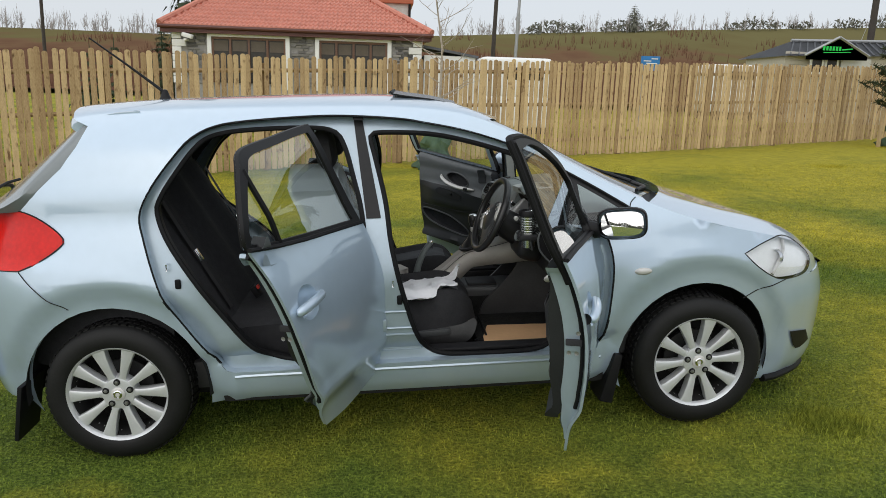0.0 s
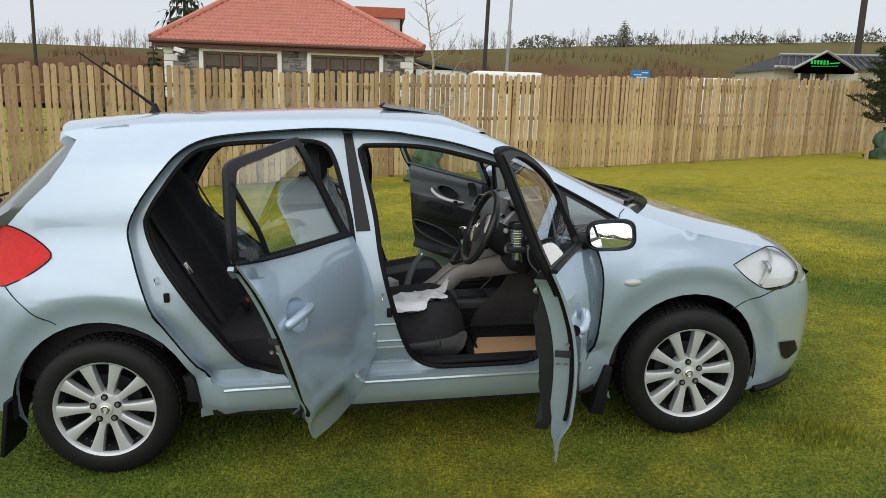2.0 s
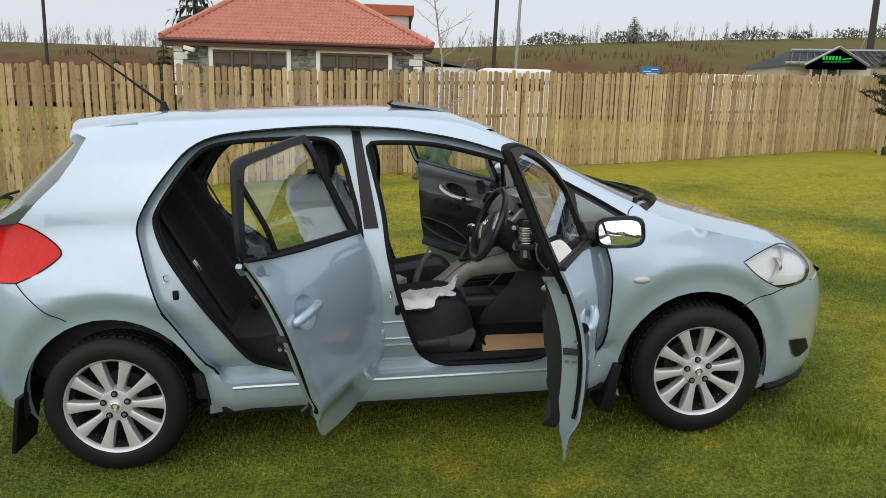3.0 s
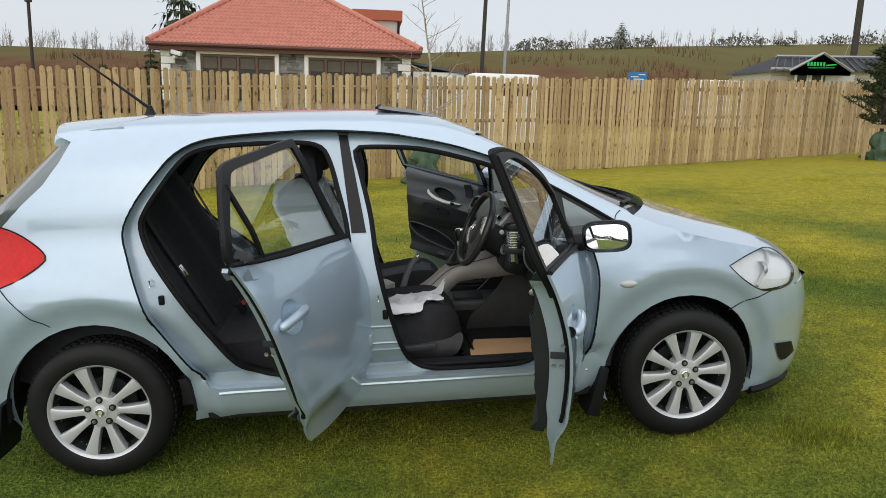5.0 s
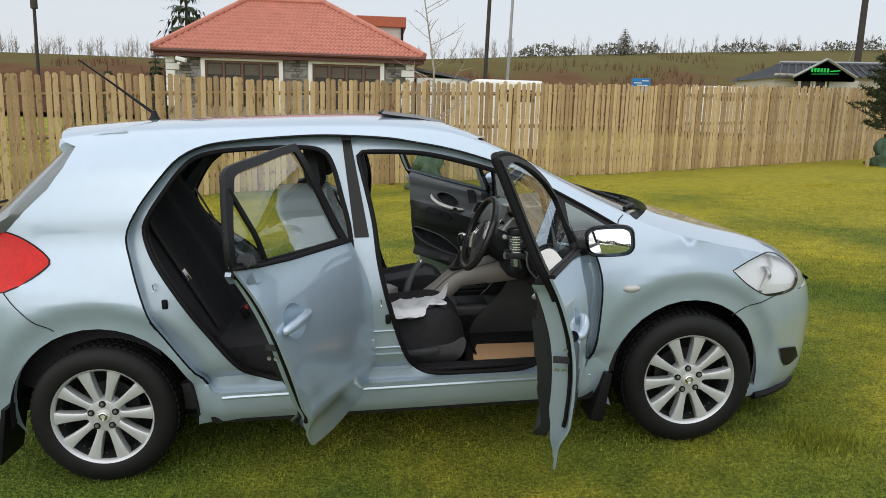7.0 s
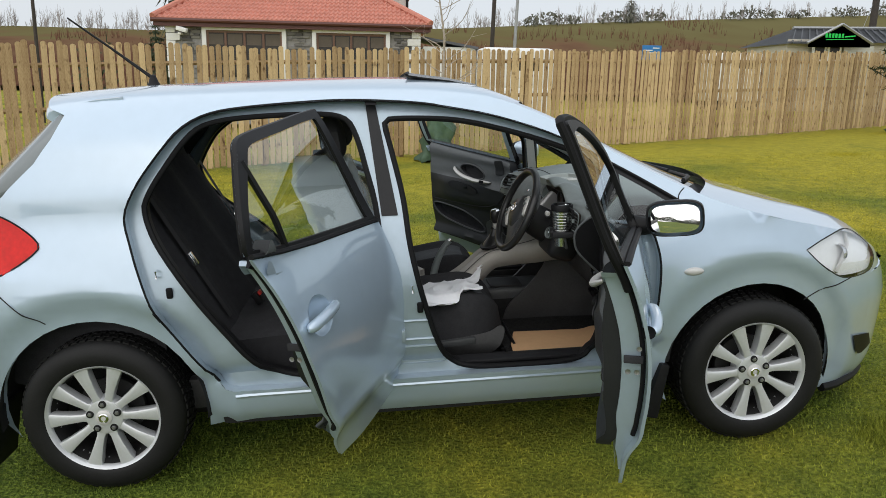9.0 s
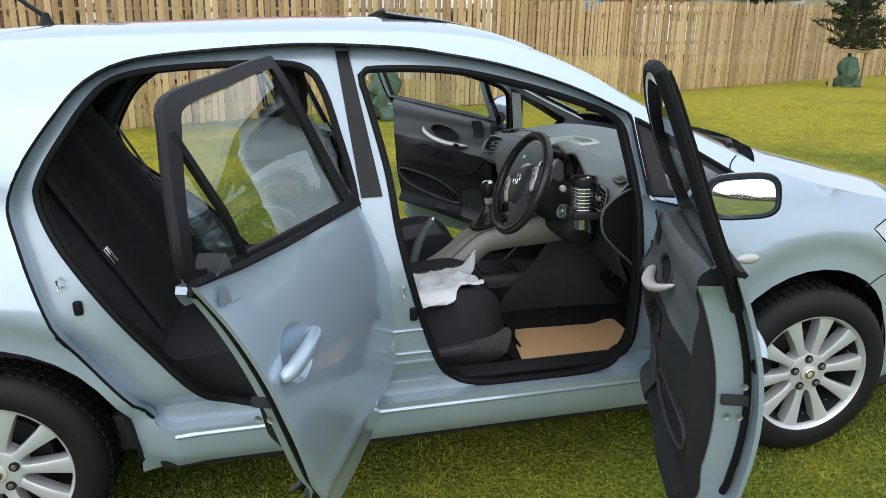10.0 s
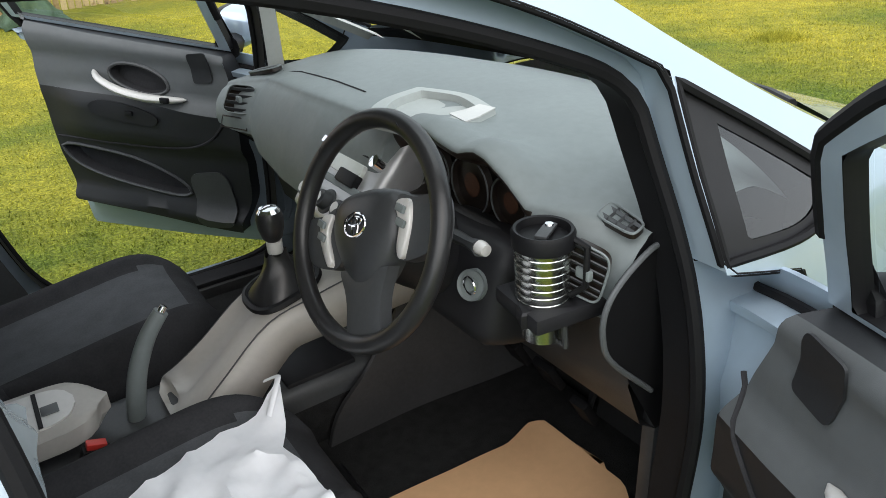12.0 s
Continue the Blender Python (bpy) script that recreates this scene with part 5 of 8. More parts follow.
# jambs: the recessed frame round both door openings, with the centre pillar
for s, hole, rear_clear in ((-1, OPENING, REAR_CLEAR), (1, FAR_OPENING, FAR_REAR_CLEAR)):
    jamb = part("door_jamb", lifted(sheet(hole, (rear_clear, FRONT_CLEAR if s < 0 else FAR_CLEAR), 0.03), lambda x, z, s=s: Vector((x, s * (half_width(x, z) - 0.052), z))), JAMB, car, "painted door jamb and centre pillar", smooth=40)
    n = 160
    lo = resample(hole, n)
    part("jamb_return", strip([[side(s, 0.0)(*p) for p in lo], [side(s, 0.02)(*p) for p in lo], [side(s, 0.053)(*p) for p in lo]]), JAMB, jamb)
    ring = resample(hole, 150)
    k = min(range(150), key=lambda i: (ring[i][1] > 0.5) * 9 + abs(ring[i][0]))
    ring = [p for p in ring[k:] + ring[:k] if p[1] > 0.42]
    part("aperture_seal", tube([side(s, 0.005)(x, z) for x, z in ring], 0.0055, 6), RUBBER, jamb)
    for clear in (rear_clear, FRONT_CLEAR if s < 0 else FAR_CLEAR):
        c = resample(clear, 120)
        part("jamb_return", strip([[side(s, 0.052)(*p) for p in c], [side(s, 0.11)(*p) for p in c]]), BLACK_TRIM, jamb)
        part("door_seal", tube([side(s, 0.050)(*p) for p in c], 0.011, 8, closed=True), RUBBER, jamb, "black rubber door seal")
    tape = [(-0.237, 1.462), (-0.198, 1.455), (-0.133, 1.035), (-0.133, 1.03), (-0.196, 1.03)]
    part("pillar_tape", lifted(sheet(tape, (), 0.03), side(s, 0.048)), TAPE, jamb, "dark grey pillar tape", smooth=60)
    part("pillar_cap", lifted(sheet([(-0.243, 1.478), (-0.195, 1.474), (-0.192, 1.448), (-0.236, 1.45)], (), 0.02), side(s, 0.010)), BLACK_TRIM, jamb)

# ---- windscreen, cowl, wipers ----
def screen_pt(u, v):
    """u 0 at the header, 1 at the cowl; v -1 to 1 across."""
    xs = 0.36 + (1.03 - 0.36) * u
    yr = half_width(xs, interp(xs, *RAIL)) - 0.055
    b = 0.12 + (0.27 - 0.12) * u
    x = xs + b * (1 - v * v)
    zr, zc = interp(xs, *RAIL), interp(x, *CROWN)
    return Vector((x, v * yr, zr + (zc - zr) * (1 - abs(v) ** 2.6) - 0.004))
bm = bmesh.new()
R = [[bm.verts.new(screen_pt(u, v)) for v in np.linspace(-1, 1, 21)] for u in np.linspace(0, 1, 14)]
for p, q in zip(R, R[1:]):
    for i in range(20):
        bm.faces.new((p[i], p[i + 1], q[i + 1], q[i]))
ws = part("windscreen", bm, GLASS, car, "clear curved windscreen", smooth=60)
ws.visible_shadow = False
for s in (-1, 1):
    edge = []
    for u in np.linspace(0, 1, 16):
        xs = 0.36 + (1.05 - 0.36) * u
        p = screen_pt(u, s)
        edge.append((Vector((xs, s * half_width(xs, interp(xs, *RAIL)), interp(xs, *RAIL))), p))
    part("front_pillar", strip([[e[0] for e in edge], [e[0].lerp(e[1], 0.5) + Vector((0, 0, 0.012)) for e in edge], [e[1] for e in edge]], closed=False), PAINT, body, smooth=60)
    part("screen_seal", tube([e[1] for e in edge], 0.007, 6), RUBBER, ws)
part("screen_header_seal", tube([screen_pt(0, v) for v in np.linspace(-1, 1, 15)], 0.006, 6), RUBBER, ws)
bm = bmesh.new()
a = [screen_pt(0.985, v) + Vector((0.0, 0, -0.01)) for v in np.linspace(-1, 1, 21)]
b = [Vector((1.075 + 0.26 * (1 - v * v), v * 0.76, interp(1.06, *RAIL) + (interp(1.33, *CROWN) - interp(1.06, *RAIL)) * (1 - abs(v) ** 3) - 0.015)) for v in np.linspace(-1, 1, 21)]
cowl = part("cowl", strip([a, [p.lerp(q, 0.5) - Vector((0, 0, 0.02)) for p, q in zip(a, b)], b], closed=False), BLACK_TRIM, car, "black plastic scuttle panel", smooth=60)
for v0, v1, u0 in ((-0.93, -0.05, 0.965), (0.05, 0.85, 0.96)):
    pts = [screen_pt(u0 - 0.03 * f, v0 + (v1 - v0) * f) + Vector((0, 0, 0.014)) for f in np.linspace(0, 1, 10)]
    w = part("wiper", tube(pts, 0.009, 6), BLACK_TRIM, car, "black wiper arm and blade")
    part("blade", tube([p + Vector((-0.02, 0, -0.012)) for p in pts], 0.006, 5), RUBBER, w)

# ---- tilted sunroof ----
sr = bmesh.new()
P = [[Vector((x + 0.02 * (1 - (y / 0.38) ** 2), y, top_z(x, y, min(x, 0.3)) + dz)) for y in np.linspace(-0.38, 0.38, 9)] for x, dz in ((-0.06, 0.020), (0.0, 0.013), (0.12, 0.006), (0.24, 0.001))]
sunroof = part("sunroof", solidify(strip(P, closed=False, bm=sr), 0.006), SUNROOF, car, "dark glass sunroof tilted up at its rear")
part("sunroof_seal", tube(P[0], 0.006, 5), RUBBER, sunroof)

# ---- aerial ----
aer = part("aerial", lathe([(0.0, 0.05), (0.012, 0.045), (0.022, 0.015), (0.032, 0.0)], 16, "Z", (-1.21, 0, 1.558)), BLACK_TRIM, car, "black roof aerial")
part("mast", tube([(-1.21, 0, 1.59), (-1.38, 0, 1.73), (-1.55, 0, 1.865)], 0.005, 6, radii=[0.009, 0.006, 0.004]), BLACK_TRIM, aer)

# ---- wheels ----
def wheel(x, s, turn):
    w = part("wheel", lathe([(0.216, 0.10), (0.224, 0.108), (0.235, 0.112), (0.262, 0.116), (0.290, 0.108), (0.306, 0.094), (0.314, 0.08), (0.317, 0.04), (0.317, -0.04), (0.314, -0.08), (0.300, -0.1), (0.26, -0.11), (0.216, -0.1)], 72, "Z"), TYRE, car, "black tyre on a silver alloy wheel", smooth=35)
    w.matrix_basis = Matrix.Translation((x, s * 0.755, 0.317)) @ Matrix.Rotation(radians(90 if s < 0 else -90), 4, "X") @ Matrix.Rotation(radians(turn), 4, "Z") @ Matrix.Scale(0.966, 4)
    # tread blocks
    bm = bmesh.new()
    for k in range(60):
        a = 2 * math.pi * k / 60
        for zz in (-0.06, -0.02, 0.02, 0.06):
            box((0.006, 0.022, 0.03), (0, 0, 0), bm=bm)
            n0 = len(bm.verts) - 8
            bm.verts.ensure_lookup_table()
            bmesh.ops.transform(bm, matrix=Matrix.Rotation(a + zz * 0.7, 4, "Z") @ Matrix.Translation((0.3185, 0, zz)), verts=bm.verts[n0:])
    part("tread", bm, TYRE, w, smooth=0)
    part("rim", lathe([(0.200, 0.04), (0.208, 0.085), (0.212, 0.100), (0.221, 0.108), (0.223, 0.104), (0.218, 0.09)], 64), ALLOY, w, "silver alloy rim")
    # barrel, disc and back plate coloured near black for the shaded spoke gaps
    part("rim_barrel", lathe([(0.207, 0.085), (0.2, 0.04), (0.198, -0.08), (0.19, -0.08)], 48), DISC_SHADE, w)
    part("brake_disc", lathe([(0.0, 0.0), (0.13, 0.0), (0.13, -0.02), (0.0, -0.02)], 40, at=(0, 0, 0.0)), DISC_SHADE, w)
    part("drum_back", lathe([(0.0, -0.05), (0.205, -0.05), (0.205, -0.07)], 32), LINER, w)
    prof = [(0.045, 0.026, 0.088), (0.085, 0.0155, 0.092), (0.13, 0.019, 0.096), (0.18, 0.0255, 0.098), (0.212, 0.032, 0.097)]
    loops = []
    for r, hw, z in prof:
        loops.append([Vector((r, -hw, z - 0.02)), Vector((r, -hw * 0.92, z - 0.003)), Vector((r, -hw * 0.6, z)), Vector((r, hw * 0.6, z)), Vector((r, hw * 0.92, z - 0.003)), Vector((r, hw, z - 0.02)), Vector((r, hw * 0.8, z - 0.05)), Vector((r, -hw * 0.8, z - 0.05))])
    spoke = strip(loops)
    me = mesh_of(spoke, 30)
    me.materials.append(ALLOY)
    for k in range(10):
        ob = new("spoke", me)
        ob.parent = w
        ob.matrix_basis = Matrix.Rotation(radians(36 * k), 4, "Z")
    part("hub", lathe([(0.0, 0.095), (0.03, 0.095), (0.06, 0.0945), (0.070, 0.092), (0.078, 0.08), (0.08, 0.04)], 40), ALLOY, w)
    part("centre_cap", lathe([(0.0, 0.105), (0.024, 0.104), (0.031, 0.100), (0.032, 0.090)], 28), SILVER_TRIM, w)
    part("cap_emblem", lathe([(0.010, 0.106), (0.0165, 0.1075), (0.020, 0.105)], 24), CHROME, w)
    nut = lathe([(0.0, 0.104), (0.007, 0.103), (0.0095, 0.099), (0.010, 0.090)], 6)
    me = mesh_of(nut, 30)
    me.materials.append(STEEL)
    # flat dark disc painted in for the shaded hole round each nut
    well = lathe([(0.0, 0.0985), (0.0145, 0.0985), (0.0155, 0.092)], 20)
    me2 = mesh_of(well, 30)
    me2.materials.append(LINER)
    for k in range(5):
        a = radians(72 * k + 18)
        for q in (me, me2):
            ob = new("wheel_nut" if q is me else "nut_recess", q)
            ob.parent = w
            ob.matrix_basis = Matrix.Translation((0.055 * math.cos(a), 0.055 * math.sin(a), 0))
    return w


for x, s, turn in ((-1.3, -1, 0), (1.3, -1, 4), (-1.3, 1, 10), (1.3, 1, 20)):
    wheel(x, s, turn)

# ---- doors ----
FD_SKIN = spline([(-0.16, 1.03), (-0.16, 1.03), (-0.14, 0.95), (-0.125, 0.80), (-0.115, 0.65), (-0.085, 0.48), (-0.03, 0.305), (-0.03, 0.305), (0.4, 0.318), (0.78, 0.345), (0.78, 0.345), (0.825, 0.43), (0.862, 0.60), (0.877, 0.80), (0.855, 0.925), (0.855, 0.925), (0.685, 0.965), (0.3, 0.995)], 4, True)
FD_FRAME = spline([(-0.16, 1.035), (-0.16, 1.035), (-0.18, 1.2), (-0.20, 1.415), (-0.20, 1.415), (-0.05, 1.412), (0.10, 1.392), (0.25, 1.362), (0.40, 1.318), (0.50, 1.275), (0.570, 1.224), (0.606, 1.194), (0.606, 1.194), (0.636, 0.978), (0.636, 0.978), (0.3, 1.0)], 4, True)
FD_GLASS = spline([(-0.128, 1.043), (-0.128, 1.043), (-0.148, 1.2), (-0.165, 1.385), (-0.165, 1.385), (0.0, 1.389), (0.15, 1.365), (0.3, 1.327), (0.45, 1.272), (0.52, 1.230), (0.573, 1.193), (0.573, 1.193), (0.588, 1.06), (0.597, 0.988), (0.597, 0.988), (0.3, 1.010)], 4, True)
RD_SKIN = spline([(-0.235, 1.025), (-0.235, 1.025), (-0.195, 0.8), (-0.175, 0.6), (-0.175, 0.352), (-0.175, 0.352), (-0.32, 0.336), (-0.545, 0.322), (-0.735, 0.338), (-0.735, 0.338), (-0.80, 0.42), (-0.90, 0.585), (-0.968, 0.735), (-1.022, 0.91), (-1.058, 1.02), (-1.103, 1.095), (-1.103, 1.095), (-0.93, 1.072), (-0.6, 1.048)], 4, True)
RD_FRAME = spline([(-0.235, 1.03), (-0.235, 1.03), (-0.285, 1.24), (-0.337, 1.449), (-0.337, 1.449), (-0.5, 1.437), (-0.67, 1.421), (-0.83, 1.408), (-0.915, 1.397), (-0.962, 1.380), (-0.992, 1.353), (-1.024, 1.310), (-1.070, 1.235), (-1.103, 1.165), (-1.105, 1.10), (-1.105, 1.10), (-0.93, 1.077), (-0.6, 1.053)], 4, True)
RD_GLASS = spline([(-0.300, 1.052), (-0.300, 1.052), (-0.338, 1.24), (-0.380, 1.418), (-0.380, 1.418), (-0.5, 1.410), (-0.67, 1.394), (-0.83, 1.381), (-0.90, 1.371), (-0.938, 1.353), (-0.985, 1.300), (-1.040, 1.225), (-1.072, 1.165), (-1.078, 1.112), (-1.078, 1.112), (-0.93, 1.092), (-0.6, 1.068)], 4, True)


def opened(hx, s, angle, back=0.0, lift=0.0, tilt=0.0):
    """The pose of a door turned open about its hinge line at x = hx on side s."""
    p = Vector((hx, s * 0.80, 0.75))
    return Matrix.Translation(p + Vector((-back, 0, lift))) @ Matrix.Rotation(radians(-s * angle), 4, "Z") @ Matrix.Rotation(radians(tilt), 4, "Y") @ Matrix.Translation(-p)


def scaled(poly, f, c=None):
    c = c or (sum(p[0] for p in poly) / len(poly), sum(p[1] for p in poly) / len(poly))
    return [(c[0] + (x - c[0]) * f, c[1] + (z - c[1]) * f) for x, z in poly]


def grow(poly, d):
    """Moves an outline inward by d."""
    P = resample(poly, 90)
    area = sum(P[i][0] * P[(i + 1) % 90][1] - P[(i + 1) % 90][0] * P[i][1] for i in range(90))
    o = []
    for i in range(90):
        a, b = np.array(P[i - 2]), np.array(P[(i + 2) % 90])
        t = (b - a) / max(np.linalg.norm(b - a), 1e-9)
        n = np.array((-t[1], t[0])) * (1 if area > 0 else -1)
        o.append(tuple(np.array(P[i]) + n * d))
    return o


WAIST_TOP = {True: ([-0.16, 0.1, 0.35, 0.6, 0.69, 0.86], [1.03, 1.014, 0.996, 0.976, 0.966, 0.925]), False: ([-1.11, -0.6, -0.235], [1.095, 1.048, 1.025])}
WAIST = {"front_door": [(-0.155, 1.035), (0.1, 1.018), (0.35, 0.998), (0.6, 0.978), (0.645, 0.974)], "rear_door": [(-0.24, 1.033), (-0.45, 1.045), (-0.75, 1.062), (-0.95, 1.080), (-1.105, 1.100)]}


def door_shell(name, skin, frame, pane, s, m, label, hand_x, hand_z):
    """Outer skin, edge flange, window frame, glass, seal and outside handle."""
    f = side(s, 0.0, True)
    cup = [(hand_x - 0.004 + 0.074 * math.cos(a), hand_z + 0.060 * math.sin(a)) for a in np.linspace(0, 2 * math.pi, 28, endpoint=False)]
    door = part(name, lifted(sheet(skin, (cup,), 0.022), f), PAINT, car, label, smooth=50, m=m)
    lo = resample(skin, 140)
    inn = resample(grow(skin, 0.035), 140)
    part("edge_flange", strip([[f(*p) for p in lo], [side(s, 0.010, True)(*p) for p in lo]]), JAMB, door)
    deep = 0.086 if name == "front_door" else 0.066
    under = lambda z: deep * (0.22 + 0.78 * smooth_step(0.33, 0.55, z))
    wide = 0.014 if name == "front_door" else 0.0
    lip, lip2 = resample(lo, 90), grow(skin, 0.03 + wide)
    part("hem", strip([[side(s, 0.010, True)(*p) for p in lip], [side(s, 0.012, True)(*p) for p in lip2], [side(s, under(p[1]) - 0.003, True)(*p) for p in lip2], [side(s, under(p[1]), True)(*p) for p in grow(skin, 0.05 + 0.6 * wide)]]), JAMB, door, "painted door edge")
    run = grow(skin, 0.026 + wide)
    first = max(range(len(run)), key=lambda i: int(run[i][1] > 0.45) - int(run[i - 1][1] > 0.45))
    run = [p for p in run[first:] + run[:first] if p[1] > 0.45]
    part("door_seal", tube([side(s, 0.030 - wide * 0.5, True)(*p) for p in run], 0.010 - 0.15 * wide, 6), RUBBER, door)
    fr = lifted(sheet(frame, (pane,), 0.025), side(s, 0.006))
    win = part("window_frame", fr, BLACK_TRIM, door, "satin black window frame", smooth=50)
    fo, gi = resample(frame, 120), resample(pane, 120)
    proud = 0.036 if name == "front_door" else 0.020
    bmf = strip([[side(s, 0.006, True)(*p) for p in fo], [side(s, proud, True)(*p) for p in fo]])
    strip([[side(s, 0.006, True)(*p) for p in gi], [side(s, proud - 0.001, True)(*p) for p in gi]], bm=bmf)
    part("frame_edge", bmf, BLACK_TRIM, door, smooth=50)
    part("frame_inner", lifted(sheet(frame, (pane,), 0.025), side(s, proud)), JAMB, door, smooth=50)
    rim = [p for p in grow(frame, -0.004 if name == "front_door" else 0.006) if p[1] > WAIST[name][0][1] + 0.03]
    cut_at = max(range(len(rim)), key=lambda i: math.dist(rim[i], rim[i - 1]))
    rim = rim[cut_at:] + rim[:cut_at]
    if name == "front_door":
        tail = [(-0.158, 1.04), (-0.140, 1.015), (-0.122, 0.98), (-0.115, 0.95)]
        rim = rim + tail if rim[-1][0] < rim[0][0] else tail[::-1] + rim
    part("frame_seal", tube([side(s, 0.026 if name == "front_door" else 0.024, True)(*p) for p in rim], 0.0125 if name == "front_door" else 0.006, 8), RUBBER, door, "thick black rubber seal")
    g = part("glass", lifted(sheet(pane, (), 0.05), side(s, 0.017)), GLASS, door, "lightly tinted side window", smooth=60)
    g.visible_shadow = False
    part("waist_seal", tube([side(s, -0.002, True)(x, z) for x, z in WAIST[name]], 0.011, 6, flat=0.7), RUBBER, door)
    # outside handle over its scooped cup
    cup = resample(cup, 40)
    bowl = [[side(s, e, True)(*p) for p in scaled(cup, k)] for k, e in ((1.0, 0.0), (0.97, 0.003), (0.86, 0.014), (0.6, 0.022), (0.3, 0.025))] + [[side(s, 0.025, True)(hand_x, hand_z)] * 40]
    part("handle_cup", strip(bowl), PAINT, door, smooth=60)
    hd = [side(s, d, True)(hand_x + dx, hand_z + dz) for dx, dz, d in ((0.095, 0.007, -0.002), (0.072, 0.006, -0.013), (0.0, 0.002, -0.020), (-0.068, -0.004, -0.018), (-0.095, -0.008, -0.011), (-0.104, -0.010, -0.003))]
    part("handle", tube(spline([tuple(p) for p in hd], 4), 0.0115, 12, radii=[0.006 + 0.012 * max(0.0, math.sin(math.pi * min(1, 0.04 + i / 21))) ** 0.5 for i in range(21)]), PAINT, door, "body-coloured pull handle")
    return door


front_doors, rear_doors = [], []
for s in (-1, 1):
    front_doors.append(door_shell("front_door", FD_SKIN, FD_FRAME, FD_GLASS, s, opened(0.79, s, 69.0) if s < 0 else opened(0.79, s, 51.0, 0.05, 0.04, 4.0), "open pale blue front door with charcoal inner trim", 0.06, 0.815))
    rear_doors.append(door_shell("rear_door", RD_SKIN, RD_FRAME, RD_GLASS, s, opened(-0.20, s, 69.0 if s < 0 else 66.0), "open pale blue rear door with charcoal inner trim", -0.864, 0.868))
    bar = [(-0.984, 1.335), (-0.945, 1.21), (-0.898, 1.078)]
    part("divider_bar", tube([side(s, 0.012)(x, z) for x, z in spline(bar, 5)], 0.011, 6), BLACK_TRIM, rear_doors[-1])



def trim_depth(x, z):
    """How far the moulded trim stands in from the outer skin."""
    if x < -0.17:
        arm = smooth_step(0.60, 0.68, z) * (1 - smooth_step(0.74, 0.84, z)) * smooth_step(-1.0, -0.8, x)
        return 0.085 + 0.03 * arm + 0.01 * smooth_step(0.9, 1.0, z)
    arm = smooth_step(0.64, 0.70, z) * (1 - smooth_step(0.79, 0.85, z))
    return 0.125 - 0.012 * smooth_step(0.18, -0.05, x) + 0.02 * smooth_step(0.4, 0.6, z) + 0.03 * arm * smooth_step(-0.1, 0.12, x) - 0.01 * smooth_step(0.86, 0.95, z) + 0.012 * smooth_step(0.92, 0.97, z)


def trim_at(s, extra=0.0):
    return lambda x, z: Vector((x, s * (half_width(x, min(z, 0.80)) - trim_depth(x, z) - extra), z))


def ellipse(cx, cz, a, b, tilt=0.0, n=28, e=1.0):
    t = radians(tilt)
    o = []
    for k in np.linspace(0, 2 * math.pi, n, endpoint=False):
        c, q = math.copysign(abs(math.cos(k)) ** e, math.cos(k)) * a, math.copysign(abs(math.sin(k)) ** e, math.sin(k)) * b
        o.append((cx + c * math.cos(t) - q * math.sin(t), cz + c * math.sin(t) + q * math.cos(t)))
    return o


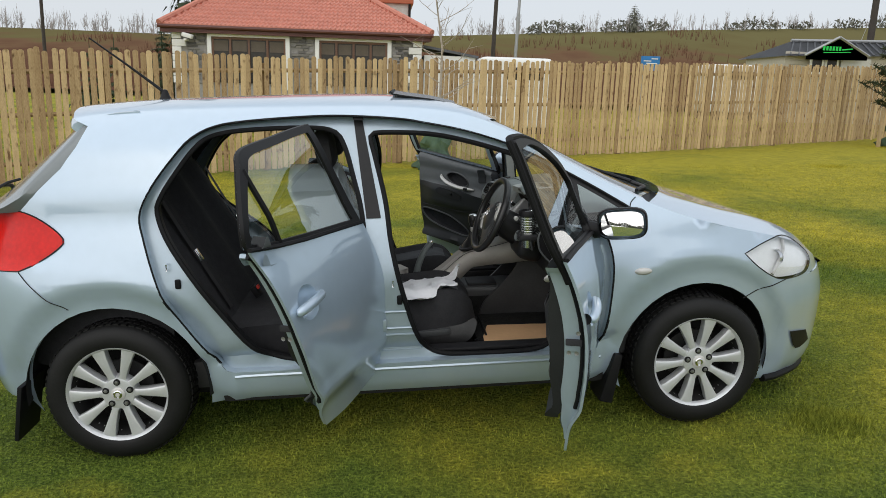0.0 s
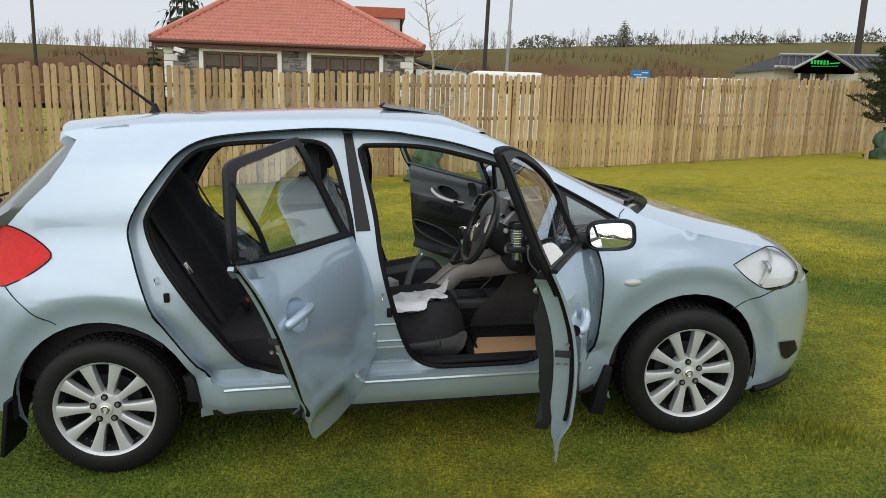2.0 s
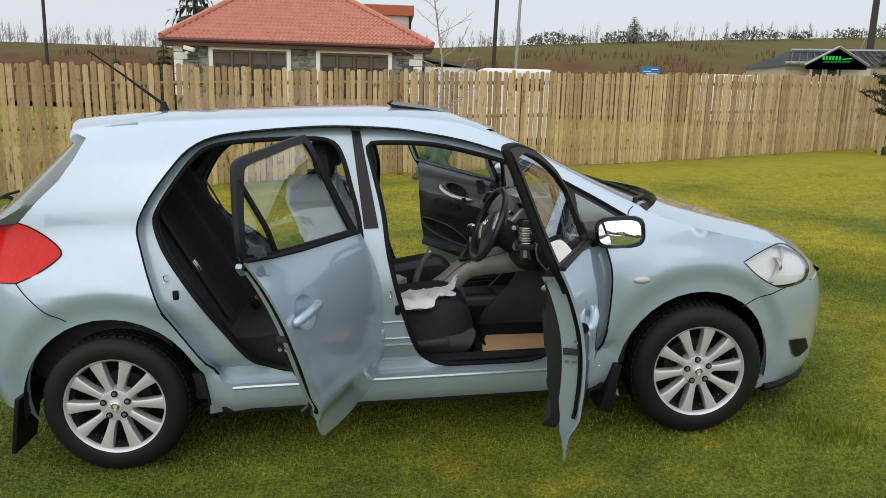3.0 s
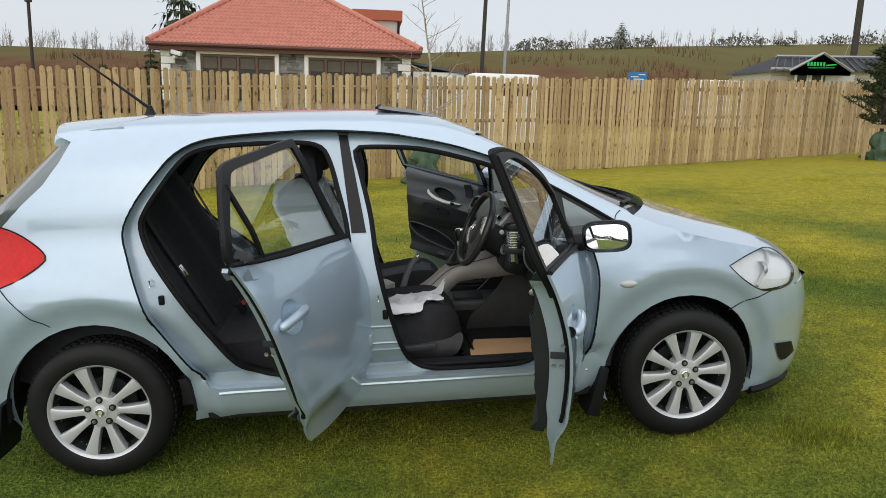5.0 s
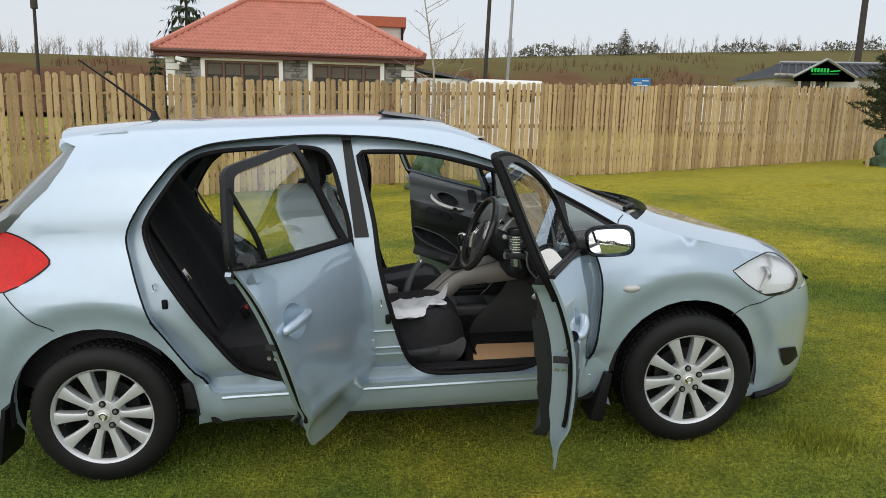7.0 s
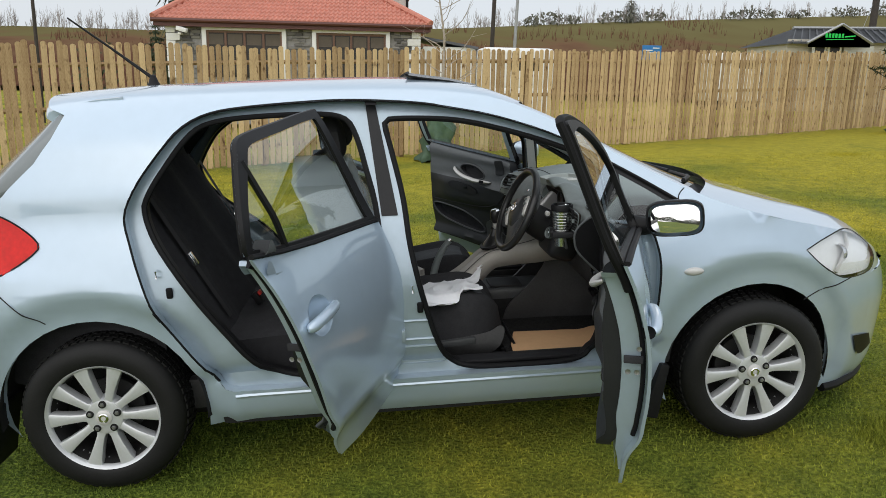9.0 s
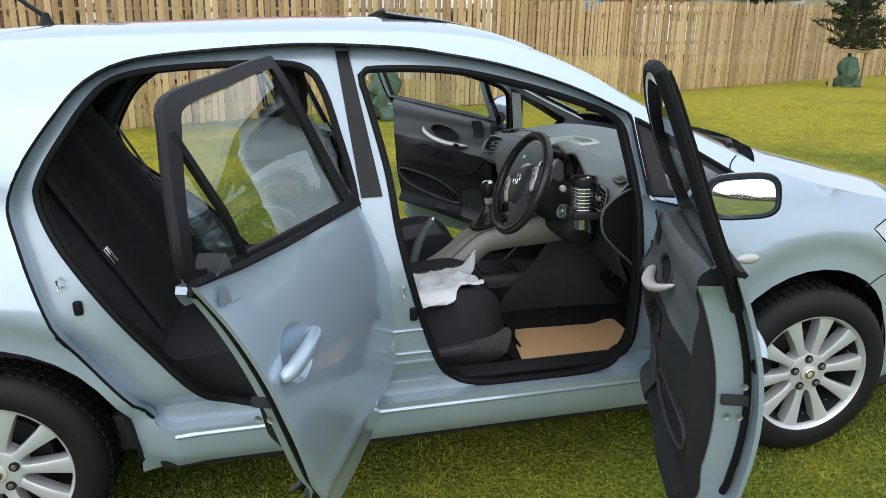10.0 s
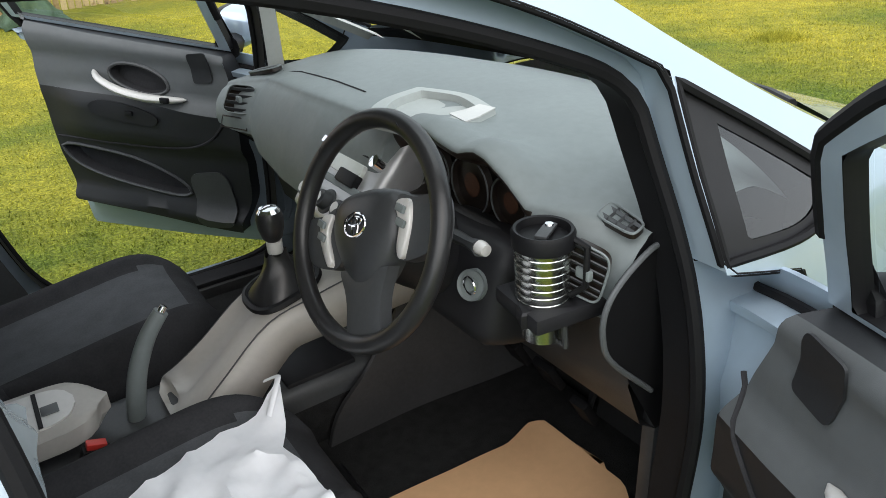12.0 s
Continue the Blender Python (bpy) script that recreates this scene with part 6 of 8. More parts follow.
def door_trim(door, skin, s, front):
    """Moulded inner panel: pale top roll, dark body, armrest, pocket, silver pull, switches."""
    out = [(x, z + 0.052 * smooth_step(0.83, 0.92, z)) for x, z in grow(skin, 0.05 if front else 0.065)]
    if front:
        out = [(min(x, 0.685 - 0.05 * smooth_step(0.75, 1.0, z) - 0.04 * smooth_step(0.55, 0.4, z)), max(z, 0.425 - 0.03 * smooth_step(0.1, 0.6, x))) for x, z in out]
    f = trim_at(s)
    pocket = spline([(-0.045, 0.615), (0.05, 0.628), (0.25, 0.612), (0.40, 0.560), (0.455, 0.510), (0.40, 0.490), (0.20, 0.510), (0.02, 0.548)], 5, True) if front else ellipse(-0.55, 0.46, 0.20, 0.05, 0, 28, 0.6)
    pull = ellipse(0.33, 0.882, 0.11, 0.042, -9) if front else ellipse(-0.62, 0.885, 0.095, 0.042, 8)
    seam = (lambda x: 0.825 - 0.03 * smooth_step(0.2, 0.6, x)) if front else (lambda x: 0.965)
    ring = resample(out, 240)
    high, low = [p for p in ring if p[1] > seam(p[0])], [p for p in ring if p[1] <= seam(p[0])]
    def joined(pts):
        """Closes a cut outline along the seam line."""
        k = max(range(len(pts)), key=lambda i: math.dist(pts[i], pts[i - 1]))
        pts = pts[k:] + pts[:k]
        xs = np.linspace(pts[-1][0], pts[0][0], 16)
        return pts + [(x, seam(x)) for x in xs]
    high, low = joined(high), joined(low)
    def rolled(x, z):
        """The top band, rounded over towards the glass."""
        zt = interp(x, *WAIST_TOP[front])
        e = smooth_step(zt - 0.035, zt + 0.012, z)
        return Vector((x, s * (half_width(x, min(z, 0.80)) - trim_depth(x, z) + 0.03 * e * e), z))
    b = lifted(sheet(low, (pocket,) if front else (pocket, pull), 0.025), f)
    n = resample(out, 160)
    strip([[rolled(*p) for p in n], [side(s, 0.030)(*p) if p[1] > seam(p[0]) else side(s, 0.07)(*p) for p in n]], bm=b)
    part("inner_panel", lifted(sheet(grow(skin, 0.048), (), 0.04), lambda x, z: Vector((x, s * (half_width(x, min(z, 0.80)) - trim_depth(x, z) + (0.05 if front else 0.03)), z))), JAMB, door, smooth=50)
    tp = part("trim_panel", b, TRIM_DK, door, "charcoal moulded door trim", smooth=45)
    part("top_roll", lifted(sheet(high, (pull,) if front else (), 0.015), rolled), TRIM_MID, door, "mid-grey upper trim", smooth=60)
    for hole, dd in ((pocket, 0.04), (pull, 0.03)):
        h = resample(hole, 40)
        back = [Vector((x, s * (half_width(x, min(z, 0.8)) - trim_depth(x, z) + dd), z)) for x, z in scaled(h, 0.88)]
        mid = sum(back, Vector()) / len(back)
        part("recess", strip([[f(*p) for p in h], back, [mid] * 40]), CLOTH_SIDE, door, smooth=40)
        part("recess_lip", tube([f(*p) for p in h], 0.006, 6, closed=True), PLASTIC_DK, door)
    if front:
        pts = [(0.505, 0.835, 0.006), (0.45, 0.834, 0.022), (0.37, 0.838, 0.036), (0.28, 0.852, 0.038), (0.20, 0.878, 0.024), (0.165, 0.898, 0.002)]
        pl = part("pull_handle", tube([trim_at(s, e)(x, z) for x, z, e in spline(pts, 4)], 0.017, 12, radii=[0.0015 + 0.0165 * max(0.0, math.sin(math.pi * i / 20)) ** 0.45 * (1.12 - 0.3 * i / 20) for i in range(21)], flat=0.72), SILVER_TRIM, door, "silver-grey plastic pull handle")
        part("lock_lever", box((0.03, 0.012, 0.018), trim_at(s, 0.045)(0.452, 0.838), 0.004), BLACK_TRIM, pl)
        sw = [(0.40, 0.762), (0.37, 0.742), (0.26, 0.746), (0.16, 0.764), (0.145, 0.790), (0.19, 0.810), (0.31, 0.802), (0.38, 0.786)]
        sp = part("switch_plate", solidify(lifted(sheet(spline(sw, 3, True), (), 0.03), trim_at(s, 0.002)), 0.004), TAPE, door)
        for k, (x, z) in enumerate(((0.35, 0.774), (0.305, 0.768), (0.305, 0.790), (0.26, 0.770), (0.26, 0.792)) if s < 0 else ((0.30, 0.778),)):
            part("window_switch", box((0.028, 0.012, 0.016), trim_at(s, 0.007)(x, z), 0.004), BLACK_TRIM, sp)
        line = spline([(0.68, 0.86), (0.63, 0.77), (0.55, 0.70), (0.4, 0.665), (0.1, 0.655), (-0.05, 0.65)], 5)
        part("trim_seam", tube([trim_at(s, 0.001)(x, z) for x, z in line], 0.004, 5), CLOTH_SIDE, door)
        tw = part("tweeter_cover", solidify(lifted(sheet(ellipse(0.56, 0.935, 0.034, 0.046, 8, 32, 0.28), (), 0.03), trim_at(s, 0.001)), 0.004), TRIM_DK, door)
        sp2 = ellipse(0.545, 0.50, 0.075, 0.095, 10, 28, 0.45)
        part("speaker_cover", solidify(lifted(sheet(sp2, (), 0.03), trim_at(s, 0.002)), 0.005), PLASTIC_DK, door)
    else:
        pts = [(-0.48, 0.862, 0.006), (-0.54, 0.858, 0.03), (-0.62, 0.862, 0.042), (-0.70, 0.878, 0.03), (-0.75, 0.90, 0.004)]
        part("pull_handle", tube([trim_at(s, e)(x, z) for x, z, e in spline(pts, 4)], 0.016, 10, radii=[0.002 + 0.014 * math.sin(math.pi * i / 16) ** 0.5 for i in range(17)]), SILVER_TRIM, door, "silver-grey plastic pull handle")
    return tp


for s, fd, rd in zip((-1, 1), front_doors, rear_doors):
    door_trim(fd, FD_SKIN, s, True)
    door_trim(rd, RD_SKIN, s, False)
    # lock slot, rubber plug and screws on the rear edge of each front door
    for door, hx, ex, ez in ((fd, -0.122, 0.74, 0.83), (rd, -0.992, 0.80, 0.9)):
        w = half_width(hx, ex)
        part("lock_slot", box((0.012, 0.055, 0.022), (hx + 0.030, s * (w - 0.05), ex), 0.003), CLOTH_SIDE, door)
        if door == fd:
            part("rubber_plug", lathe([(0.0, 0.006), (0.016, 0.004), (0.02, 0.0)], 16, "X", (hx - 0.002 + 0.012, s * (w - 0.012), ez)), RUBBER, door)
        for dy, dz in ((0.035, 0.035), (0.04, -0.035), (0.065, -0.035)):
            part("lock_screw", lathe([(0.0, 0.004), (0.006, 0.003), (0.008, 0.0)], 10, "X", (hx + 0.022, s * (w - dy), ex + dz)), STEEL, door)
    # door mirror on the front door
    mx, my, mz = 0.585, s * 0.945, 1.026
    sh = bmesh.new()
    loops = []
    for dx, k in ((-0.045, 0.94), (-0.042, 1.0), (-0.02, 1.02), (0.03, 0.9), (0.06, 0.6), (0.068, 0.2)):
        loops.append([Vector((mx + dx, my + s * a * k, mz + c * k)) for a, c in ellipse(0, 0, 0.098, 0.064, 4 * 1, 32, 0.55)])
    strip(loops, bm=sh)
    mir = part("door_mirror", sh, [BLACK_TRIM, PAINT], fd, "black-rimmed door mirror with body-coloured shell", smooth=50)
    for poly in mir.data.polygons:
        poly.material_index = 1 if poly.center.x > mx - 0.01 else 0
    # slightly convex glass, set a little upwards
    rings = []
    for k in np.linspace(1.0, 0.0, 9):
        rings.append([Vector((mx - 0.036 + 0.118 * c * k - 0.006 + ((a * k) ** 2 + (c * k) ** 2) / 1.9, my + s * a * k, mz + c * k)) for a, c in ellipse(0, 0, 0.083, 0.049, 4, 40, 0.55)])
    part("mirror_glass", strip(rings), MIRROR, mir, smooth=80)
    part("stalk", tube([(mx + 0.03, s * 0.80, 0.985), (mx + 0.025, s * 0.84, 0.985), (mx + 0.01, s * 0.885, 0.995)], 0.03, 10, radii=[0.04, 0.034, 0.03]), BLACK_TRIM, mir)
    part("sail_panel", lifted(sheet([(0.618, 1.10), (0.645, 0.972), (0.55, 0.980), (0.585, 1.02)], (), 0.03), side(s, 0.0)), BLACK_TRIM, mir)

# ================= cabin =================
# floor, tunnel, footwell sides
floor_pan = part("cabin_floor", box((2.0, 1.42, 0.05), (-0.1, 0, 0.285), 0.01), CARPET, car, "black carpeted cabin floor")
part("footwell_floor", box((0.62, 1.36, 0.09), (0.62, 0, 0.325), 0.02), CARPET, floor_pan)
part("tunnel", box((1.75, 0.24, 0.20), (-0.15, 0, 0.38), 0.05, seg=3), CARPET, floor_pan)
part("toe_board", box((0.06, 1.42, 0.55), (1.08, 0, 0.55), 0.02, rot=(0, -28, 0)), CARPET, floor_pan)
for s in (-1, 1):
    part("sill_scuff", box((0.62, 0.075, 0.016), (0.33, s * 0.722, 0.405), 0.005), TAPE, car, "black sill scuff plate")
    part("sill_inner", box((1.9, 0.06, 0.13), (-0.1, s * 0.70, 0.335), 0.02), FOOTWELL, car)
    part("kick_panel", box((0.40, 0.03, 0.55), (0.92, s * 0.70, 0.60), 0.01), PLASTIC_DK, car)
    # inner skin of the rear quarter and lamp bays, so that no daylight leaks in
    far = 0.13 if s > 0 else 0.0
    part("quarter_trim", lifted(sheet(spline([(-1.08, 0.42), (-1.2 - far, 0.9), (-1.12 - 1.3 * far, 1.14), (-0.95 - far, 1.40), (-1.30, 1.45), (-1.62, 1.15), (-1.75, 0.8), (-1.7, 0.4)], 3, True), (), 0.08), side(s, 0.12)), CLOTH_SIDE, car)
    fp = [(Vector((x, s * (half_width(x, z) - 0.075), z)), Vector((x + 0.03, s * (half_width(x, z) - 0.13), z + 0.005))) for x, z in spline([(0.10, 1.40), (0.30, 1.36), (0.50, 1.295), (0.66, 1.215), (0.80, 1.14), (0.95, 1.065), (1.02, 1.03)], 4)]
    part("pillar_trim", strip([[a for a, b in fp], [a.lerp(b, 0.5) + Vector((0, 0, 0.02)) for a, b in fp], [b for a, b in fp]], closed=False), PILLAR_TRIM, car, "warm grey pillar trim", smooth=60)
    part("pillar_trim", lifted(sheet([(0.655, 1.20), (0.70, 1.19), (0.735, 0.99), (0.685, 0.99)], (), 0.03), side(s, 0.10)), PILLAR_TRIM, car, smooth=60)
    part("centre_pillar_trim", lifted(sheet(spline([(x - (0.06 if s > 0 and x > -0.15 else 0), z) for x, z in [(-0.26, 1.40), (-0.18, 1.395), (-0.135, 1.1), (-0.11, 0.9), (-0.06, 0.66), (-0.01, 0.48), (-0.02, 0.42), (-0.22, 0.42), (-0.19, 0.9)]], 3, True), (), 0.05), side(s, 0.13)), PLASTIC_DK, car)
# headlining
bm = bmesh.new()
R = [[bm.verts.new((xs, k * 0.55, interp(xs, *CROWN) - 0.05 - 0.05 * k * k - (0.05 if xs > 0.3 else 0))) for k in np.linspace(-1, 1, 11)] for xs in np.linspace(-1.4, 0.42, 12)]
for p, q in zip(R, R[1:]):
    for i in range(10):
        bm.faces.new((p[i], p[i + 1], q[i + 1], q[i]))
part("headlining", bm, ROOFLIN, car, smooth=60)


# ---- seats ----
def pad(nx, ny, fn, bm=None):
    """A closed upholstered pad: fn(u, v, side) gives its upper and lower skins."""
    b = bmesh.new()
    A = [[b.verts.new(fn(u, v, 1)) for v in np.linspace(-1, 1, ny)] for u in np.linspace(0, 1, nx)]
    B = [[b.verts.new(fn(u, v, 0)) for v in np.linspace(-1, 1, ny)] for u in np.linspace(0, 1, nx)]
    for S, flip in ((A, 0), (B, 1)):
        for i in range(nx - 1):
            for j in range(ny - 1):
                q = (S[i][j], S[i + 1][j], S[i + 1][j + 1], S[i][j + 1])
                b.faces.new(q[::-1] if flip else q)
    ring = lambda S: S[0][:] + [S[i][-1] for i in range(1, nx)] + S[-1][-2::-1] + [S[i][0] for i in range(nx - 2, 0, -1)]
    a, c = ring(A), ring(B)
    for i in range(len(a)):
        j = (i + 1) % len(a)
        b.faces.new((a[i], a[j], c[j], c[i]))
    return join(bm, b)


def front_seat(yc, covered):
    low, rise = (0.135, 0.050) if covered else (0.098, 0.088)
    seat = part("front_seat", pad(30, 31, lambda u, v, t: Vector((-0.27 + 0.585 * u, yc + 0.25 * v * (0.96 + 0.04 * u - 0.60 * (max(0.0, u - 0.60) / 0.40) ** 3), (0.44 + (low + rise * u + 0.048 * math.exp(-((abs(v) - 0.78) / 0.17) ** 2)) * (1 - abs(v) ** 7) ** 0.5 * (1 - max(0, (u - 0.55) / 0.45) ** 3.5) ** 0.5) if t else 0.43 + 0.01 * u))), [CLOTH, CLOTH_SIDE], car, "charcoal cloth front seat", smooth=60)
    for poly in seat.data.polygons:
        poly.material_index = 1 if abs(poly.center.y - yc) > 0.135 or poly.center.x > 0.235 else 0
    back = part("backrest", pad(24, 19, lambda u, v, t: Vector((-0.20 - 0.20 * u + ((0.045 * smooth_step(0.5, 0.85, abs(v)) - 0.05 * smooth_step(0.86, 1.0, abs(v))) if t else -0.11) - (0.03 * smooth_step(0.9, 1, u)), yc + 0.245 * v * (1 - 0.34 * smooth_step(0.5, 1.0, u)), 0.56 + 0.64 * u * (1 - 0.14 * abs(v) ** 2.5)))), CLOTH_SIDE, seat, smooth=60)
    part("headrest", pad(12, 11, lambda u, v, t: Vector((-0.375 - 0.02 * u + (0.05 if t else -0.05) * (1 - (2 * abs(u - 0.5)) ** 4 * 0.5) * (1 - 0.4 * abs(v) ** 3), yc + 0.125 * v * (1 - 0.25 * smooth_step(0.6, 1, u)), 1.225 + 0.175 * u))), CLOTH_SIDE, seat, smooth=60)
    for dy in (-0.06, 0.06):
        part("headrest_post", tube([(-0.385, yc + dy, 1.16), (-0.385, yc + dy, 1.25)], 0.007, 8), CHROME, seat)
    # seams across the cushion
    for line in ([(0.10, -0.12), (0.10, 0.0), (0.10, 0.12)], [(-0.25, -0.13), (0.0, -0.125), (0.14, -0.13)], [(-0.25, 0.13), (0.0, 0.125), (0.14, 0.13)]):
        part("seam", tube([(x, yc + y, 0.4315 + low + (rise + 0.004) * (x + 0.27) / 0.585) for x, y in spline(line, 6)], 0.004, 4), CLOTH_SIDE, seat)
    s = -1 if yc < 0 else 1
    val = spline([(-0.26, 0.46), (-0.26, 0.46), (0.0, 0.455), (0.22, 0.475), (0.285, 0.50), (0.30, 0.47), (0.26, 0.40), (0.16, 0.345), (0.16, 0.345), (-0.24, 0.35), (-0.24, 0.35)], 4, True)
    part("side_valance", solidify(lifted(sheet(val, (), 0.03), lambda x, z: Vector((x, yc + s * (0.262 - 0.03 * abs(z - 0.42) / 0.08), z))), 0.02), FOOTWELL, seat, "black plastic seat valance")
    part("height_lever", box((0.20, 0.022, 0.030), (0.07, yc + s * 0.278, 0.452), 0.008, rot=(0, -4, 0)), PLASTIC_DK, seat, "grey seat height lever")
    for dy in (-0.18, 0.18):
        part("seat_rail", box((0.62, 0.035, 0.045), (0.03, yc + dy, 0.335), 0.005), STEEL if dy > 0 else BLACK_TRIM, seat)
    part("slide_bar", tube([(0.30, yc - 0.16, 0.36), (0.36, yc - 0.15, 0.375), (0.36, yc + 0.15, 0.375), (0.30, yc + 0.16, 0.36)], 0.008, 8), BLACK_TRIM, seat)
    if covered:
        def film(u, v, t):
            n = noise.noise(Vector((u * 5, v * 4, 1))) * 0.035 + abs(noise.noise(Vector((u * 13, v * 9, 4)))) * 0.014
            return Vector((-0.20 - 0.20 * u + (0.075 + 0.5 * n if t else -0.15 - 0.8 * abs(n)), yc + (0.272 + 0.8 * n) * v * (1 - 0.33 * smooth_step(0.45, 1.0, u)), 0.70 + 0.54 * u * (1 - 0.20 * abs(v) ** 2) + 0.5 * n))
        part("clear_cover", pad(26, 21, film), CLEARFILM, seat, "crumpled clear plastic seat cover", smooth=30)
    return seat


front_seat(-0.37, True)
front_seat(0.37, False)
bench = part("rear_bench", pad(12, 25, lambda u, v, t: Vector((-1.02 + 0.50 * u, 0.64 * v, (0.52 + 0.03 * u - 0.03 * max(0, u - 0.8) / 0.2 + 0.012 * math.cos(v * 9)) if t else 0.36))), CLOTH_SIDE, car, "black cloth rear bench", smooth=60)
part("backrest", pad(14, 25, lambda u, v, t: Vector((-0.85 - 0.38 * u + (0.02 * math.cos(v * 9) if t else -0.12), 0.63 * v * (1 - 0.06 * u), 0.50 + 0.70 * u))), CLOTH_SIDE, bench, smooth=60)
for y in (-0.36, 0.36):
    part("headrest", pad(10, 9, lambda u, v, t, y=y: Vector((-1.25 - 0.04 * u + (0.04 if t else -0.05) * (1 - 0.4 * abs(v) ** 3), y + 0.12 * v, 1.20 + 0.13 * u * (1 - 0.2 * v * v)))), CLOTH_SIDE, bench, smooth=60)
    part("belt_strap", strip([[(x, y * 1.35 + dy, z) for x, z in ((-1.165, 1.16), (-1.085, 1.0), (-0.97, 0.78), (-0.865, 0.58))] for dy in (-0.024, 0.024)], closed=False), BELT, bench, smooth=0)
    part("belt_tongue", box((0.015, 0.045, 0.06), (-0.998, y * 1.35, 0.84), 0.004, rot=(0, -28, 0)), CHROME, bench)
    part("buckle", box((0.03, 0.05, 0.06), (-0.80, y * 0.55, 0.57), 0.006, rot=(0, -30, 0)), BLACK_TRIM, bench)
    part("buckle_button", box((0.012, 0.036, 0.02), (-0.788, y * 0.55, 0.596), 0.003, rot=(0, -30, 0)), RED, bench)
part("parcel_shelf", box((0.55, 1.15, 0.03), (-1.49, 0, 1.02), 0.01), CLOTH_SIDE, car)

# ---- dashboard ----
DY = [-0.74, -0.66, -0.62, -0.58, -0.545, -0.49, -0.44, -0.41, -0.385, -0.34, -0.29, -0.22, -0.165, -0.13, 0.0, 0.12, 0.25, 0.45, 0.59, 0.66, 0.74]
EDGE_X = [0.665, 0.637, 0.612, 0.595, 0.585, 0.588, 0.59, 0.588, 0.574, 0.572, 0.573, 0.575, 0.59, 0.6, 0.6, 0.59, 0.585, 0.602, 0.625, 0.58, 0.562]
EDGE_Z = [0.998, 1.004, 1.01, 1.012, 1.012, 1.042, 1.062, 1.068, 1.061, 1.068, 1.078, 1.07, 1.048, 1.04, 1.034, 1.036, 1.034, 1.02, 1.0, 0.99, 0.975]
LOW_X = [0.625, 0.61, 0.605, 0.6, 0.6, 0.6, 0.6, 0.6, 0.6, 0.6, 0.6, 0.585, 0.57, 0.56, 0.54, 0.5, 0.505, 0.525, 0.56, 0.53, 0.52]
LOW_Z = [0.87, 0.87, 0.88, 0.9, 0.905, 0.905, 0.905, 0.905, 0.905, 0.905, 0.905, 0.895, 0.875, 0.86, 0.84, 0.842, 0.84, 0.85, 0.858, 0.862, 0.868]


def recess(y):
    """1 inside the instrument binnacle."""
    return smooth_step(-0.580, -0.520, y) * (1 - smooth_step(-0.165, -0.135, y))


def dash_profile(y):
    """The dash's outline in x and z at that y: from the screen base, over the top, round the edge, down the face or into the binnacle."""
    a = abs(y) / 0.74
    xe, ze, xl, zl = (interp(y, DY, t) for t in (EDGE_X, EDGE_Z, LOW_X, LOW_Z))
    top = 1.056 - 0.05 * a ** 4
    r = recess(y)
    face = [(xe + (xl - xe) * f - 0.020 * math.sin(math.pi * f), ze + (zl - ze) * f) for f in (0.16, 0.4, 0.7, 0.92, 1.0)]
    well = [(xe + 0.010, ze - 0.022), (0.650, ze - 0.055), (0.668, 0.965), (0.655, 0.918), (0.588, 0.905)]
    return [(1.20 - 0.22 * a * a, top - 0.050), (1.02 - 0.12 * a * a, top - 0.006), (0.86, top + 0.002), (0.735 - 0.03 * r, top + (ze - top) * 0.30 - 0.006 * r), (xe + 0.045, ze + 0.008), (xe + 0.010, ze + 0.003), (xe, ze - 0.007)] + [(p[0] + (q[0] - p[0]) * r, p[1] + (q[1] - p[1]) * r) for p, q in zip(face, well)]


ys = np.linspace(-0.715, 0.74, 112)
prof = [spline([(x, z) for x, z in dash_profile(y)], 3) for y in ys]
dash = part("dashboard", strip([[Vector((x, y, z)) for x, z in p] for p, y in zip(prof, ys)], closed=False), [PLASTIC_MID, GAUGE], car, "grey moulded dashboard with vents, tray and instrument hood", smooth=60)
n_seg = len(prof[0]) - 1
for k, poly in enumerate(dash.data.polygons):
    poly.material_index = 1 if recess(poly.center.y) > 0.3 and k % n_seg >= 18 else 0
low = strip([[Vector((x, y, z)) for x, z in ((interp(y, DY, LOW_X), interp(y, DY, LOW_Z) + 0.002), (interp(y, DY, LOW_X) + 0.035, interp(y, DY, LOW_Z) - 0.022), (0.645, 0.78 - 0.03 * (y < 0)), (0.68, 0.66 - 0.06 * (y > 0)), (0.72, 0.63 - 0.06 * (y > 0)), (1.0, 0.62 - 0.06 * (y > 0)))] for y in ys], closed=False)
part("lower_dash", low, FOOTWELL, dash, "charcoal lower dash", smooth=60)
for ye in (-0.715, 0.74):
    b = bmesh.new()
    b.faces.new([b.verts.new((x, ye, z)) for x, z in dash_profile(ye) + [(0.645, 0.76), (0.72, 0.63), (1.0, 0.62)]])
    part("dash_end", b, BLACK_TRIM, dash, smooth=0)


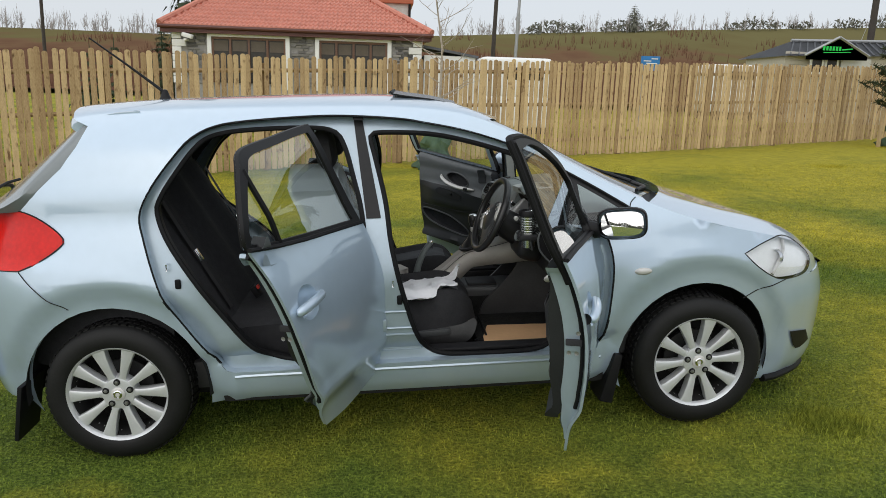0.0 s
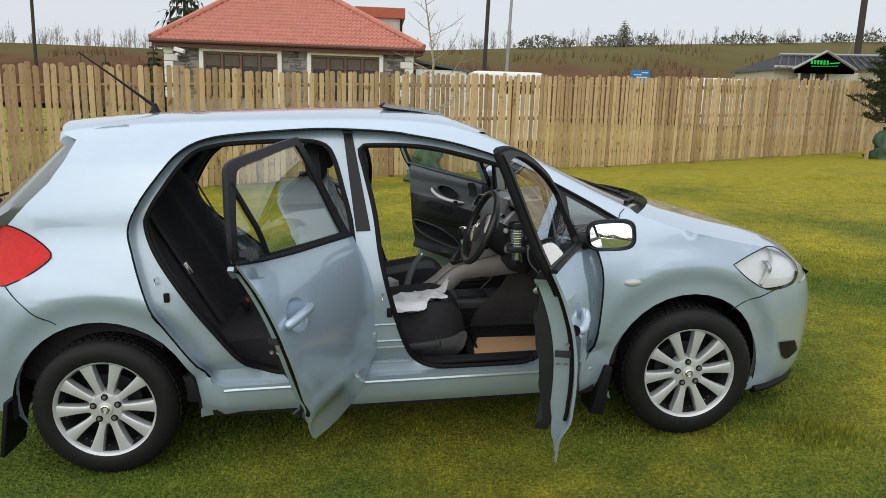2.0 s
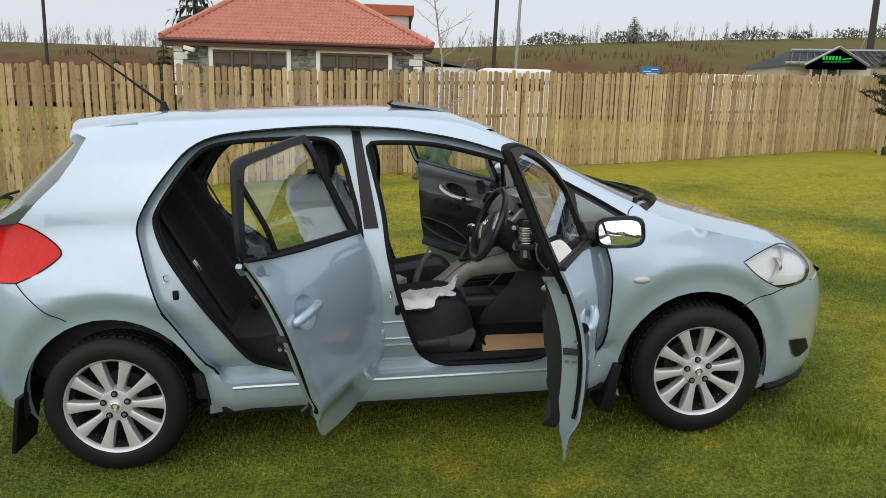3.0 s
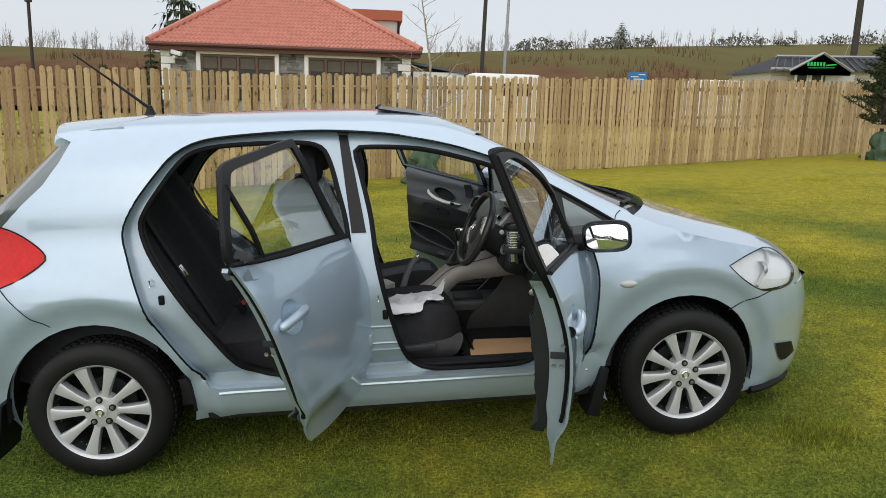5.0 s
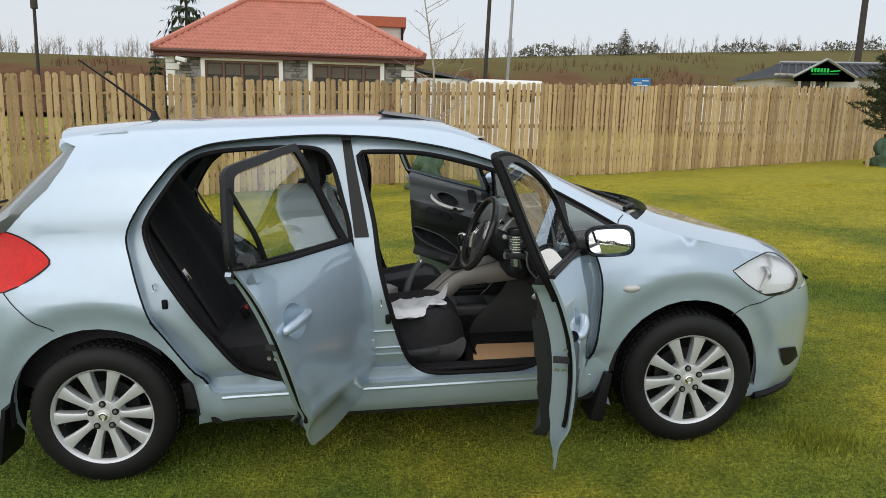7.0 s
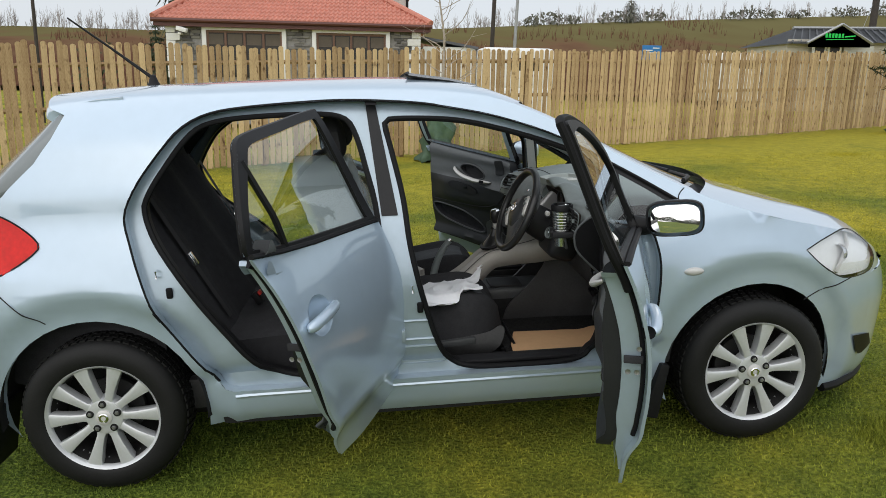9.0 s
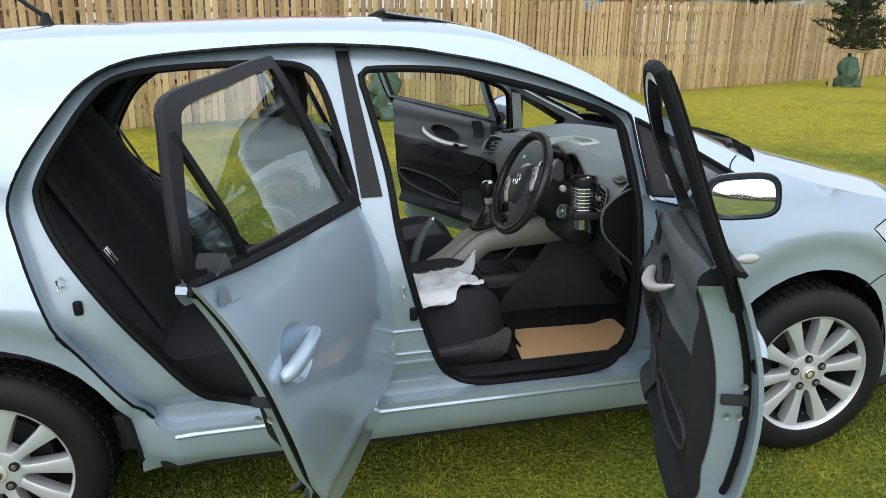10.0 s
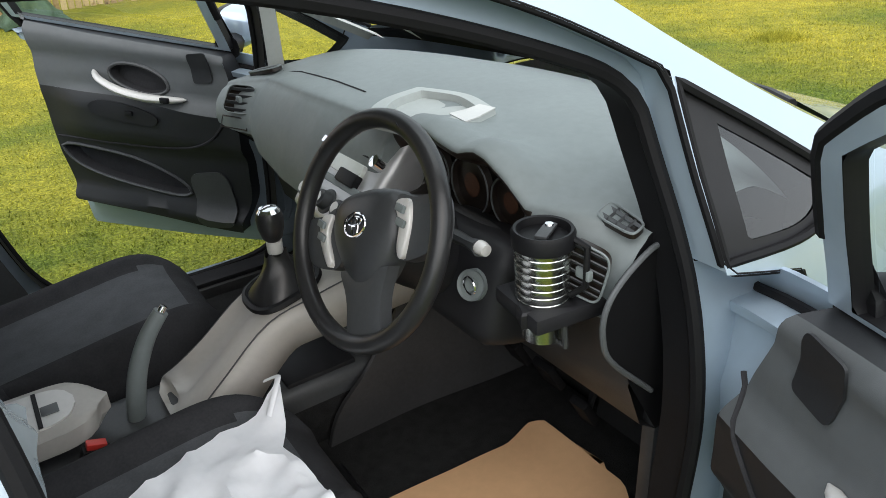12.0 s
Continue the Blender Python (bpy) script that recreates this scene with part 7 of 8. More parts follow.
def vent(name, corners, rows, label, lift, uprights=0):
    """A louvred outlet between four corners (top left, top right, bottom right, bottom left), standing lift proud of its backing."""
    tl, tr, br, bl = (Vector(c) for c in corners)
    nrm = (tr - tl).cross(bl - tl).normalized()
    if nrm.x > 0 and abs(nrm.x) > abs(nrm.z) or nrm.z < 0 and abs(nrm.z) >= abs(nrm.x):
        nrm = -nrm
    at = lambda u, v, h=0.0: tl.lerp(tr, u).lerp(bl.lerp(br, u), v) + nrm * h
    ring = [at(u, v) for u, v in ellipse(0.5, 0.5, 0.52, 0.52, 0, 32, 0.45)]
    ob = part(name, strip([[p + nrm * lift for p in ring], [p - nrm * 0.006 for p in ring], [at(0.5, 0.5, -0.006)] * 32]), GAUGE, dash, label, smooth=40)
    part("vent_rim", tube([p + nrm * lift for p in ring], 0.0020, 6, closed=True), PLASTIC_MID, ob)
    for k in range(rows):
        v = (k + 0.5) / rows
        part("louvre", solidify(strip([[at(0.03, v - 0.05, lift), at(0.97, v - 0.05, lift)], [at(0.03, v + 0.20 / rows, lift * 0.2), at(0.97, v + 0.20 / rows, lift * 0.2)]], closed=False), 0.0022), PLASTIC_DK, ob, smooth=0)
    for k in range(uprights):
        u = (k + 1) / (uprights + 1)
        part("louvre", solidify(strip([[at(u, 0.05, lift), at(u, 0.95, lift)], [at(u + 0.04, 0.05, 0), at(u + 0.04, 0.95, 0)]], closed=False), 0.002), PLASTIC_DK, ob, smooth=0)
    if not uprights:
        part("vent_tab", box((0.010, 0.026, 0.016), at(0.5, 0.5, lift + 0.003), 0.003), PLASTIC_MID, ob)
    return ob


vent("face_vent", ((0.574, -0.655, 1.006), (0.601, -0.708, 0.986), (0.592, -0.696, 0.912), (0.574, -0.645, 0.925)), 6, "black louvred face-level outlet", 0.006)
vent("face_vent", ((0.552, 0.660, 0.986), (0.604, 0.604, 0.978), (0.572, 0.604, 0.908), (0.516, 0.660, 0.920)), 4, "black louvred face-level outlet", 0.008)
vent("demister_vent", ((0.682, -0.627, 1.015), (0.664, -0.706, 1.013), (0.632, -0.712, 1.007), (0.640, -0.636, 1.009)), 2, "black louvred demister outlet", 0.003, 3)
vent("demister_vent", ((0.612, 0.690, 0.998), (0.650, 0.690, 1.004), (0.690, 0.610, 1.022), (0.650, 0.600, 1.018)), 2, "black louvred demister outlet", 0.005, 2)
slot = [(0.512, 0.660, 0.908), (0.566, 0.604, 0.896), (0.552, 0.604, 0.868), (0.500, 0.660, 0.880)]
part("coin_slot", tube(slot, 0.0025, 4, closed=True), GAUGE, dash)
# seams in the dash skin
part("dash_seam", tube([(0.672 + 0.05 * (y - 0.12) ** 2, y, top_of) for y, top_of in ((y, interp(0.672, *zip(*sorted(prof[int(np.argmin(abs(ys - y)))]))) + 0.001) for y in np.linspace(0.10, 0.60, 22))], 0.0022, 4), CLOTH_SIDE, dash)

# curved cheek between the driver's outlet and the door
CHEEK = spline([(0.689, 0.988), (0.658, 0.985), (0.61, 0.958), (0.58, 0.925), (0.573, 0.882), (0.594, 0.826), (0.688, 0.73)], 5)
part("cheek", solidify(lifted(sheet(CHEEK + [(0.80, 0.70), (0.92, 0.80), (0.92, 0.95), (0.80, 1.0)], (), 0.03), lambda x, z: Vector((x, -0.724, z))), 0.006), BLACK_TRIM, dash, "black dash end panel", smooth=60)
# grey tube stands in for the highlight along the black panel's edge
part("cheek_rim", tube([(x, -0.724, z) for x, z in CHEEK], 0.0045, 8), TRIM_MID, dash)

# tray on top of the dash centre
tz = 1.061
tr_out = spline([(0.570, -0.100), (0.640, -0.035), (0.745, -0.004), (0.745, -0.004), (0.785, -0.130), (0.760, -0.258), (0.760, -0.258), (0.665, -0.292), (0.600, -0.250), (0.575, -0.170)], 5, True)
tr_in = scaled(tr_out, 0.70, (0.695, -0.130))
n = 60
a, b = resample(tr_out, n), resample(tr_in, n)
bm = strip([[Vector((x, y, tz - 0.022)) for x, y in a], [Vector((x, y, tz + 0.004)) for x, y in scaled(a, 0.97)], [Vector((x, y, tz + 0.005)) for x, y in b], [Vector((x, y, tz - 0.010)) for x, y in scaled(b, 0.95)], [Vector((0.695, -0.13, tz - 0.010))] * n])
part("dash_tray", bm, TRAY_GREY, dash, "pale grey open tray on the dash top", smooth=35)
part("tray_lip", solidify(strip([[Vector((x, y, tz + 0.0065)) for x, y in ((0.664, -0.288), (0.70, -0.281), (0.757, -0.256))], [Vector((x, y, tz + 0.0065)) for x, y in ((0.672, -0.225), (0.71, -0.225), (0.750, -0.215))]], closed=False), 0.002), SILVER_TRIM, dash, "pale tray lip", smooth=0)

# instruments inside the hood
for y, r in ((-0.435, 0.046), (-0.325, 0.055), (-0.215, 0.046)):
    g = part("gauge", lathe([(0.0, 0.0), (r * 0.95, 0.0), (r, 0.012), (r * 1.08, 0.0)], 32, "X", (0.652, y, 0.962), rot=(0, 180, 0)), GAUGE, dash)
    part("gauge_ring", tube([(0.641, y + r * math.cos(t), 0.962 + r * math.sin(t)) for t in np.linspace(0, 2 * math.pi, 30, endpoint=False)], 0.0018, 5, closed=True), TRIM_MID, g)
    part("dial_face", lathe([(0.0, 0.0), (r * 0.42, 0.0)], 24, "X", (0.647, y, 0.962)), GAUGE_GLOW, g)
part("instrument_panel", tube([(0.600 + 0.02 * abs(y + 0.37), y, 0.915 - 0.9 * (y + 0.37) ** 2) for y in np.linspace(-0.58, -0.16, 16)], 0.026, 10), FOOTWELL, dash)

# ---- steering column and wheel ----
SW = Matrix.Translation((0.410, -0.354, 0.955)) @ Matrix.Rotation(radians(5), 4, "Z") @ pose(0, 0, 0, 0, 90 + 24, 0) @ Matrix.Rotation(radians(180), 4, "X")
# local: z towards the driver; x up the wheel's plane
ax = (SW.to_3x3() @ Vector((0, 0, 1)))
if ax.x > 0:
    SW = SW @ Matrix.Rotation(radians(180), 4, "X")
SW = SW @ Matrix.Rotation(radians(24), 4, "Z")
swl = lambda x, y, z: SW @ Vector((x, y, z))
upx = SW.to_3x3() @ Vector((1, 0, 0))
sg = 1 if upx.z > 0 else -1
wheel_rim = part("steering_wheel", tube([swl(0.182 * math.cos(t) * sg, 0.182 * math.sin(t), 0) for t in np.linspace(0, 2 * math.pi, 64, endpoint=False)], 0.0165, 12, closed=True), LEATHER, car, "black leather steering wheel with silver spokes", smooth=60)
for t0 in (35, 145, 215, 325):
    t = radians(t0)
    part("rim_stitch", tube([swl(0.182 * math.cos(t) * sg + 0.017 * math.cos(t) * math.cos(q), 0.182 * math.sin(t) + 0.017 * math.sin(t) * math.cos(q), 0.017 * math.sin(q)) for q in np.linspace(0, 2 * math.pi, 12, endpoint=False)], 0.0012, 4, closed=True), CLOTH_SIDE, wheel_rim)
def on_wheel(prof2, z0, z1, dome):
    c = (sum(p[0] for p in prof2) / len(prof2), sum(p[1] for p in prof2) / len(prof2))
    return strip([[swl(sg * x, y, z0) for x, y in prof2], [swl(sg * x, y, z1) for x, y in scaled(prof2, 0.97)], [swl(sg * x, y, z1 + dome * 0.6) for x, y in scaled(prof2, 0.8, c)], [swl(sg * x, y, z1 + dome) for x, y in scaled(prof2, 0.4, c)], [swl(sg * c[0], c[1], z1 + dome * 1.05)] * len(prof2)])
boss = resample(spline([(0.055, 0.075), (0.068, 0.0), (0.055, -0.075), (0.0, -0.088), (-0.055, -0.062), (-0.09, -0.028), (-0.098, 0.0), (-0.09, 0.028), (-0.055, 0.062), (0.0, 0.088)], 5, True), 60)
part("airbag_boss", on_wheel(boss, -0.035, -0.004, 0.020), BOSS, wheel_rim, "charcoal airbag cover", smooth=50)
for sy in (-1, 1):
    sp = spline([(0.045, 0.075 * sy), (0.040, 0.12 * sy), (0.035, 0.172 * sy), (-0.03, 0.172 * sy), (-0.055, 0.12 * sy), (-0.045, 0.068 * sy)], 4, True)
    part("spoke", on_wheel(resample(sp, 36), -0.03, -0.006, 0.006), PLASTIC_DK, wheel_rim, smooth=50)
    cv = spline([(0.043, 0.082 * sy), (0.041, 0.118 * sy), (-0.004, 0.122 * sy), (-0.06, 0.098 * sy), (-0.05, 0.082 * sy), (0.0, 0.092 * sy)], 4, True)
    part("spoke_cover", on_wheel(scaled(resample(cv, 36), 0.86), -0.012, 0.003, 0.005), SILVER_TRIM, wheel_rim, "silver spoke cover", smooth=50)
    if sy > 0 or True:
        for k in range(2):
            part("audio_button", box((0.012, 0.022, 0.006), swl(sg * (0.022 - 0.022 * k), 0.104 * sy, 0.011), 0.002, rot=(0, -66, 0)), PLASTIC_MID, wheel_rim)
lowsp = spline([(-0.06, 0.066), (-0.06, 0.066), (-0.11, 0.046), (-0.175, 0.046), (-0.175, 0.046), (-0.175, -0.046), (-0.175, -0.046), (-0.11, -0.046), (-0.06, -0.066), (-0.06, -0.066)], 3, True)
part("spoke", on_wheel(resample(lowsp, 36), -0.02, 0.002, 0.004), PLASTIC_DK, wheel_rim, smooth=50)
def oval(cx, cy, a, b, r, tilt=0):
    return tube([swl(sg * (cx + a * math.cos(t)), cy + b * math.sin(t), 0.0185) for t in np.linspace(0, 2 * math.pi, 28, endpoint=False)], r, 6, closed=True)
bd = part("emblem", oval(0.008, 0, 0.019, 0.027, 0.0022), CHROME, wheel_rim, "chrome oval emblem")
part("emblem_bar", oval(0.014, 0, 0.007, 0.018, 0.0018), CHROME, bd)
part("emblem_bar", oval(0.006, 0, 0.017, 0.008, 0.0018), CHROME, bd)
part("column_shroud", tube([swl(0, 0, -0.035), swl(sg * -0.015, 0, -0.10), swl(sg * -0.03, 0, -0.20)], 0.06, 16, radii=[0.062, 0.072, 0.078]), TAPE, car, "charcoal steering column shroud")
part("column_cowl", box((0.13, 0.25, 0.19), (0.595, -0.410, 0.838), 0.05, seg=4, rot=(0, 18, 0)), TAPE, car)
st = part("column_stalk", tube([(0.535, -0.43, 0.935), (0.52, -0.49, 0.950), (0.508, -0.535, 0.962)], 0.010, 8, radii=[0.012, 0.009, 0.014]), PLASTIC_DK, car, "black column stalk")
part("stalk_tip", lathe([(0.0, 0.010), (0.009, 0.008), (0.011, 0.0), (0.011, -0.010)], 16, "Y", (0.505, -0.546, 0.966)), SILVER_TRIM, st)
ig = part("ignition_lock", lathe([(0.0, 0.0), (0.010, 0.001), (0.012, -0.004), (0.022, -0.004), (0.026, 0.0), (0.027, -0.02)], 24, "X", (0.522, -0.486, 0.872), rot=(0, 180 + 22, 20)), PLASTIC_MID, car)
part("key_slot", tube([(0.520 + 0.012 * 0, -0.486 + 0.015 * math.cos(t), 0.872 + 0.015 * math.sin(t)) for t in np.linspace(0, 2 * math.pi, 20, endpoint=False)], 0.002, 5, closed=True), CHROME, ig)

# ---- centre stack ----
ST = Matrix.Translation((0.548, -0.025, 0.928)) @ pose(0, 0, 0, 0, 42, 0)
stk = lambda u, y, d=0.0: ST @ Vector((-d, y, u))
b = box((0.10, 0.27, 0.24), (0.045, 0, 0), 0.02, seg=3)
bmesh.ops.transform(b, matrix=ST, verts=b.verts)
stack = part("dash_centre_panel", b, RADIO, car, "silver centre stack with radio and heater knobs")
def stack_box(name, u, y, h, w, d, material, label="", bev=0.004):
    q = box((d, w, h), (0, 0, 0), bev)
    bmesh.ops.transform(q, matrix=ST @ Matrix.Translation((-0.006 - d * 0.0, y, u)), verts=q.verts)
    return part(name, q, material, stack, label)
for y in (-0.062, 0.062):
    stack_box("centre_vent", 0.095, y, 0.05, 0.105, 0.02, CLOTH_SIDE, "black centre outlet")
    for k in range(3):
        stack_box("vent_louvre", 0.078 + 0.017 * k, y, 0.005, 0.10, 0.026, PLASTIC_MID, bev=0.001)
stack_box("air_freshener", 0.10, -0.02, 0.052, 0.016, 0.034, PINK, "pink clip-on air freshener")
stack_box("disc_slot", 0.045, 0, 0.008, 0.14, 0.022, CLOTH_SIDE)
stack_box("display", 0.008, 0.01, 0.036, 0.16, 0.020, LCD, "pale radio display")
stack_box("button_row", -0.030, 0.0, 0.016, 0.20, 0.018, PLASTIC_MID)
for y in (-0.105, 0.105):
    q = lathe([(0.0, 0.026), (0.013, 0.024), (0.015, 0.0)], 20, "X")
    bmesh.ops.transform(q, matrix=ST @ Matrix.Translation((-0.004, y, 0.042)) @ Matrix.Rotation(radians(180), 4, "Z"), verts=q.verts)
    part("radio_knob", q, CHROME, stack)
stack_box("phone_clip", -0.012, -0.035, 0.030, 0.075, 0.030, BLACK_TRIM, "small black clip on the radio", 0.006)
for y in (-0.075, 0.0, 0.075):
    q = lathe([(0.0, 0.026), (0.018, 0.024), (0.021, 0.006), (0.027, 0.004), (0.028, 0.0)], 24, "X")
    bmesh.ops.transform(q, matrix=ST @ Matrix.Translation((-0.004, y, -0.075)) @ Matrix.Rotation(radians(180), 4, "Z"), verts=q.verts)
    k = part("heater_knob", q, PLASTIC_DK, stack, "black heater knob with silver face")
    q = lathe([(0.0, 0.0275), (0.012, 0.027)], 20, "X")
    bmesh.ops.transform(q, matrix=ST @ Matrix.Translation((-0.005, y, -0.075)) @ Matrix.Rotation(radians(180), 4, "Z"), verts=q.verts)
    part("knob_face", q, SILVER_TRIM, k)

# ---- console bridge, gear lever, handbrake, armrest ----
CB = spline([(0.60, 0.80), (0.52, 0.765), (0.40, 0.735), (0.30, 0.705), (0.20, 0.625), (0.13, 0.575), (0.09, 0.555)], 4)
loops = []
for i, (x, z) in enumerate(CB):
    f = i / (len(CB) - 1)
    hw = 0.125 - 0.035 * math.sin(math.pi * min(1, f * 1.1)) - 0.02 * f
    th = 0.15 - 0.06 * math.sin(math.pi * f) if f < 0.9 else 0.10
    x0, z0 = CB[max(i - 1, 0)]
    x1, z1 = CB[min(i + 1, len(CB) - 1)]
    t = Vector((x1 - x0, 0, z1 - z0)).normalized()
    nrm = Vector((-t.z, 0, t.x)) * -1
    if nrm.z < 0:
        nrm = -nrm
    dish = 0.014 * smooth_step(0.42, 0.52, f) * (1 - smooth_step(0.80, 0.9, f)) + 0.02 * smooth_step(0.88, 0.93, f) * (1 - smooth_step(0.97, 1.0, f))
    if f > 0.88:
        hw, th = hw * (1 - 0.45 * ((f - 0.88) / 0.12) ** 2), th * (1 - 0.35 * ((f - 0.88) / 0.12) ** 2)
    c = Vector((x, -0.035 - 0.01 * smooth_step(0.2, 0.4, x), z))
    loops.append([c + Vector((0, a * hw, 0)) + nrm * h for a, h in ((-1.0, -th), (-1.06, -th * 0.5), (-1.0, -0.022), (-0.80, -0.002), (-0.2, 0.0), (0.0, -dish), (0.25, -dish * 1.6), (0.62, -dish * 1.3), (0.88, -0.002), (1.0, -0.018), (1.06, -th * 0.5), (1.0, -th))])
console = part("console_bridge", strip(loops), CONSOLE_GREY, car, "warm grey flying console between the front seats", smooth=85)
b = bmesh.new()
b.faces.new([b.verts.new(p) for p in loops[-1]])
part("console_end", b, CONSOLE_GREY, console, smooth=0)
for sy in (-1, 1):
    part("console_seam", tube([lp[3 if sy < 0 else 8] + Vector((0, 0, -0.004)) + Vector((0, sy * 0.006, 0)) for lp in loops[2:-2]], 0.0018, 4), PLASTIC_DK, console)
part("under_tray", box((0.36, 0.22, 0.10), (0.45, 0, 0.47), 0.03, seg=3), PLASTIC_DK, console, "black storage tray below the console")
part("tray_mat", box((0.16, 0.15, 0.012), (0.40, -0.02, 0.523), 0.004), TAPE, console)
gs = part("gear_surround", tube([Vector((0.360 + 0.072 * a, -0.050 + 0.066 * c, 0.738 + 0.020 * a)) for a, c in ellipse(0, 0, 1, 1, 0, 30, 0.7)], 0.008, 6, closed=True), BLACK_TRIM, console)
bt = [[Vector((0.360 + 0.06 * k * a, -0.048 + 0.052 * k * c, 0.730 + h + 0.012 * a * k + 0.006 * math.sin(i * 5 + h * 60))) for i, (a, c) in enumerate(ellipse(0, 0, 1, 1, 0, 20, 0.8))] for k, h in ((1.15, 0.0), (0.95, 0.02), (0.62, 0.045), (0.42, 0.065), (0.36, 0.085))]
part("gear_gaiter", strip(bt), LEATHER, console, "black gear lever gaiter", smooth=60)
gl = part("gear_lever", lathe([(0.016, -0.055), (0.016, -0.03), (0.012, -0.028)], 16, "Z", (0.362, -0.045, 0.866)), SILVER_TRIM, console, "gear lever with black and chrome knob")
part("gear_knob", lathe([(0.013, -0.03), (0.020, -0.022), (0.026, 0.0), (0.027, 0.02), (0.023, 0.034)], 24, "Z", (0.361, -0.045, 0.866)), LEATHER, gl)
part("knob_cap", lathe([(0.0235, 0.033), (0.018, 0.040), (0.0, 0.0435)], 24, "Z", (0.361, -0.045, 0.866)), CHROME, gl)
hb = part("handbrake", tube([tuple(p) for p in spline([(0.030, -0.015, 0.49), (0.040, -0.017, 0.56), (0.060, -0.022, 0.64), (0.092, -0.028, 0.71), (0.128, -0.032, 0.757)], 5)], 0.017, 10, radii=[0.019 - 0.007 * abs(i / 20 - 0.35) for i in range(21)]), PLASTIC_MID, car, "grey handbrake lever pulled up")
part("button", lathe([(0.0, 0.014), (0.007, 0.012), (0.008, 0.0)], 12, "Z", (0.128, -0.032, 0.757), rot=(0, 40, 0)), CHROME, hb)
part("handbrake_gaiter", box((0.16, 0.075, 0.05), (0.03, -0.015, 0.505), 0.02, seg=3), LEATHER, car)
part("tunnel_console", box((0.62, 0.16, 0.16), (-0.12, 0, 0.46), 0.03, seg=3), PLASTIC_DK, car, "black rear tunnel console")
arm = part("armrest", pad(30, 23, lambda u, v, t: Vector((-0.42 + 0.42 * u - 0.02 * v * v * u, -0.005 + 0.088 * v * (1 - 0.96 * max(0, (u - 0.70) / 0.30) ** 4) ** 0.5, (0.622 - 0.006 * smooth_step(0.7, 1, abs(v)) - 0.010 * smooth_step(0.9, 1.0, u)) if t else 0.58))), CONSOLE_GREY, car, "warm grey armrest lid", smooth=60)
part("armrest_lid", pad(30, 23, lambda u, v, t: Vector((-0.40 + 0.345 * u, -0.005 + 0.062 * v * (1 - 0.96 * max(0, (u - 0.70) / 0.30) ** 4) ** 0.5, 0.6255 if t else 0.61))), SILVER_TRIM, arm, smooth=60)
part("lid_slot", box((0.008, 0.118, 0.003), (-0.118, -0.005, 0.6265), 0.001), CLOTH_SIDE, arm)
part("lid_catch", box((0.03, 0.030, 0.006), (-0.098, -0.015, 0.6255), 0.002), TRIM_MID, arm)
bk = part("belt_buckle", box((0.05, 0.03, 0.07), (-0.058, -0.118, 0.550), 0.006, rot=(0, 20, 0)), BLACK_TRIM, car)
part("buckle_button", box((0.034, 0.02, 0.012), (-0.046, -0.118, 0.589), 0.003, rot=(0, 20, 0)), RED, bk)

# ---- pedals and footwell ----
for y, z, w in ((-0.26, 0.50, 0.06), (-0.37, 0.50, 0.06), (-0.48, 0.47, 0.045)):
    p = part("pedal", box((0.02, w, 0.075), (0.80, y, z), 0.006, rot=(0, -30, 0)), RUBBER, car, "black rubber pedal")
    part("pedal_arm", tube([(0.81, y, z), (0.86, y, z + 0.12), (0.84, y, z + 0.24)], 0.008, 6), BLACK_TRIM, p)
for s in (-1, 1):
    wall = spline([(0.36, 0.32), (0.36, 0.32), (0.40, 0.44), (0.50, 0.53), (0.60, 0.66), (0.63, 0.84), (0.63, 0.84), (1.08, 0.84), (1.08, 0.84), (1.08, 0.32), (1.08, 0.32)], 4, True)
    part("tunnel_side", solidify(lifted(sheet(wall, (), 0.04), lambda x, z: Vector((x, s * (0.115 + 0.035 * smooth_step(0.7, 0.4, z) + 0.03 * smooth_step(0.55, 0.9, x)), z))), 0.012), FOOTWELL, car, "black moulded footwell side trim", smooth=60)

# ---- jamb fittings on the driver's side and their mirror images ----
for s in (-1, 1):
    for x, z in ((-0.095, 0.755), (-1.045, 0.865))[0 if s < 0 else 1:]:
        q = side(s, 0.05)(x, z)
        part("striker", tube([q + Vector((0.0, 0, 0.012)), q + Vector((0.002, s * 0.028, 0.012)), q + Vector((0.002, s * 0.028, -0.012)), q + Vector((0, 0, -0.012))], 0.004, 6), CHROME, car, "chrome lock striker")
    for x, z in ((-0.066, 0.675), (-1.005, 0.79))[0 if s < 0 else 1:]:
        q = side(s, 0.046)(x, z)
        part("door_switch", box((0.024, 0.016, 0.042), q, 0.008, seg=3), RUBBER, car)
    for z in (0.86, 0.62):
        q = side(s, 0.045)(0.80, z)
        part("door_hinge", box((0.06, 0.03, 0.055), q + Vector((0.01, s * 0.012, 0)), 0.008, seg=2), JAMB, car)
    q = side(s, 0.05)(0.765, 0.735)
    part("check_strap", box((0.035, 0.13, 0.018), q + Vector((0.01, s * 0.06, 0)), 0.004, rot=(0, 0, 25 * s)), RUST, car, "rusty door check strap")
    # pressed panels at the foot of the centre pillar
    for x0, x1, z0, z1 in ((-0.17, 0.01, 0.43, 0.515), (-0.17, -0.03, 0.545, 0.62)) if s < 0 else ():
        loop = resample([(x0, z0), (x1 + 0.02, z0), (x1, z1), (x0, z1)], 40)
        part("pressed_bead", tube([side(s, 0.05)(x, z) for x, z in loop], 0.005, 6, closed=True), JAMB, car)
    part("rear_door_hinge", box((0.045, 0.03, 0.055), side(s, 0.04)(-0.15, 0.565), 0.006), JAMB, car)

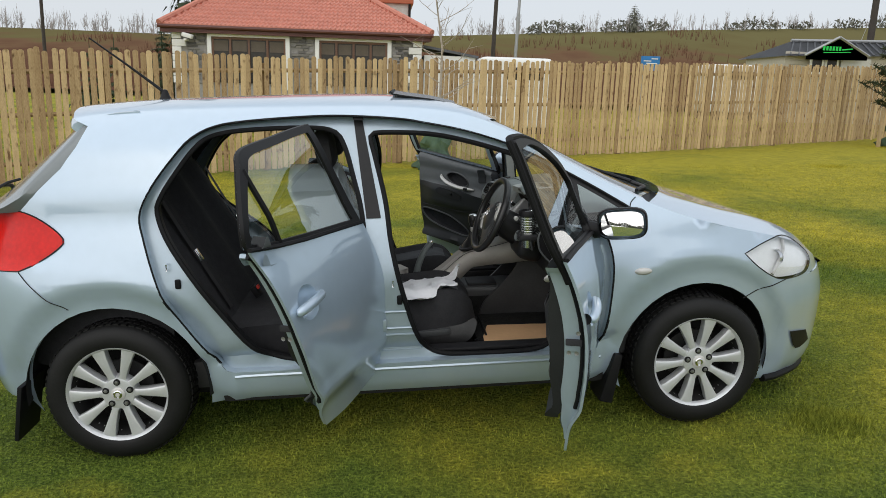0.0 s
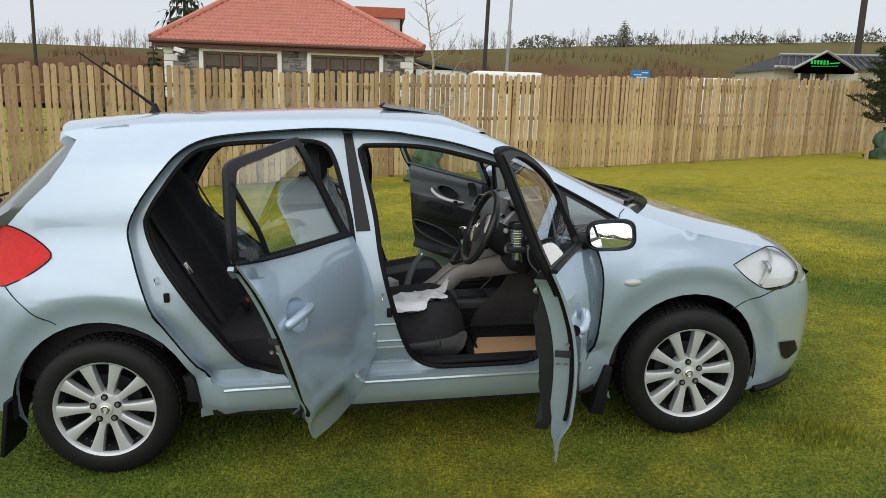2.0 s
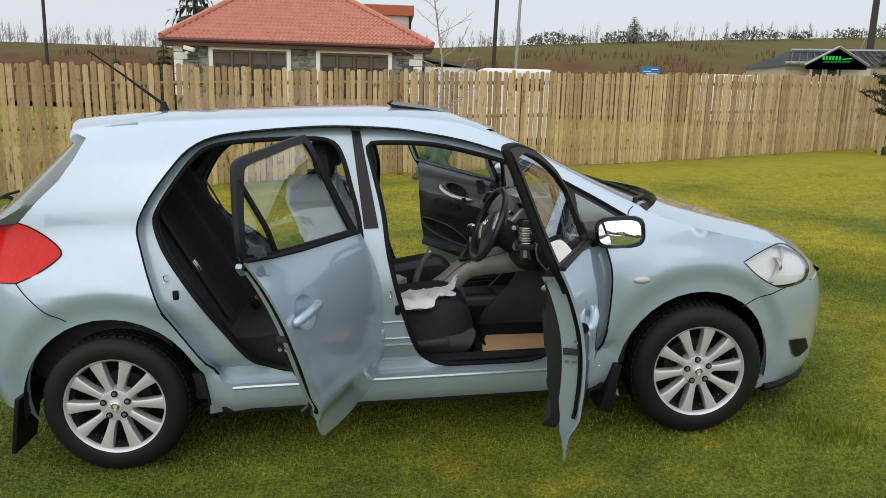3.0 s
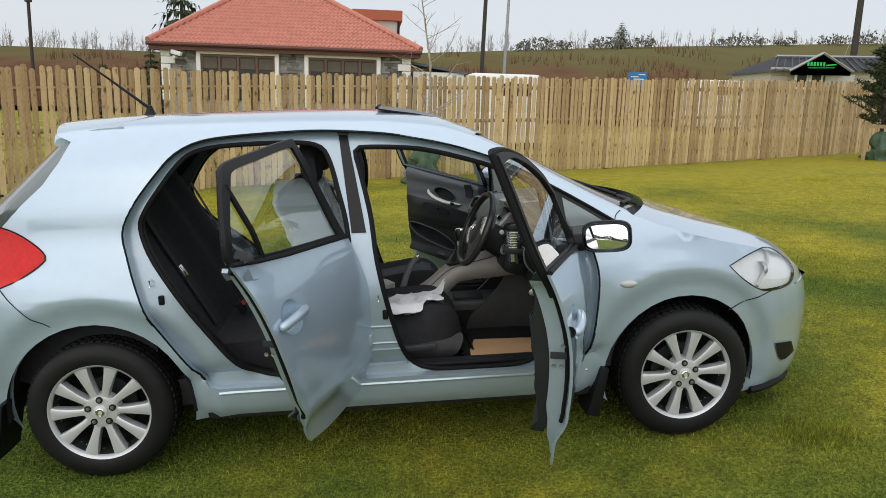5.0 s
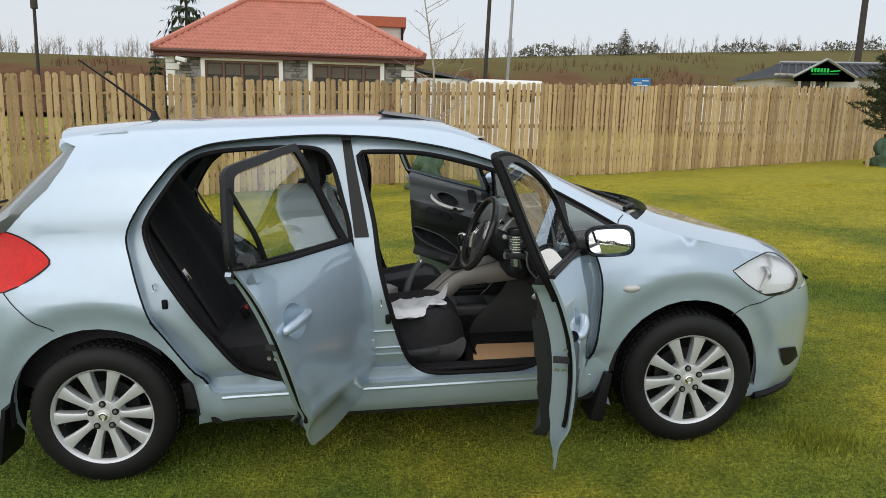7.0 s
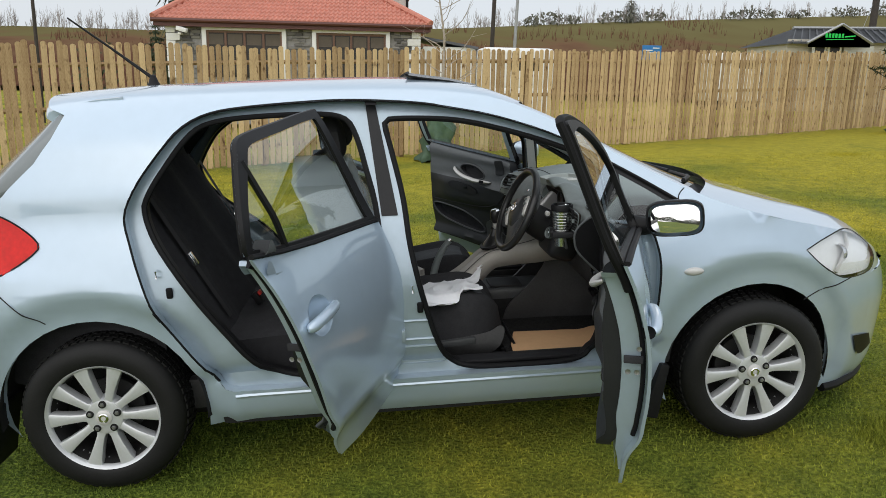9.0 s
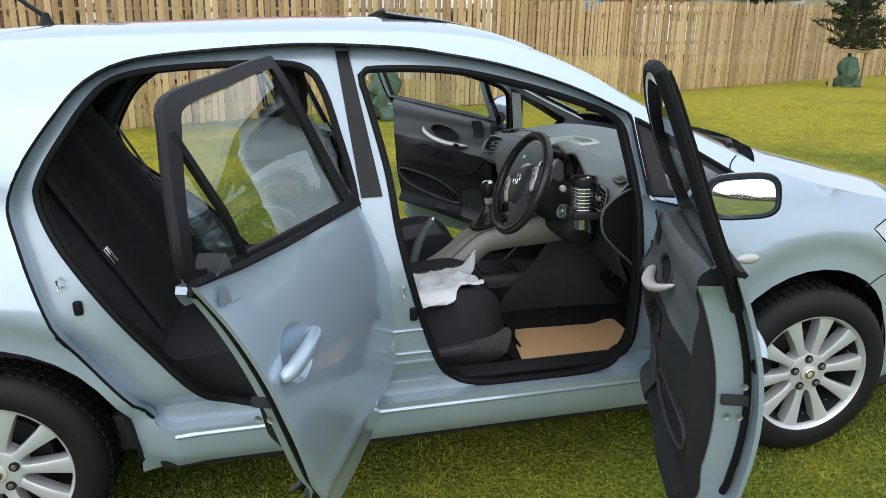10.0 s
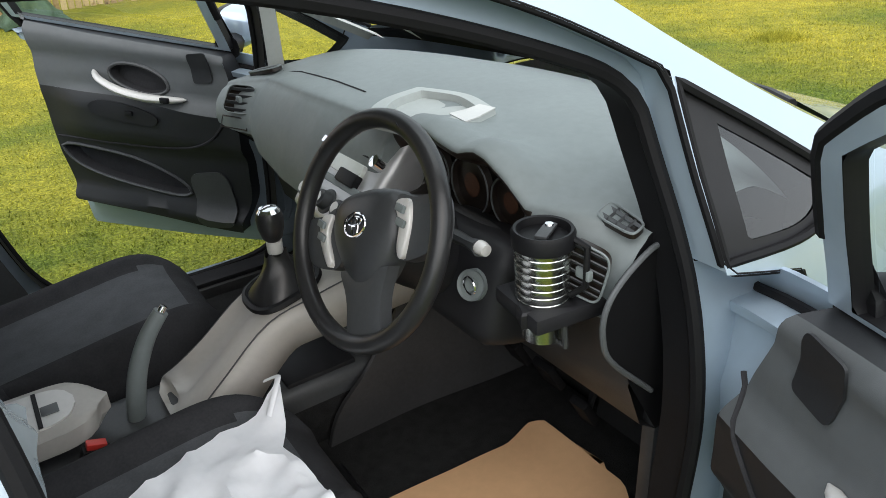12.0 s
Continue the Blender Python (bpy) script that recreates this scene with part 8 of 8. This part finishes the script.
# ---- loose things in the cabin ----
CARM = G
cup = thing("travel_mug", "ribbed polished steel travel mug with a black lid", "mug", m=G)
cx, cy = 0.546, -0.630
prof = [(0.030, 0.845), (0.031, 0.90)]
for k in range(8):
    z = 0.903 + 0.0118 * k
    prof += [(0.0375 + 0.0004 * k, z), (0.0383 + 0.0004 * k, z + 0.0015), (0.0385 + 0.0004 * k, z + 0.0105), (0.0375 + 0.0004 * k, z + 0.0122)]
part("body", lathe([(0.0, 0.845)] + prof + [(0.041, 0.998)], 40, "Z", (cx, cy, 0)), STEEL_CUP, cup, "polished ribbed steel", smooth=30)
lid = part("lid", lathe([(0.040, 0.99), (0.0445, 0.994), (0.045, 1.014), (0.042, 1.019), (0.038, 1.018), (0.036, 1.006), (0.0, 1.006)], 40, "Z", (cx, cy, 0)), BLACK_TRIM, cup, "black plastic sip lid", smooth=35)
part("slider", box((0.05, 0.018, 0.006), (cx + 0.005, cy, 1.012), 0.002, rot=(0, 0, 30)), PLASTIC_DK, lid)
part("slider_tab", lathe([(0.0, 0.004), (0.006, 0.003), (0.007, 0.0)], 12, "Z", (cx + 0.018, cy + 0.008, 1.014)), CHROME, lid)
part("handle", tube([(cx + 0.02, cy - 0.035, 1.01), (cx + 0.03, cy - 0.055, 1.0), (cx + 0.03, cy - 0.055, 0.94), (cx + 0.02, cy - 0.036, 0.92)], 0.005, 8), BLACK_TRIM, cup)
hold = part("cup_holder", lathe([(0.040, 0.0), (0.058, 0.0), (0.060, 0.004), (0.060, 0.022), (0.056, 0.026), (0.042, 0.026), (0.040, 0.022), (0.040, 0.0)], 4, "Z", (cx, cy, 0.885), rot=(0, 0, 20)), TAPE, car, "grey pull-out cup holder", smooth=30)
b = box((0.12, 0.115, 0.026), (cx + 0.015, cy, 0.898), 0.006, rot=(0, 0, -8))
part("holder_plate", b, TAPE, hold)
part("holder_arm", box((0.06, 0.07, 0.018), (0.63, cy, 0.893), 0.005), PLASTIC_DK, hold)
part("holder_stirrup", tube([(cx, cy - 0.045, 0.89), (cx + 0.01, cy - 0.04, 0.84), (cx + 0.01, cy + 0.03, 0.838)], 0.005, 6), PLASTIC_DK, hold)

matt = thing("paper_floor_mat", "brown paper protective mat in the driver's footwell", "mat", m=G)
out = [(0.387, -0.355), (0.342, -0.53), (0.331, -0.700), (0.735, -0.685), (0.781, -0.612), (0.780, -0.375), (0.750, -0.357), (0.675, -0.378)]
bm = lifted(sheet(resample(out, 80), (), 0.03), lambda x, y: Vector((x, y, 0.378 + 0.02 * smooth_step(0.70, 0.86, x) + 0.006 * noise.noise(Vector((x * 7, y * 7, 0))))))
part("sheet", solidify(bm, 0.002), CARDBOARD, matt, smooth=60)

bag = thing("plastic_bag", "crumpled white plastic bag lying on the driver's seat", "bag", m=G)
out = [(-0.10, -0.33), (0.017, -0.311), (0.075, -0.282), (0.135, -0.268), (0.20, -0.275), (0.256, -0.264), (0.235, -0.325), (0.208, -0.375), (0.222, -0.47), (0.217, -0.566), (0.165, -0.562), (0.118, -0.576), (0.084, -0.633), (-0.007, -0.645), (-0.10, -0.62), (-0.13, -0.48)]


def bag_z(x, y):
    """The seat's height there, and over it creases that run between high folds."""
    u, v = (x + 0.27) / 0.585, (y + 0.37) / 0.25
    base = 0.44 + (0.135 + 0.050 * u + 0.048 * math.exp(-((abs(v) - 0.78) / 0.17) ** 2)) * max(0.0, 1 - abs(v) ** 7) ** 0.5
    p = Vector((x * 7 + 2.0, y * 7, 0.3))
    fold = 0.020 * (1 - abs(noise.noise(p)) * 2.2) ** 2 + 0.009 * (1 - abs(noise.noise(p * 2.1 + Vector((3, 1, 0)))) * 2.0) ** 2
    return max(base, 0.60) + 0.004 + fold + 0.030 * math.exp(-((x - 0.25) ** 2 + (y + 0.268) ** 2) / 0.0012)


bm = lifted(sheet(out, (), 0.011), lambda x, y: Vector((x, y, bag_z(x, y))))
part("sheet", solidify(bm, 0.0012), BAG, bag, smooth=45)
loop = spline([(0.215, -0.300, bag_z(0.215, -0.300) + 0.002), (0.238, -0.285, bag_z(0.238, -0.285) + 0.012), (0.252, -0.268, bag_z(0.252, -0.268) + 0.014), (0.255, -0.248, bag_z(0.255, -0.248) + 0.010), (0.240, -0.228, bag_z(0.240, -0.228) + 0.002)], 4)
part("carry_handle", tube(loop, 0.006, 8, flat=0.4), BAG, bag)
